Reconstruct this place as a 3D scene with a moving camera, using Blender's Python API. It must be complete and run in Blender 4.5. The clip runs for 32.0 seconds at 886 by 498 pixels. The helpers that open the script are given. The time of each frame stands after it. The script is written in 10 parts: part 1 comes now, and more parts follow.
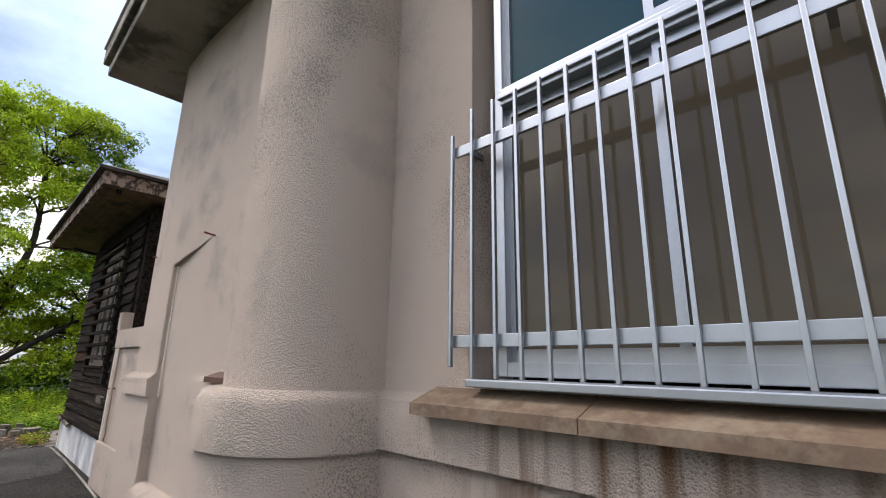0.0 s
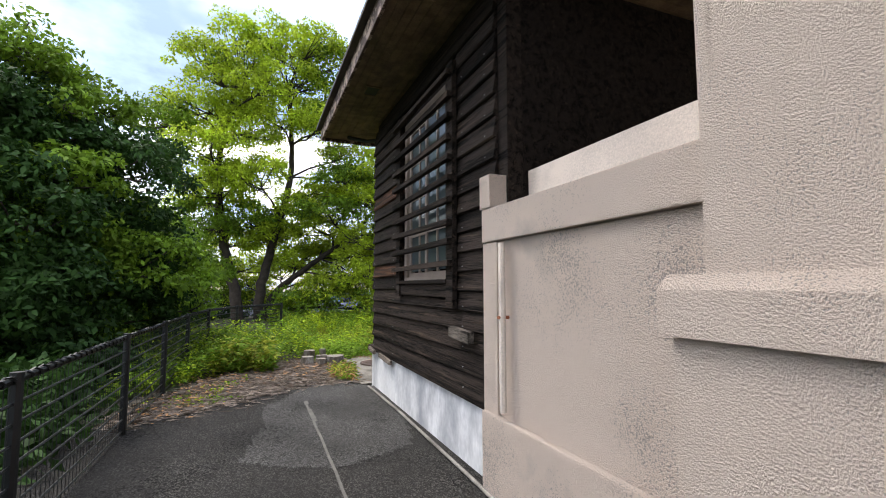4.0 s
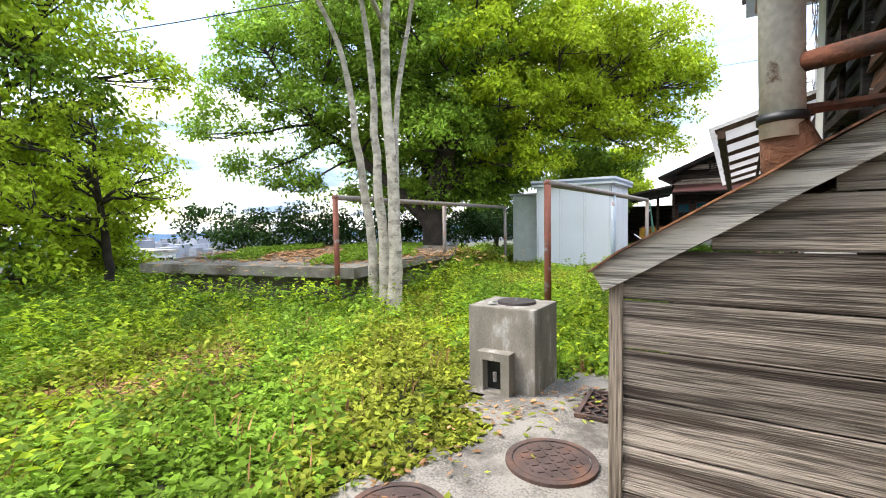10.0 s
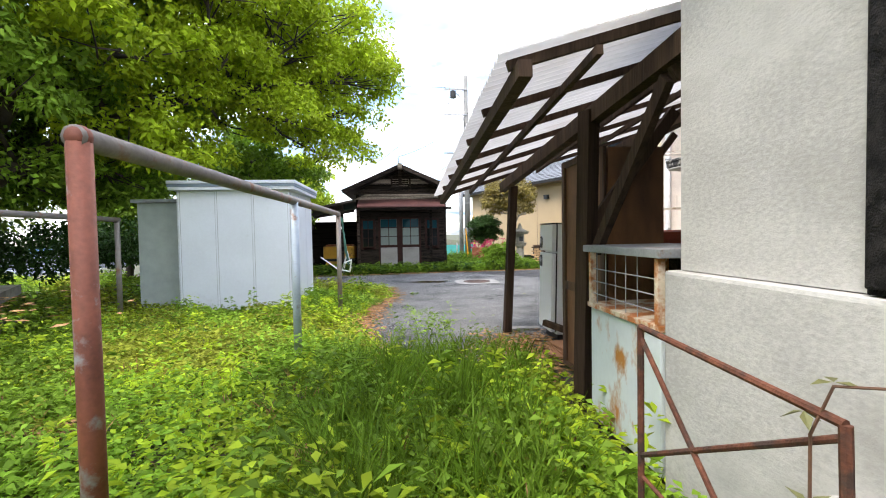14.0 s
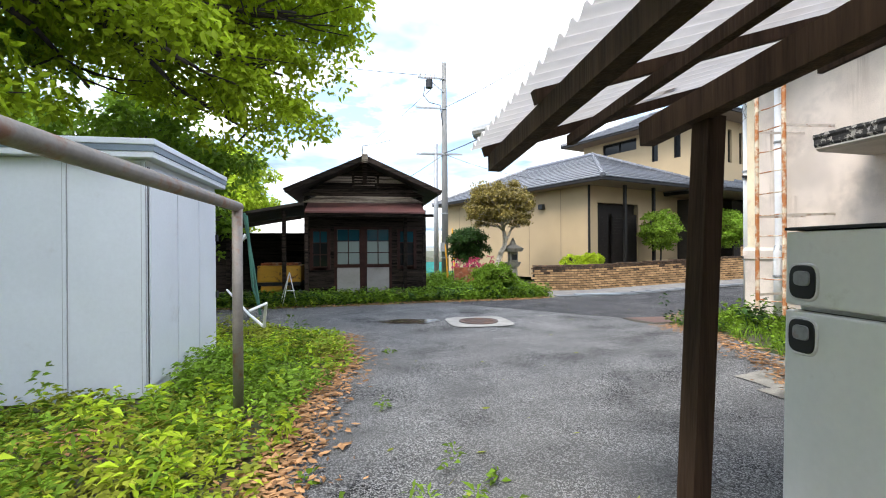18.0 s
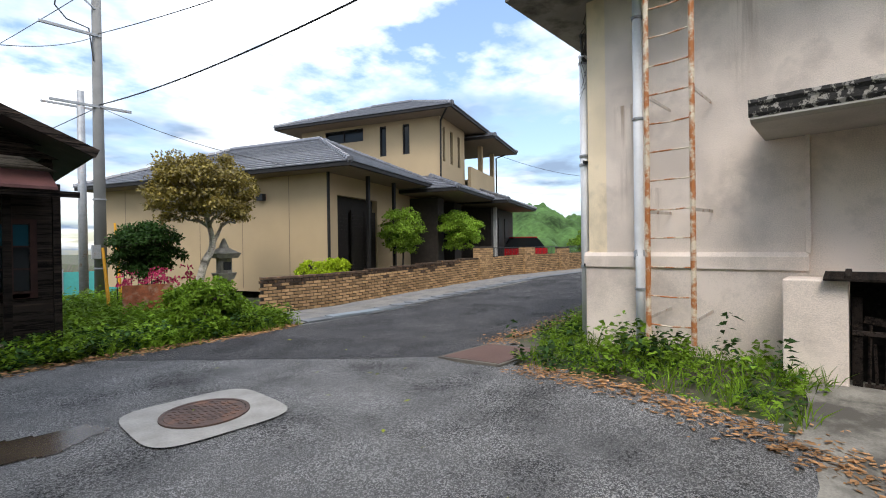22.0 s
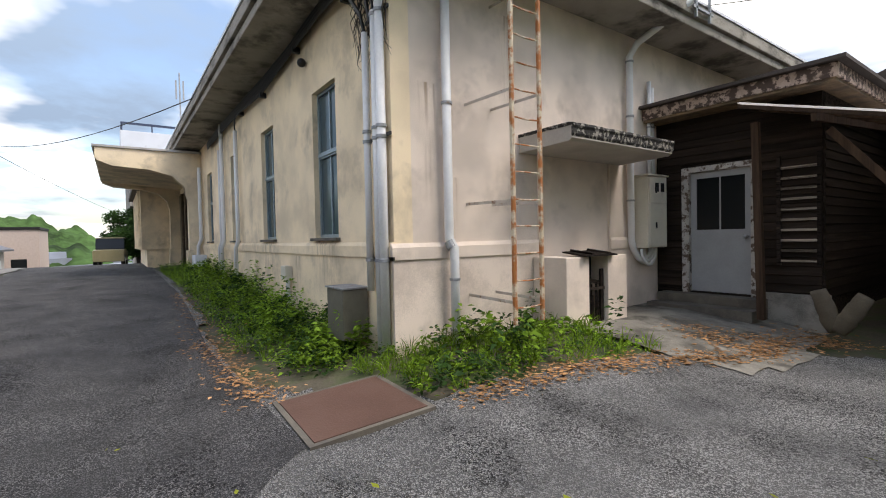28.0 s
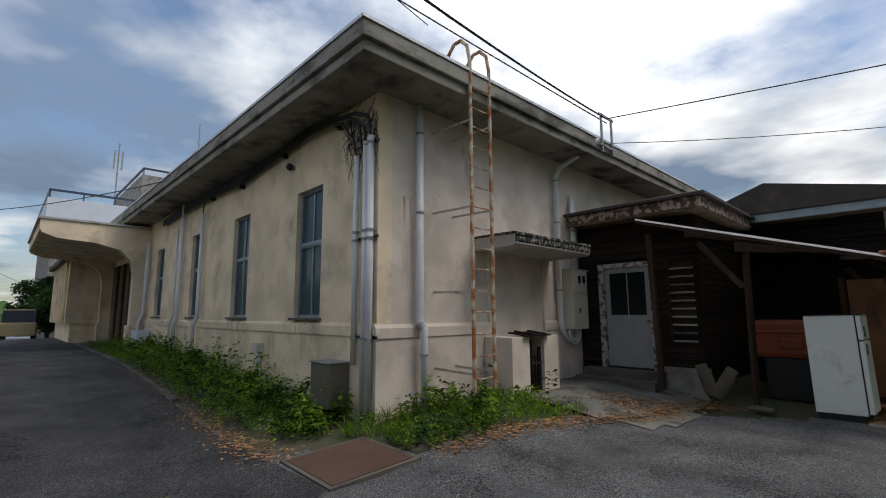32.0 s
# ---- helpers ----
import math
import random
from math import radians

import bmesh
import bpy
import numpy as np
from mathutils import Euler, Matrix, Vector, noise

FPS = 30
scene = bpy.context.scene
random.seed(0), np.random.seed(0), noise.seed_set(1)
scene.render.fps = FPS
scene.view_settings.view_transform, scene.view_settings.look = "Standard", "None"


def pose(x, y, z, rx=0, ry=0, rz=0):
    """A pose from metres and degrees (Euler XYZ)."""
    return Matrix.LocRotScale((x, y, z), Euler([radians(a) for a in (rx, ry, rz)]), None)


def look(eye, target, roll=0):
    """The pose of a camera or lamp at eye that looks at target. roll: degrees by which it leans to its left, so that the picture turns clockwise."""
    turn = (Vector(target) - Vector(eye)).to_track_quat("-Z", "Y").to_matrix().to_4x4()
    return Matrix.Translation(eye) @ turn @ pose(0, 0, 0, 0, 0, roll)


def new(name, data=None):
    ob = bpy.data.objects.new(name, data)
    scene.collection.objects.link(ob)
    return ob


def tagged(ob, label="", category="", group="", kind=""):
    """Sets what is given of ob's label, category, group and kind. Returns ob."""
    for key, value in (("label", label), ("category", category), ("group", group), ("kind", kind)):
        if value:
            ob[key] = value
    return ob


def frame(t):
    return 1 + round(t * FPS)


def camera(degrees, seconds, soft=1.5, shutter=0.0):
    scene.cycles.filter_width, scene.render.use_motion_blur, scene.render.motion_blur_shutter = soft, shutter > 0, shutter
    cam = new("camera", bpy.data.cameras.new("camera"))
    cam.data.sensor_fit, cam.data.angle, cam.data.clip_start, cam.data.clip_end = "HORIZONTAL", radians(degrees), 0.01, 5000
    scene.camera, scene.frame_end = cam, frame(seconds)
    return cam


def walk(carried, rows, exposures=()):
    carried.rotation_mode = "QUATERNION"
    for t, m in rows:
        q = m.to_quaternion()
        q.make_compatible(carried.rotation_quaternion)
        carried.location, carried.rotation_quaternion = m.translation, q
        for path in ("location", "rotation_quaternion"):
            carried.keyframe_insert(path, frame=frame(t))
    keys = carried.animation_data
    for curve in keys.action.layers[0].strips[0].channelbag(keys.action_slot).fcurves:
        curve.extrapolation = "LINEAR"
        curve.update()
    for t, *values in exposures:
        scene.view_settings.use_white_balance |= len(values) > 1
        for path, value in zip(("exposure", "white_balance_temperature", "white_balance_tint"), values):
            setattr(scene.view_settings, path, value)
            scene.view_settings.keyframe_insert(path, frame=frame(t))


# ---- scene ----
cam = camera(87.9, 32.0, soft=1.05)
METRES, EYE, TURN = 31.0, 1.455, 44.5
ROWS = [
    (0.0, 0.0, 0.0, 0.0, -0.23, 14.23, -0.91),
    (0.5, -0.0122, 0.0095, -0.0022, 6.27, 12.31, -0.9),
    (1.0, -0.025, 0.0193, -0.0019, 11.19, 11.25, -0.75),
    (1.5, -0.0378, 0.0291, -0.0013, 15.28, 10.0, -0.63),
    (2.0, -0.0509, 0.0417, -0.0022, 18.6, 8.35, -0.5),
    (2.5, -0.0648, 0.0545, -0.004, 21.39, 7.03, -0.36),
    (3.0, -0.0769, 0.0701, -0.0045, 22.96, 6.12, -0.26),
    (3.5, -0.0896, 0.0844, -0.0047, 23.54, 5.31, -0.2),
    (5.5, -0.1473, 0.1454, -0.0038, 20.79, 2.48, 0.16),
    (6.0, -0.1611, 0.1582, -0.0036, 19.9, 2.32, 0.21),
    (6.5, -0.1754, 0.173, -0.0036, 18.36, 2.45, 0.25),
    (7.0, -0.1894, 0.1866, -0.0032, 16.35, 2.11, 0.29),
    (7.5, -0.2012, 0.2013, -0.0036, 13.27, 1.3, 0.4),
    (8.0, -0.2128, 0.2155, -0.0042, 9.46, 0.11, 0.59),
    (8.5, -0.222, 0.2303, -0.0052, 5.04, -0.89, 0.61),
    (9.0, -0.229, 0.247, -0.0048, 0.02, -2.05, 0.73),
    (9.5, -0.2333, 0.2633, -0.0046, -5.48, -2.84, 0.83),
    (10.0, -0.2341, 0.2808, -0.0047, -11.48, -3.18, 0.94),
    (10.5, -0.2331, 0.2963, -0.0037, -16.99, -3.58, 1.03),
    (11.0, -0.2283, 0.3112, -0.0037, -22.57, -3.45, 1.06),
    (11.5, -0.2216, 0.325, -0.0012, -28.6, -3.49, 1.02),
    (12.0, -0.2137, 0.3386, -0.0014, -34.8, -3.37, 1.05),
    (12.5, -0.2043, 0.3512, -0.0014, -41.37, -3.45, 1.04),
    (13.0, -0.1956, 0.3617, -0.0012, -46.63, -3.45, 1.1),
    (13.5, -0.1843, 0.3707, -0.0025, -49.08, -2.64, 1.08),
    (14.0, -0.1727, 0.3815, -0.0016, -49.9, -1.95, 1.03),
    (14.5, -0.1615, 0.3924, -0.0014, -49.6, -1.45, 0.91),
    (16.5, -0.1126, 0.4404, -0.0006, -50.51, -0.19, 0.45),
    (17.0, -0.101, 0.4543, -0.0029, -51.4, 0.04, 0.42),
    (17.5, -0.0885, 0.4678, -0.0026, -52.52, 0.19, 0.4),
    (18.0, -0.0773, 0.4817, -0.001, -54.67, -0.04, 0.35),
    (18.5, -0.0668, 0.495, 0.0002, -57.05, -0.34, 0.5),
    (19.0, -0.0548, 0.5075, -0.0003, -59.88, -0.0, 0.52),
    (19.5, -0.0432, 0.5187, 0.0004, -64.53, -0.02, 0.56),
    (20.0, -0.0301, 0.526, 0.0023, -69.0, -0.18, 0.72),
    (20.5, -0.0159, 0.5353, 0.0016, -73.38, -0.5, 0.73),
    (21.0, -0.0013, 0.5473, 0.0017, -78.12, -0.52, 0.77),
    (21.5, 0.0152, 0.5555, 0.0016, -84.6, -0.28, 0.8),
    (22.0, 0.0299, 0.5631, 0.0021, -92.14, -0.33, 0.81),
    (22.5, 0.0446, 0.5696, 0.0019, -99.77, -0.69, 0.9),
    (23.0, 0.0588, 0.5788, 0.001, -106.96, -1.46, 0.92),
    (23.5, 0.0715, 0.5892, -0.0001, -114.37, -1.7, 0.89),
    (24.0, 0.0855, 0.5979, -0.0001, -122.13, -2.22, 0.88),
    (24.5, 0.0977, 0.6072, -0.0005, -129.32, -2.56, 0.92),
    (25.0, 0.1115, 0.6133, -0.0011, -135.88, -3.08, 1.06),
    (25.5, 0.124, 0.6213, -0.0013, -141.78, -3.29, 1.13),
    (27.5, 0.1734, 0.6462, -0.0008, -165.37, -2.06, 1.22),
    (28.0, 0.1825, 0.653, 0.0004, -169.87, -1.44, 1.24),
    (28.5, 0.19, 0.656, -0.0, -174.0, -0.87, 1.35),
    (29.0, 0.1929, 0.6657, 0.0009, -176.89, 0.25, 1.45),
    (29.5, 0.1909, 0.6755, 0.0022, -178.34, 1.93, 1.3),
    (30.0, 0.19, 0.6837, 0.0031, -178.72, 3.96, 1.09),
    (30.5, 0.1924, 0.692, 0.0036, -179.0, 5.55, 0.76),
    (31.0, 0.1932, 0.6961, 0.0039, -179.17, 6.72, 0.57),
    (31.5, 0.1939, 0.6963, 0.0038, -179.02, 7.62, 0.49),
    (32.0, 0.1941, 0.6965, 0.0037, -178.32, 7.89, 0.37),
]
walk(cam, [(t, pose(0, 0, EYE, 0, 0, TURN) @ pose(METRES * x, METRES * y, METRES * z, 90 + pitch, roll, yaw)) for t, x, y, z, yaw, pitch, roll in ROWS],
     exposures=[(0, 0.8, 6850, 14), (1, 0.72, 6850, 14), (3, 0.9, 6800, 13), (6, 1.85, 6600, 12), (7, 2.05, 6600, 12), (8, 2, 6600, 12), (9, 2, 6600, 12), (11, 1.78, 6600, 12), (13, 1.85, 6600, 12), (17, 1.75, 6500, 11), (20, 1.1, 6450, 9), (22, 0.95, 6550, 11), (23.5, 0.85, 6650, 12), (25, 0.88, 6700, 12), (28, 0.9, 6950, 13), (30, 0.45, 6950, 13), (32, -0.2, 6600, 10)])

# ---- world, sun, exposure ----
SUN_EL, SUN_AZ = 58.0, 238.0
world = bpy.data.worlds.new("world")
scene.world = world
world.use_nodes = True
wt = world.node_tree
wt.nodes.clear()
w_out = wt.nodes.new("ShaderNodeOutputWorld")
w_bg = wt.nodes.new("ShaderNodeBackground")
w_sky = wt.nodes.new("ShaderNodeTexSky")
w_sky.sky_type, w_sky.sun_disc = "NISHITA", False
w_sky.sun_elevation, w_sky.sun_rotation = radians(SUN_EL), radians(SUN_AZ)
w_bg.inputs["Strength"].default_value = 0.125
w_co = wt.nodes.new("ShaderNodeTexCoord")
w_sep = wt.nodes.new("ShaderNodeSeparateXYZ")
wt.links.new(w_co.outputs["Generated"], w_sep.inputs[0])
# clouds: direction projected on a layer overhead
w_den = wt.nodes.new("ShaderNodeMath")
w_den.operation = "MAXIMUM"
w_add = wt.nodes.new("ShaderNodeMath")
w_add.operation = "ADD"
w_add.inputs[1].default_value = 0.12
wt.links.new(w_sep.outputs["Z"], w_den.inputs[0])
w_den.inputs[1].default_value = 0.0
wt.links.new(w_den.outputs[0], w_add.inputs[0])
w_div = wt.nodes.new("ShaderNodeVectorMath")
w_div.operation = "DIVIDE"
w_cmb = wt.nodes.new("ShaderNodeCombineXYZ")
for k in range(3):
    wt.links.new(w_add.outputs[0], w_cmb.inputs[k])
wt.links.new(w_co.outputs["Generated"], w_div.inputs[0])
wt.links.new(w_cmb.outputs[0], w_div.inputs[1])
w_n1 = wt.nodes.new("ShaderNodeTexNoise")
w_n1.inputs["Scale"].default_value, w_n1.inputs["Detail"].default_value, w_n1.inputs["Roughness"].default_value = 1.15, 7.0, 0.56
w_n2 = wt.nodes.new("ShaderNodeTexNoise")
w_n2.inputs["Scale"].default_value, w_n2.inputs["Detail"].default_value = 0.8, 5.0
w_off = wt.nodes.new("ShaderNodeVectorMath")
w_off.operation = "ADD"
w_off.inputs[1].default_value = (3.7, 1.9, 0.4)
wt.links.new(w_div.outputs[0], w_n1.inputs["Vector"])
wt.links.new(w_div.outputs[0], w_off.inputs[0])
wt.links.new(w_off.outputs[0], w_n2.inputs["Vector"])
w_r1 = wt.nodes.new("ShaderNodeValToRGB")
w_r1.color_ramp.elements[0].position, w_r1.color_ramp.elements[1].position = 0.40, 0.60
wt.links.new(w_n1.outputs["Fac"], w_r1.inputs[0])
w_r2 = wt.nodes.new("ShaderNodeValToRGB")
w_r2.color_ramp.elements[0].position, w_r2.color_ramp.elements[1].position = 0.42, 0.61
w_r2.color_ramp.elements[0].color, w_r2.color_ramp.elements[1].color = (1.6, 2.2, 3.1, 1), (10.0, 10.0, 9.9, 1)
wt.links.new(w_n2.outputs["Fac"], w_r2.inputs[0])
w_mix = wt.nodes.new("ShaderNodeMixRGB")
wt.links.new(w_r1.outputs["Color"], w_mix.inputs["Fac"])
wt.links.new(w_sky.outputs[0], w_mix.inputs["Color1"])
wt.links.new(w_r2.outputs["Color"], w_mix.inputs["Color2"])
# an overcast sky grows brighter towards the zenith
w_zen = wt.nodes.new("ShaderNodeMapRange")
w_zen.inputs["To Min"].default_value, w_zen.inputs["To Max"].default_value = 0.8, 2.0
wt.links.new(w_sep.outputs["Z"], w_zen.inputs["Value"])
w_mul = wt.nodes.new("ShaderNodeVectorMath")
w_mul.operation = "SCALE"
wt.links.new(w_mix.outputs[0], w_mul.inputs[0])
wt.links.new(w_zen.outputs[0], w_mul.inputs["Scale"])
wt.links.new(w_mul.outputs[0], w_bg.inputs["Color"])
wt.links.new(w_bg.outputs[0], w_out.inputs["Surface"])

sun = new("sun", bpy.data.lights.new("sun", "SUN"))
sun.data.energy, sun.data.angle, sun.data.color = 1.6, radians(28), (1.0, 0.96, 0.88)
sun_dir = Vector((math.sin(radians(SUN_AZ)) * math.cos(radians(SUN_EL)), math.cos(radians(SUN_AZ)) * math.cos(radians(SUN_EL)), math.sin(radians(SUN_EL))))
sun.matrix_world = look(sun_dir * 60, (0, 0, 0))

# ---- materials ----
def material(name, base, rough=0.8, metal=0.0, var=0.25, scale=6.0, fine=60.0, bump=0.15, second=None, second_at=(0.5, 0.65), second_scale=2.0,
             grain=None, per_object=0.0, per_island=0.0, stretch=None, trans=0.0, fine_var=0.5, spec=0.5, ramp=0.22, grit=0.5):
    """A surface with variation at two scales; second: a stain or wear colour in patches; grain: axis of wood grain."""
    m = bpy.data.materials.new(name)
    m.use_nodes = True
    nt = m.node_tree
    bs = nt.nodes["Principled BSDF"]
    bs.inputs["Roughness"].default_value, bs.inputs["Metallic"].default_value = rough, metal
    bs.inputs["Specular IOR Level"].default_value = spec
    co = nt.nodes.new("ShaderNodeTexCoord")
    mp = nt.nodes.new("ShaderNodeMapping")
    nt.links.new(co.outputs["Object"], mp.inputs[0])
    if stretch:
        mp.inputs["Scale"].default_value = stretch
    elif grain is not None:
        sc = [1.0, 1.0, 1.0]
        sc[grain] = 0.06
        mp.inputs["Scale"].default_value = sc
    vec = mp.outputs[0]
    oi = nt.nodes.new("ShaderNodeObjectInfo")
    if per_object:
        mul = nt.nodes.new("ShaderNodeVectorMath")
        mul.operation = "ADD"
        sc3 = nt.nodes.new("ShaderNodeMath")
        sc3.operation = "MULTIPLY"
        sc3.inputs[1].default_value = 37.0
        nt.links.new(oi.outputs["Random"], sc3.inputs[0])
        nt.links.new(vec, mul.inputs[0])
        nt.links.new(sc3.outputs[0], mul.inputs[1])
        vec = mul.outputs[0]
    n1 = nt.nodes.new("ShaderNodeTexNoise")
    n1.inputs["Scale"].default_value, n1.inputs["Detail"].default_value = scale, 5
    n2 = nt.nodes.new("ShaderNodeTexNoise")
    n2.inputs["Scale"].default_value, n2.inputs["Detail"].default_value, n2.inputs["Roughness"].default_value = fine, (3 if grit == 0.5 else 7), grit
    nt.links.new(vec, n1.inputs["Vector"])
    nt.links.new(vec, n2.inputs["Vector"])
    ad = nt.nodes.new("ShaderNodeMath")
    ad.operation = "MULTIPLY_ADD"
    ad.inputs[1].default_value = fine_var
    nt.links.new(n2.outputs["Fac"], ad.inputs[0])
    nt.links.new(n1.outputs["Fac"], ad.inputs[2])
    rp = nt.nodes.new("ShaderNodeValToRGB")
    lo, hi = rp.color_ramp.elements
    mid = 0.5 + fine_var / 2
    lo.position, hi.position = mid - ramp, mid + ramp
    lo.color = tuple(c * (1 - var) for c in base) + (1,)
    hi.color = tuple(min(1, c * (1 + var)) for c in base) + (1,)
    nt.links.new(ad.outputs[0], rp.inputs[0])
    col = rp.outputs[0]
    if second:
        n3 = nt.nodes.new("ShaderNodeTexNoise")
        n3.inputs["Scale"].default_value, n3.inputs["Detail"].default_value, n3.inputs["Roughness"].default_value = second_scale, 6, 0.65
        nt.links.new(vec, n3.inputs["Vector"])
        r3 = nt.nodes.new("ShaderNodeValToRGB")
        r3.color_ramp.elements[0].position, r3.color_ramp.elements[1].position = second_at
        nt.links.new(n3.outputs["Fac"], r3.inputs[0])
        mx = nt.nodes.new("ShaderNodeMixRGB")
        nt.links.new(r3.outputs[0], mx.inputs["Fac"])
        nt.links.new(col, mx.inputs["Color1"])
        mx.inputs["Color2"].default_value = (*second, 1)
        col = mx.outputs[0]
    if per_object or per_island:
        src = oi.outputs["Random"]
        if per_island:
            ge = nt.nodes.new("ShaderNodeNewGeometry")
            src = ge.outputs["Random Per Island"]
        amt = per_object or per_island
        mr = nt.nodes.new("ShaderNodeMapRange")
        mr.inputs["To Min"].default_value, mr.inputs["To Max"].default_value = 1 - amt, 1 + amt
        nt.links.new(src, mr.inputs["Value"])
        hs = nt.nodes.new("ShaderNodeHueSaturation")
        nt.links.new(mr.outputs[0], hs.inputs["Value"])
        nt.links.new(col, hs.inputs["Color"])
        col = hs.outputs[0]
    nt.links.new(col, bs.inputs["Base Color"])
    if bump:
        bp = nt.nodes.new("ShaderNodeBump")
        bp.inputs["Strength"].default_value, bp.inputs["Distance"].default_value = min(1.0, bump * 2), 0.01
        nt.links.new(ad.outputs[0], bp.inputs["Height"])
        nt.links.new(bp.outputs[0], bs.inputs["Normal"])
    if trans:
        tr = nt.nodes.new("ShaderNodeBsdfTranslucent")
        nt.links.new(col, tr.inputs["Color"])
        ms = nt.nodes.new("ShaderNodeMixShader")
        ms.inputs[0].default_value = trans
        nt.links.new(bs.outputs[0], ms.inputs[1])
        nt.links.new(tr.outputs[0], ms.inputs[2])
        nt.links.new(ms.outputs[0], nt.nodes["Material Output"].inputs["Surface"])
    return m


def rust_runs(m, places, colour, strength=0.8):
    """Brown water runs below sills and pegs: places are (x or y axis, from, to, top, length)."""
    nt = m.node_tree
    bs = nt.nodes["Principled BSDF"]
    src = bs.inputs["Base Color"].links[0].from_socket
    co = nt.nodes.new("ShaderNodeTexCoord")
    sp = nt.nodes.new("ShaderNodeSeparateXYZ")
    nt.links.new(co.outputs["Object"], sp.inputs[0])
    mp = nt.nodes.new("ShaderNodeMapping")
    mp.inputs["Scale"].default_value = (17, 17, 0.9)
    nt.links.new(co.outputs["Object"], mp.inputs[0])
    nz = nt.nodes.new("ShaderNodeTexNoise")
    nz.inputs["Scale"].default_value, nz.inputs["Detail"].default_value = 1.0, 4
    nt.links.new(mp.outputs[0], nz.inputs["Vector"])
    rp = nt.nodes.new("ShaderNodeValToRGB")
    rp.color_ramp.elements[0].position, rp.color_ramp.elements[1].position = 0.47, 0.66
    nt.links.new(nz.outputs["Fac"], rp.inputs[0])

    def span(sock, a, b, ta, tb):
        mr = nt.nodes.new("ShaderNodeMapRange")
        mr.clamp = True
        for k, v in (("From Min", a), ("From Max", b), ("To Min", ta), ("To Max", tb)):
            mr.inputs[k].default_value = v
        nt.links.new(sock, mr.inputs["Value"])
        return mr.outputs[0]

    def times(a, b):
        mu = nt.nodes.new("ShaderNodeMath")
        mu.operation = "MULTIPLY"
        nt.links.new(a, mu.inputs[0])
        nt.links.new(b, mu.inputs[1])
        return mu.outputs[0]
    for axis, a, b, top, length in places:
        u, z = sp.outputs[axis.upper()], sp.outputs["Z"]
        w = 0.25 * (b - a)
        f = times(times(span(u, a, a + w, 0, 1), span(u, b - w, b, 1, 0)), times(span(z, top - length, top - 0.03, 0, strength), span(z, top, top + 0.01, 1, 0)))
        f = times(f, rp.outputs[0])
        mx = nt.nodes.new("ShaderNodeMixRGB")
        nt.links.new(f, mx.inputs["Fac"])
        nt.links.new(src, mx.inputs["Color1"])
        mx.inputs["Color2"].default_value = (*colour, 1)
        src = mx.outputs[0]
    nt.links.new(src, bs.inputs["Base Color"])


def glass_pane(name, tint, rough=0.03):
    """Old window glass in front of a dark room: glossy coat over a dim tint."""
    m = bpy.data.materials.new(name)
    m.use_nodes = True
    bs = m.node_tree.nodes["Principled BSDF"]
    bs.inputs["Base Color"].default_value = (*tint, 1)
    bs.inputs["Specular IOR Level"].default_value = 0.24
    bs.inputs["Roughness"].default_value = rough
    bs.inputs["IOR"].default_value = 1.45
    nt = m.node_tree
    co = nt.nodes.new("ShaderNodeTexCoord")
    n1 = nt.nodes.new("ShaderNodeTexNoise")
    n1.inputs["Scale"].default_value = 9
    nt.links.new(co.outputs["Object"], n1.inputs["Vector"])
    bp = nt.nodes.new("ShaderNodeBump")
    bp.inputs["Strength"].default_value, bp.inputs["Distance"].default_value = 0.05, 0.01
    nt.links.new(n1.outputs["Fac"], bp.inputs["Height"])
    nt.links.new(bp.outputs[0], bs.inputs["Normal"])
    return m


STUCCO = material("stucco", (0.70, 0.58, 0.49), 0.92, var=0.30, scale=1.6, fine=140, bump=0.6, grit=0.62, second=(0.5, 0.44, 0.38), second_at=(0.55, 0.8), second_scale=1.1, fine_var=1.3, ramp=0.24)
STUCCO_CREAM = material("stucco_cream", (0.76, 0.625, 0.435), 0.9, var=0.15, scale=1.4, fine=85, bump=0.22, grit=0.62, second=(0.47, 0.385, 0.27), second_at=(0.52, 0.72), second_scale=1.3, fine_var=0.8, ramp=0.18)
STUCCO_GREY = material("stucco_grey", (0.67, 0.57, 0.485), 0.9, var=0.15, scale=1.4, fine=85, bump=0.22, grit=0.62, second=(0.47, 0.395, 0.335), second_at=(0.53, 0.74), second_scale=1.3, fine_var=0.8, ramp=0.18)
STUCCO_WHITE = material("stucco_white", (0.41, 0.395, 0.37), 0.9, var=0.15, scale=1.5, fine=60, bump=0.17, grit=0.62, stretch=(1, 0.6, 1.1), second=(0.31, 0.298, 0.275), second_at=(0.52, 0.72), second_scale=1.6, fine_var=0.8, ramp=0.18)
STUCCO.node_tree.nodes["Bump"].inputs["Distance"].default_value = 0.05
rust_runs(STUCCO, (("x", -3.42, -2.7, 1.345, 0.55), ("x", -1.25, 0.1, 1.33, 0.6), ("x", 0.1, 1.4, 1.33, 0.7), ("x", -5.45, -5.37, 2.5, 0.6)), (0.27, 0.115, 0.035), 1.0)
rust_runs(STUCCO_GREY, (("y", 15.2, 15.5, 3.3, 1.6), ("y", 14.9, 15.1, 2.2, 0.8), ("y", 13.9, 14.2, 4.4, 1.4)), (0.25, 0.16, 0.09), 0.7)
rust_runs(STUCCO_CREAM, (("x", -4.1, -3.0, 1.5, 0.9), ("x", -1.0, 0.1, 1.5, 0.9), ("x", -2.5, -2.1, 1.2, 0.8)), (0.20, 0.15, 0.10), 0.7)
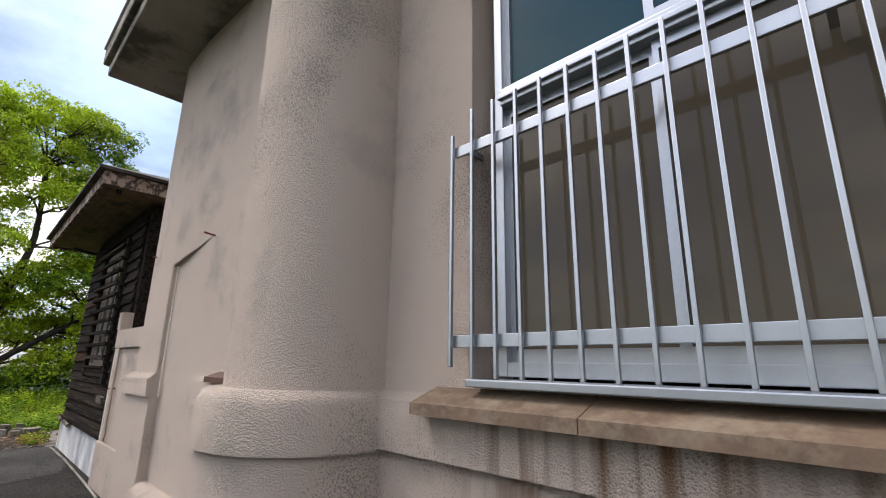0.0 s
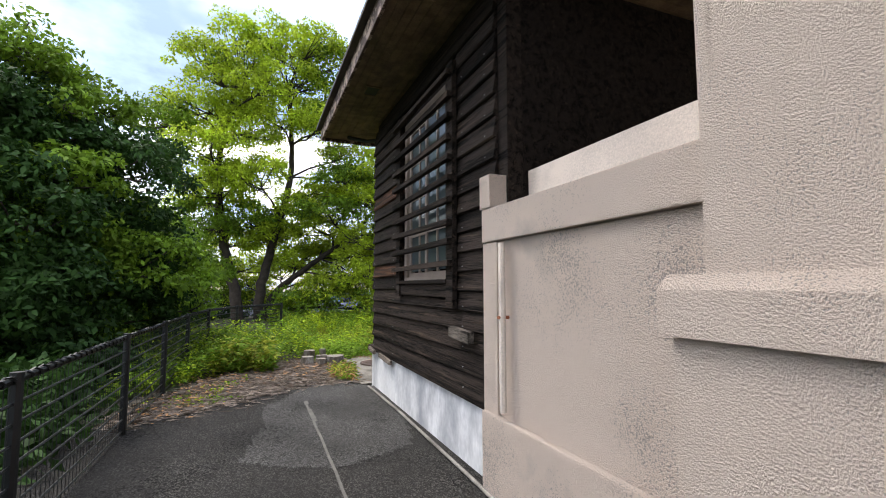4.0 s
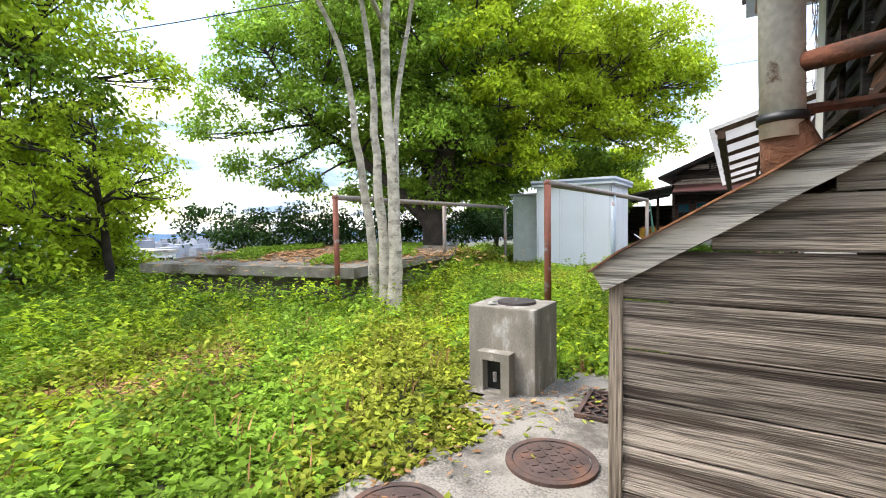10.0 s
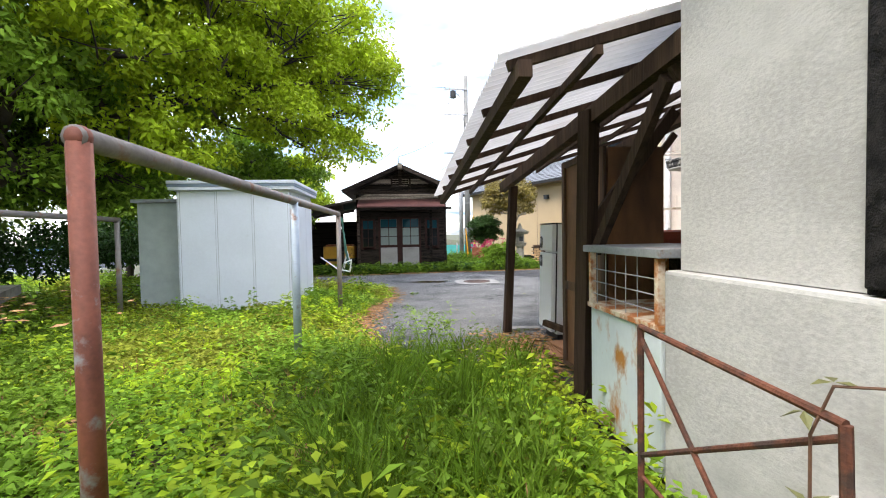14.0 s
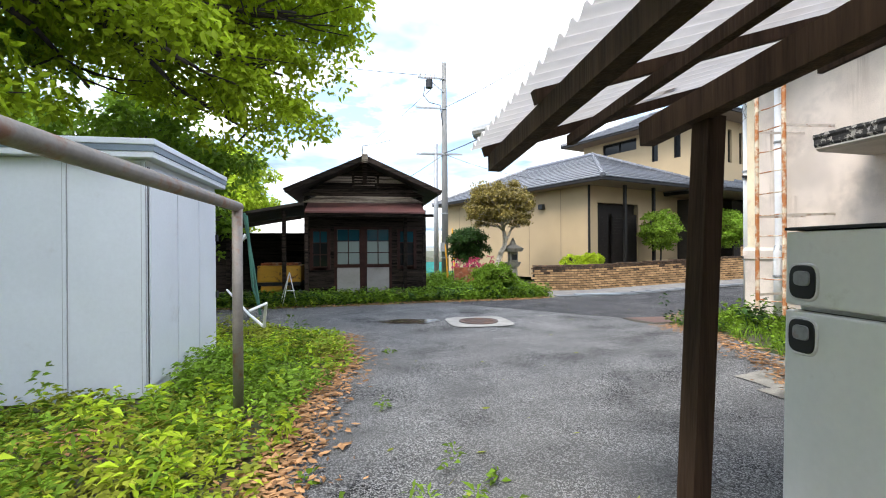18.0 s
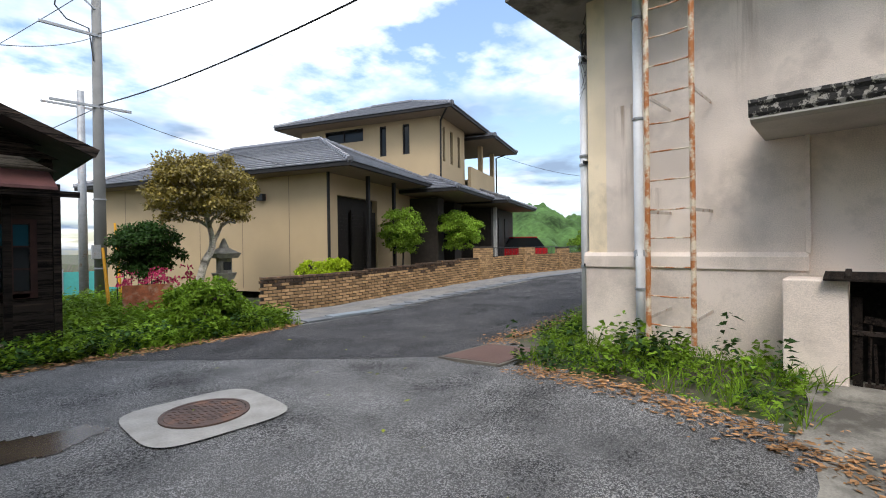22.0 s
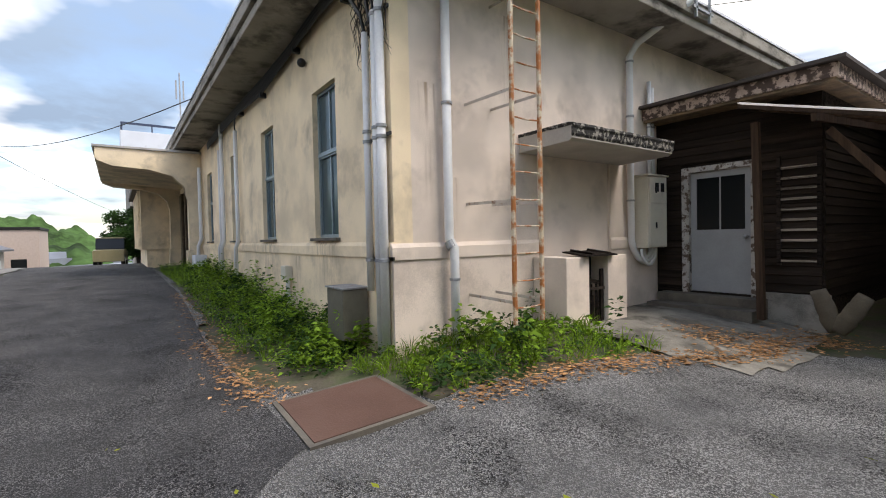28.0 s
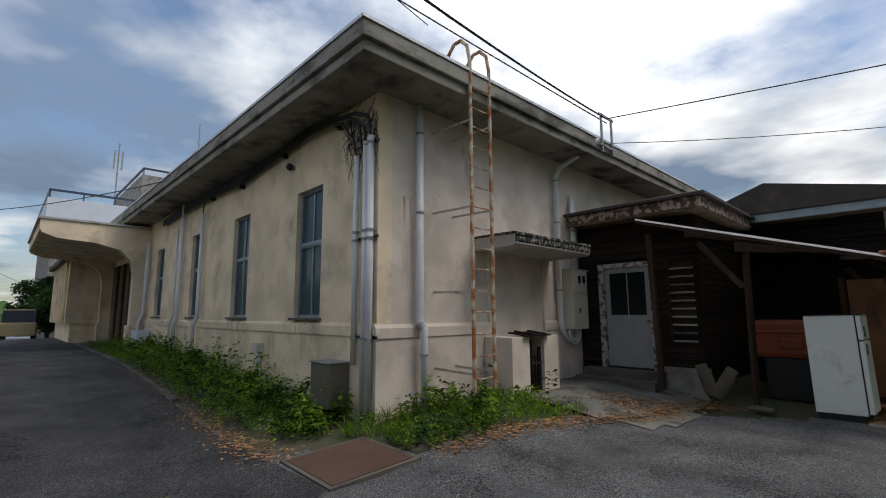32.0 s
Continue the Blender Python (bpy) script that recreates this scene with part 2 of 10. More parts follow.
CONCRETE = material("concrete", (0.24, 0.222, 0.195), 0.95, var=0.28, scale=3, fine=80, bump=0.3, second=(0.115, 0.105, 0.09), second_at=(0.47, 0.7), second_scale=2.6, fine_var=0.9)
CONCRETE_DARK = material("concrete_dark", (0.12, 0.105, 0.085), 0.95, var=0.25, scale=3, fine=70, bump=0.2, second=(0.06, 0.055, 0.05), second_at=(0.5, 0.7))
PLINTH = material("plinth_render", (0.68, 0.68, 0.68), 0.9, var=0.15, scale=2.5, fine=40, bump=0.1, second=(0.30, 0.31, 0.33), second_at=(0.48, 0.66), second_scale=1.6, stretch=(1, 1, 0.5))
def asphalt(name, base, stone, patch, chips):
    """Worn asphalt: bare stone chips in dark binder, lighter worn patches, fine cracks."""
    m = material(name, base, 0.95, var=0.55, scale=1.2, fine=34, bump=0, second=patch, second_at=(0.36, 0.72), second_scale=0.6, fine_var=1.1, spec=0.15, ramp=0.16)
    nt = m.node_tree
    bs = nt.nodes["Principled BSDF"]
    src = bs.inputs["Base Color"].links[0].from_socket
    co = nt.nodes.new("ShaderNodeTexCoord")
    vo = nt.nodes.new("ShaderNodeTexVoronoi")
    vo.inputs["Scale"].default_value = 125.0
    nt.links.new(co.outputs["Object"], vo.inputs["Vector"])
    sp = nt.nodes.new("ShaderNodeSeparateColor")
    nt.links.new(vo.outputs["Color"], sp.inputs[0])
    rp = nt.nodes.new("ShaderNodeValToRGB")
    rp.color_ramp.elements[0].position, rp.color_ramp.elements[1].position = chips, min(1.0, chips + 0.3)
    nt.links.new(sp.outputs[0], rp.inputs[0])
    n1 = nt.nodes.new("ShaderNodeTexNoise")
    n1.inputs["Scale"].default_value, n1.inputs["Detail"].default_value = 1.4, 6
    nt.links.new(co.outputs["Object"], n1.inputs["Vector"])
    r1 = nt.nodes.new("ShaderNodeValToRGB")
    r1.color_ramp.elements[0].position, r1.color_ramp.elements[1].position = 0.18, 0.8
    nt.links.new(n1.outputs["Fac"], r1.inputs[0])
    mu = nt.nodes.new("ShaderNodeMath")
    mu.operation = "MULTIPLY"
    nt.links.new(rp.outputs[0], mu.inputs[0])
    nt.links.new(r1.outputs[0], mu.inputs[1])
    mx = nt.nodes.new("ShaderNodeMixRGB")
    nt.links.new(mu.outputs[0], mx.inputs["Fac"])
    nt.links.new(src, mx.inputs["Color1"])
    mx.inputs["Color2"].default_value = (*stone, 1)
    nt.links.new(mx.outputs[0], bs.inputs["Base Color"])
    bp = nt.nodes.new("ShaderNodeBump")
    bp.inputs["Strength"].default_value, bp.inputs["Distance"].default_value = 1.0, 0.016
    nt.links.new(vo.outputs["Distance"], bp.inputs["Height"])
    nt.links.new(bp.outputs[0], bs.inputs["Normal"])
    return m


ASPHALT = asphalt("asphalt", (0.058, 0.058, 0.058), (0.52, 0.51, 0.49), (0.16, 0.156, 0.15), 0.54)
ASPHALT_LANE = asphalt("asphalt_lane", (0.030, 0.030, 0.032), (0.30, 0.29, 0.285), (0.066, 0.065, 0.064), 0.59)
ASPHALT_OLD = asphalt("asphalt_old", (0.022, 0.021, 0.0195), (0.15, 0.142, 0.13), (0.044, 0.041, 0.037), 0.58)
SOIL = material("soil", (0.07, 0.06, 0.04), 1.0, var=0.4, scale=1.5, fine=30, bump=0.4, second=(0.05, 0.07, 0.02), second_at=(0.45, 0.6), second_scale=1.2)
WOOD_DARK = material("wood_dark", (0.0155, 0.0118, 0.0098), 0.8, var=0.85, scale=22, fine=190, bump=1.0, stretch=(0.03, 1, 1), second=(0.056, 0.041, 0.031), second_at=(0.57, 0.68), second_scale=34, per_object=0.5, spec=0.09, fine_var=1.0, ramp=0.13)
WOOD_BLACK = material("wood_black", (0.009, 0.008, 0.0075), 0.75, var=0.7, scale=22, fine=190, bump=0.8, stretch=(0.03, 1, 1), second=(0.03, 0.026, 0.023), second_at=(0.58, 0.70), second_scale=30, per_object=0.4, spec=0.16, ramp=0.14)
WOOD_GREY = material("wood_grey", (0.235, 0.198, 0.160), 0.88, var=0.6, scale=26, fine=240, bump=0.8, stretch=(0.025, 1, 1), second=(0.05, 0.036, 0.028), second_at=(0.47, 0.62), second_scale=20, per_object=0.3, spec=0.2, fine_var=0.9, ramp=0.14)
WOOD_BROWN = material("wood_brown", (0.10, 0.05, 0.026), 0.75, var=0.5, scale=10, fine=70, bump=0.25, grain=2, second=(0.05, 0.03, 0.02), second_at=(0.5, 0.75), second_scale=4, per_object=0.25)
WOOD_POST = material("wood_post", (0.050, 0.030, 0.019), 0.8, spec=0.2, var=0.45, scale=14, fine=80, bump=0.35, grain=2, per_object=0.3)
ALU = material("aluminium", (0.40, 0.42, 0.45), 0.35, 0.9, var=0.06, scale=3, fine=60, bump=0.0)
SASH = material("sash_paint", (0.31, 0.25, 0.215), 0.6, var=0.1, scale=6, fine=60, bump=0.1)
# teal tint paints the reflected sky into the pane
GLASS_TEAL = glass_pane("glass_teal", (0.012, 0.050, 0.066))
GLASS_BLIND = glass_pane("glass_blind", (0.075, 0.062, 0.045))
# dusty panes, with the sky's grey-blue reflection put into the tint
GLASS_DUSTY_SKY = glass_pane("glass_dusty_sky", (0.06, 0.078, 0.085), 0.14)
GLASS_DARK = glass_pane("glass_dark", (0.01, 0.012, 0.013))
GLASS_MILK = glass_pane("glass_milk", (0.19, 0.23, 0.22), 0.2)
RUST = material("rust", (0.28, 0.085, 0.035), 0.85, 0.2, var=0.45, scale=7, fine=60, bump=0.3, second=(0.35, 0.22, 0.15), second_at=(0.5, 0.65), second_scale=5)
RUST_DARK = material("dark_rust", (0.12, 0.042, 0.022), 0.85, 0.2, var=0.45, scale=9, fine=70, bump=0.4, second=(0.05, 0.028, 0.02), second_at=(0.5, 0.62), second_scale=8)
RUST_PAINT = material("rusting_paint", (0.60, 0.51, 0.38), 0.75, var=0.15, scale=8, fine=60, bump=0.2, second=(0.36, 0.125, 0.032), second_at=(0.42, 0.56), second_scale=7)
STEEL_GREY = material("steel_grey", (0.30, 0.31, 0.32), 0.55, 0.4, var=0.2, scale=6, fine=50, bump=0.08, second=(0.22, 0.11, 0.06), second_at=(0.58, 0.7), second_scale=6)
BLACK_STEEL = material("black_steel", (0.008, 0.0085, 0.0095), 0.5, 0.0, var=0.3, scale=6, fine=50, bump=0.02)
PVC = material("pvc_pipe", (0.66, 0.66, 0.66), 0.5, var=0.08, scale=4, fine=40, bump=0.02, second=(0.34, 0.33, 0.31), second_at=(0.6, 0.8))
WHITE_PANEL = material("white_panel", (0.62, 0.645, 0.69), 0.45, var=0.05, scale=1.5, fine=30, bump=0.02, second=(0.45, 0.45, 0.46), second_at=(0.62, 0.85))
BARK_PALE = material("bark_pale", (0.38, 0.34, 0.275), 0.95, var=0.35, scale=5, fine=45, bump=0.5, second=(0.14, 0.125, 0.095), second_at=(0.54, 0.66), second_scale=9, stretch=(1, 1, 1.6), ramp=0.16)
BARK_DARK = material("bark_dark", (0.045, 0.034, 0.026), 0.95, var=0.4, scale=6, fine=40, bump=0.5)
LEAF = material("leaf", (0.14, 0.235, 0.02), 0.6, var=0.3, scale=0.6, fine=3, bump=0, per_island=0.4, trans=0.34, spec=0.12)
LEAF_YELLOW = material("leaf_yellow", (0.33, 0.43, 0.02), 0.6, var=0.3, scale=0.6, fine=3, bump=0, per_island=0.35, trans=0.42, spec=0.12)
LEAF_FRESH = material("leaf_fresh", (0.36, 0.47, 0.03), 0.6, var=0.3, scale=0.6, fine=3, bump=0, per_island=0.4, trans=0.45, spec=0.12)
LEAF_MID = material("leaf_mid", (0.21, 0.335, 0.035), 0.6, var=0.35, scale=0.6, fine=3, bump=0, per_island=0.45, trans=0.40, spec=0.12)
LEAF_CLOVER = material("leaf_clover", (0.28, 0.31, 0.036), 0.6, var=0.35, scale=0.9, fine=5, bump=0, per_island=0.45, trans=0.32, spec=0.12)
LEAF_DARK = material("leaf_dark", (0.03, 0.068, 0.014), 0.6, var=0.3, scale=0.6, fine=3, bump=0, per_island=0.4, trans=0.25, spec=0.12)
LEAF_DRY = material("leaf_dry", (0.34, 0.185, 0.085), 0.85, var=0.35, scale=3, fine=20, bump=0, per_island=0.5, trans=0.1, spec=0.15)
ROOF_TILE = material("roof_tile", (0.12, 0.125, 0.14), 0.45, var=0.25, scale=6, fine=40, bump=0.1, per_object=0.2)
HOUSE_WALL = material("house_wall", (0.42, 0.315, 0.185), 0.9, var=0.05, scale=1.2, fine=60, bump=0.15)
BRICK_TAN = material("brick_tan", (0.34, 0.215, 0.11), 0.9, var=0.25, scale=9, fine=70, bump=0.25, per_object=0.35, spec=0.2)
BRICK_SOOT = material("brick_sooty", (0.075, 0.05, 0.034), 0.92, var=0.4, scale=9, fine=70, bump=0.25, second=(0.25, 0.14, 0.065), second_at=(0.55, 0.68), second_scale=7, per_object=0.4, spec=0.2)

# ---- builders ----
def link_mesh(name, bm, mat, parent=None, label="", smooth=False):
    me = bpy.data.meshes.new(name)
    bmesh.ops.recalc_face_normals(bm, faces=bm.faces)
    bm.to_mesh(me)
    bm.free()
    if mat:
        me.materials.append(mat)
    if smooth:
        for p in me.polygons:
            p.use_smooth = True
    ob = new(name, me)
    if parent:
        ob.parent = parent
        ob.matrix_parent_inverse = parent.matrix_basis.inverted()
    if label:
        ob["label"] = label
    return ob


def part(name, bm, mat, parent, label="", smooth=False):
    return link_mesh(name, bm, mat, parent, label, smooth)


def thing(name, at, label, category, group="", kind=""):
    """An empty at the base of a thing, which parents its parts."""
    ob = new(name)
    ob.empty_display_size = 0.1
    ob.matrix_basis = Matrix.Translation(at)
    return tagged(ob, label, category, group, kind)


def box(bm, x0, y0, z0, x1, y1, z1, m=None, bevel=0.0):
    x0, x1 = min(x0, x1), max(x0, x1)
    y0, y1 = min(y0, y1), max(y0, y1)
    z0, z1 = min(z0, z1), max(z0, z1)
    vs = [bm.verts.new(p) for p in ((x0, y0, z0), (x1, y0, z0), (x1, y1, z0), (x0, y1, z0), (x0, y0, z1), (x1, y0, z1), (x1, y1, z1), (x0, y1, z1))]
    fs = [bm.faces.new([vs[i] for i in f]) for f in ((3, 2, 1, 0), (4, 5, 6, 7), (0, 1, 5, 4), (1, 2, 6, 5), (2, 3, 7, 6), (3, 0, 4, 7))]
    if bevel:
        es = list({e for f in fs for e in f.edges})
        r = bmesh.ops.bevel(bm, geom=es, offset=bevel, segments=2, affect="EDGES", profile=0.6)
        vs = list({v for f in r["faces"] for v in f.verts} | {v for v in vs if v.is_valid})
    if m is not None:
        bmesh.ops.transform(bm, matrix=m, verts=vs)
    return vs


def a_box(x0, y0, z0, x1, y1, z1, bevel=0.0):
    bm = bmesh.new()
    box(bm, x0, y0, z0, x1, y1, z1, bevel=bevel)
    return bm


def tube(bm, pts, r, n=8, r1=None, cap=True):
    """A round bar along points, its radius going from r to r1."""
    pts = [Vector(p) for p in pts]
    r1 = r if r1 is None else r1
    rings = []
    up = Vector((0, 0, 1))
    for i, p in enumerate(pts):
        d = (pts[min(i + 1, len(pts) - 1)] - pts[max(i - 1, 0)]).normalized()
        a = d.cross(up)
        if a.length < 0.05:
            a = d.cross(Vector((1, 0, 0)))
        a.normalize()
        b = d.cross(a).normalized()
        if rings:
            prev_a = rings[-1][1]
            a = (prev_a - d * prev_a.dot(d)).normalized()
            b = d.cross(a).normalized()
        rr = r + (r1 - r) * i / max(1, len(pts) - 1)
        rings.append(([bm.verts.new(p + (a * math.cos(2 * math.pi * k / n) + b * math.sin(2 * math.pi * k / n)) * rr) for k in range(n)], a))
    for (u, _), (v, _) in zip(rings, rings[1:]):
        for k in range(n):
            bm.faces.new((u[k], u[(k + 1) % n], v[(k + 1) % n], v[k]))
    if cap:
        bm.faces.new(rings[0][0][::-1])
        bm.faces.new(rings[-1][0])


def a_tube(pts, r, n=8, r1=None):
    bm = bmesh.new()
    tube(bm, pts, r, n, r1)
    return bm


def beam(bm, p, q, w, h, roll=0.0):
    """A squared timber from p to q, w wide and h high."""
    p, q = Vector(p), Vector(q)
    m = look(p, q, roll)
    L = (q - p).length
    box(bm, -w / 2, -h / 2, -L, w / 2, h / 2, 0, m)


def a_beam(p, q, w, h, roll=0.0):
    bm = bmesh.new()
    beam(bm, p, q, w, h, roll)
    return bm


def prism(bm, poly, axis, a, b):
    """A polygon, given in the two axes other than axis, drawn out from a to b along it."""
    def put(u, v, w):
        return {"x": (w, u, v), "y": (u, w, v), "z": (u, v, w)}[axis]
    p = [bm.verts.new(put(u, v, a)) for u, v in poly]
    q = [bm.verts.new(put(u, v, b)) for u, v in poly]
    bm.faces.new(p)
    bm.faces.new(q[::-1])
    for i in range(len(p)):
        j = (i + 1) % len(p)
        bm.faces.new((p[i], q[i], q[j], p[j]))


def a_prism(poly, axis, a, b):
    bm = bmesh.new()
    prism(bm, poly, axis, a, b)
    return bm


def wall_bm(axis, plane, thick, u0, u1, z0, z1, holes=()):
    """A wall whose face lies at plane on the given axis, thick to the positive side, with rectangular holes (ua, ub, za, zb)."""
    bm = bmesh.new()
    us = sorted({u0, u1, *[h[0] for h in holes], *[h[1] for h in holes]})
    zs = sorted({z0, z1, *[h[2] for h in holes], *[h[3] for h in holes]})
    for ua, ub in zip(us, us[1:]):
        runs = []
        for za, zb in zip(zs, zs[1:]):
            um, zm = (ua + ub) / 2, (za + zb) / 2
            if any(h[0] < um < h[1] and h[2] < zm < h[3] for h in holes):
                continue
            if runs and abs(runs[-1][1] - za) < 1e-6:
                runs[-1][1] = zb
            else:
                runs.append([za, zb])
        for za, zb in runs:
            if axis == "y":
                box(bm, ua, plane, za, ub, plane + thick, zb)
            else:
                box(bm, plane, ua, za, plane + thick, ub, zb)
    bmesh.ops.remove_doubles(bm, verts=bm.verts, dist=0.0005)
    return bm


def structure(name, bm, mat, label="", category="", smooth=False):
    return tagged(link_mesh(name, bm, mat, smooth=smooth), label, category, kind="structure")


def shared(name, data, parent, m):
    """One more piece on a mesh that exists already."""
    ob = new(name, data)
    ob.parent = parent
    ob.matrix_parent_inverse = parent.matrix_basis.inverted()
    ob.matrix_basis = m
    return ob

# ---- ground ----
def ramp(v, a, b):
    return max(0.0, min(1.0, (v - a) / (b - a)))


def ground_z(x, y):
    """Height of the land: flat hilltop, the slope beyond the fence, the verge at the building, the lane that climbs to the east and then falls away."""
    z = -min(14.0, max(0.0, -1.7 - y) * 0.75) * ramp(-x, -30, -16)
    z -= min(16.0, max(0.0, -27.0 - x) * 0.5)
    z -= min(14.0, max(0.0, y - 32) * 0.4) * ramp(-x, 2, 8)
    z += 0.34 * ramp(x, -5, 3) * ramp(y, 14.5, 16.0)
    z -= min(14.0, max(0.0, x - 22) * 0.07) * ramp(y, -8, 0)
    z += 0.22 * ramp(x, -8.3, -6.4) * ramp(y, 7.0, 9.5) * ramp(-y, -17.0, -15.2)
    return z


bm = bmesh.new()
xs = [-2500, -900, -400, -200, -100, -70, -55, -45, -38, -32] + [-30 + 0.5 * i for i in range(101)] + [21, 24, 30, 36, 44, 55, 70, 100, 200, 400, 900, 2500]
ys = [-2500, -900, -400, -200, -100, -60, -40, -28, -20, -15, -12, -10] + [-8 + 0.5 * i for i in range(90)] + [38, 42, 48, 55, 65, 80, 120, 200, 400, 900, 2500]
grid = [[bm.verts.new((x, y, ground_z(x, y) - 0.03)) for y in ys] for x in xs]
for i in range(len(xs) - 1):
    for j in range(len(ys) - 1):
        bm.faces.new((grid[i][j], grid[i + 1][j], grid[i + 1][j + 1], grid[i][j + 1]))
structure("ground", bm, SOIL, "weedy soil of the hilltop falling away to the town", "ground", smooth=True)


def wavy(poly, step=0.25, amp=0.06, seed=1):
    """A ring with its sides broken into short, slightly uneven pieces."""
    out = []
    for (a, b), (c, d) in zip(poly, poly[1:] + poly[:1]):
        n = max(1, int(math.hypot(c - a, d - b) / step))
        for k in range(n):
            x, y = a + (c - a) * k / n, b + (d - b) * k / n
            out.append((x + amp * noise.noise((x * 2, y * 2, seed)) * 2, y + amp * noise.noise((x * 2, y * 2, seed + 9)) * 2))
    return out


def draped(name, poly, mat, lift, label, category, kind="structure", cell=0.16):
    """A sheet that follows the land inside a ring, in small cells."""
    bm = bmesh.new()
    vs = {}
    x0, x1 = min(p[0] for p in poly), max(p[0] for p in poly)
    y0, y1 = min(p[1] for p in poly), max(p[1] for p in poly)

    def inside(x, y):
        odd = False
        for (a, b), (c, d) in zip(poly, poly[1:] + poly[:1]):
            if (b > y) != (d > y) and x < (c - a) * (y - b) / (d - b) + a:
                odd = not odd
        return odd

    def v(i, j):
        if (i, j) not in vs:
            x, y = x0 + i * cell, y0 + j * cell
            jx, jy = noise.noise((x * 3, y * 3, 4)) * cell * 0.5, noise.noise((x * 3, y * 3, 8)) * cell * 0.5
            vs[(i, j)] = bm.verts.new((x + jx, y + jy, ground_z(x, y) + lift))
        return vs[(i, j)]
    for i in range(int((x1 - x0) / cell) + 1):
        for j in range(int((y1 - y0) / cell) + 1):
            if inside(x0 + (i + 0.5) * cell, y0 + (j + 0.5) * cell):
                bm.faces.new((v(i, j), v(i + 1, j), v(i + 1, j + 1), v(i, j + 1)))
    return tagged(link_mesh(name, bm, mat, smooth=True), label, category, kind=kind)


SOUTH_PATH = [(16, -1.5), (16, 1.5), (-10.4, 1.5), (-10.9, 1.1), (-11.0, 0.4), (-10.5, -0.1), (-10.2, -0.5), (-9.8, -1.0), (-9.7, -1.5)]
draped("pavement", SOUTH_PATH, ASPHALT_OLD, 0.004, "cracked grey asphalt path along the south wall", "pavement")
ROAD = [(-12.3, 9.7), (-11.7, 8.9), (-10.9, 9.0), (-10.3, 9.6), (-9.5, 11.0), (-8.2, 11.9), (-7.45, 13.0), (-7.05, 14.6), (-6.95, 16.2), (-5.3, 17.3), (-3.5, 17.4), (0, 17.2), (8, 17.1), (16, 17.0), (30, 16.5), (60, 16.0),
        (60, 23), (30, 22.6), (12, 22.0), (3, 21.5), (-1, 21.35), (-6.9, 21.3), (-8.2, 21.0), (-10.5, 20.9), (-13, 20.55), (-17.0, 20.5), (-17.0, 18.2), (-13.6, 17.6), (-12.5, 16.6), (-12.35, 14.8), (-12.75, 13.0), (-12.75, 11.2)]
draped("road", ROAD, ASPHALT, 0.008, "worn dark asphalt of the yard and the lane", "road")
def lane_sheet():
    """The newer asphalt of the lane, from a slanted joint in the yard to the far end."""
    bm = bmesh.new()
    edge_s = [(-7.0, 17.35), (-5.3, 17.4), (-3.5, 17.47), (0, 17.32), (8, 17.22), (16, 17.12), (30, 16.6), (60, 16.1)]
    edge_n = [(-10.1, 20.85), (-8.2, 20.95), (-6.9, 21.25), (-1, 21.32), (3, 21.47), (12, 21.97), (30, 22.57), (60, 22.9)]

    def at(line, f):
        f = f * (len(line) - 1)
        k = min(int(f), len(line) - 2)
        a, b = line[k], line[k + 1]
        return a[0] + (b[0] - a[0]) * (f - k), a[1] + (b[1] - a[1]) * (f - k)
    grid = []
    for i in range(141):
        f = i / 140
        (ax, ay), (bx, by) = at(edge_s, f), at(edge_n, f)
        row = []
        for j in range(33):
            g = j / 32
            x, y = ax + (bx - ax) * g, ay + (by - ay) * g
            if i == 0:
                x += 0.16 * noise.noise((y * 1.4, 3, 1)) + 0.05 * noise.noise((y * 6, 1, 1))
            row.append(bm.verts.new((x, y, ground_z(x, y) + 0.013)))
        grid.append(row)
    for u, v in zip(grid, grid[1:]):
        for j in range(32):
            bm.faces.new((u[j], v[j], v[j + 1], u[j + 1]))
    structure("lane", bm, ASPHALT_LANE, "darker newer asphalt of the lane", "road", smooth=True)


lane_sheet()
ASPHALT_PALE = asphalt("asphalt_pale", (0.036, 0.035, 0.033), (0.26, 0.25, 0.235), (0.078, 0.075, 0.07), 0.54)
draped("worn_patch", wavy([(-8.3, -0.1), (-9.1, 0.02), (-9.99, 0.12), (-10.55, 0.42), (-10.84, 0.72), (-11.0, 1.08), (-10.5, 1.44), (-9.2, 1.44), (-8.2, 1.2), (-7.9, 0.6)], 0.2, 0.05), ASPHALT_PALE, 0.0075, "paler worn asphalt at the end of the path", "pavement", cell=0.05)
MUD = material("wet_mud", (0.05, 0.035, 0.022), 0.25, var=0.4, scale=4, fine=40, bump=0.1)
draped("mud_patch", wavy([(-11.7, 17.75), (-11.0, 17.55), (-10.6, 17.75), (-10.75, 18.1), (-11.4, 18.2), (-11.9, 18.05)], 0.15, 0.05), MUD, 0.016, "dark muddy patch beside the manhole", "ground", cell=0.05)
APRON_CON = material("apron_concrete", (0.19, 0.172, 0.145), 0.95, var=0.35, scale=2.5, fine=70, bump=0.35, second=(0.095, 0.084, 0.068), second_at=(0.50, 0.64), second_scale=2.2, fine_var=0.9, ramp=0.17)
draped("concrete_yard", [(-13.15, 1.9), (-12.75, 1.5), (-11.55, 1.32), (-10.6, 1.3), (-10.6, 5.0), (-12.4, 5.0), (-12.45, 4.75), (-13.2, 4.4), (-12.62, 3.6), (-12.7, 3.1), (-12.98, 2.5)], APRON_CON, 0.012, "worn concrete apron with joints", "pavement", cell=0.15)
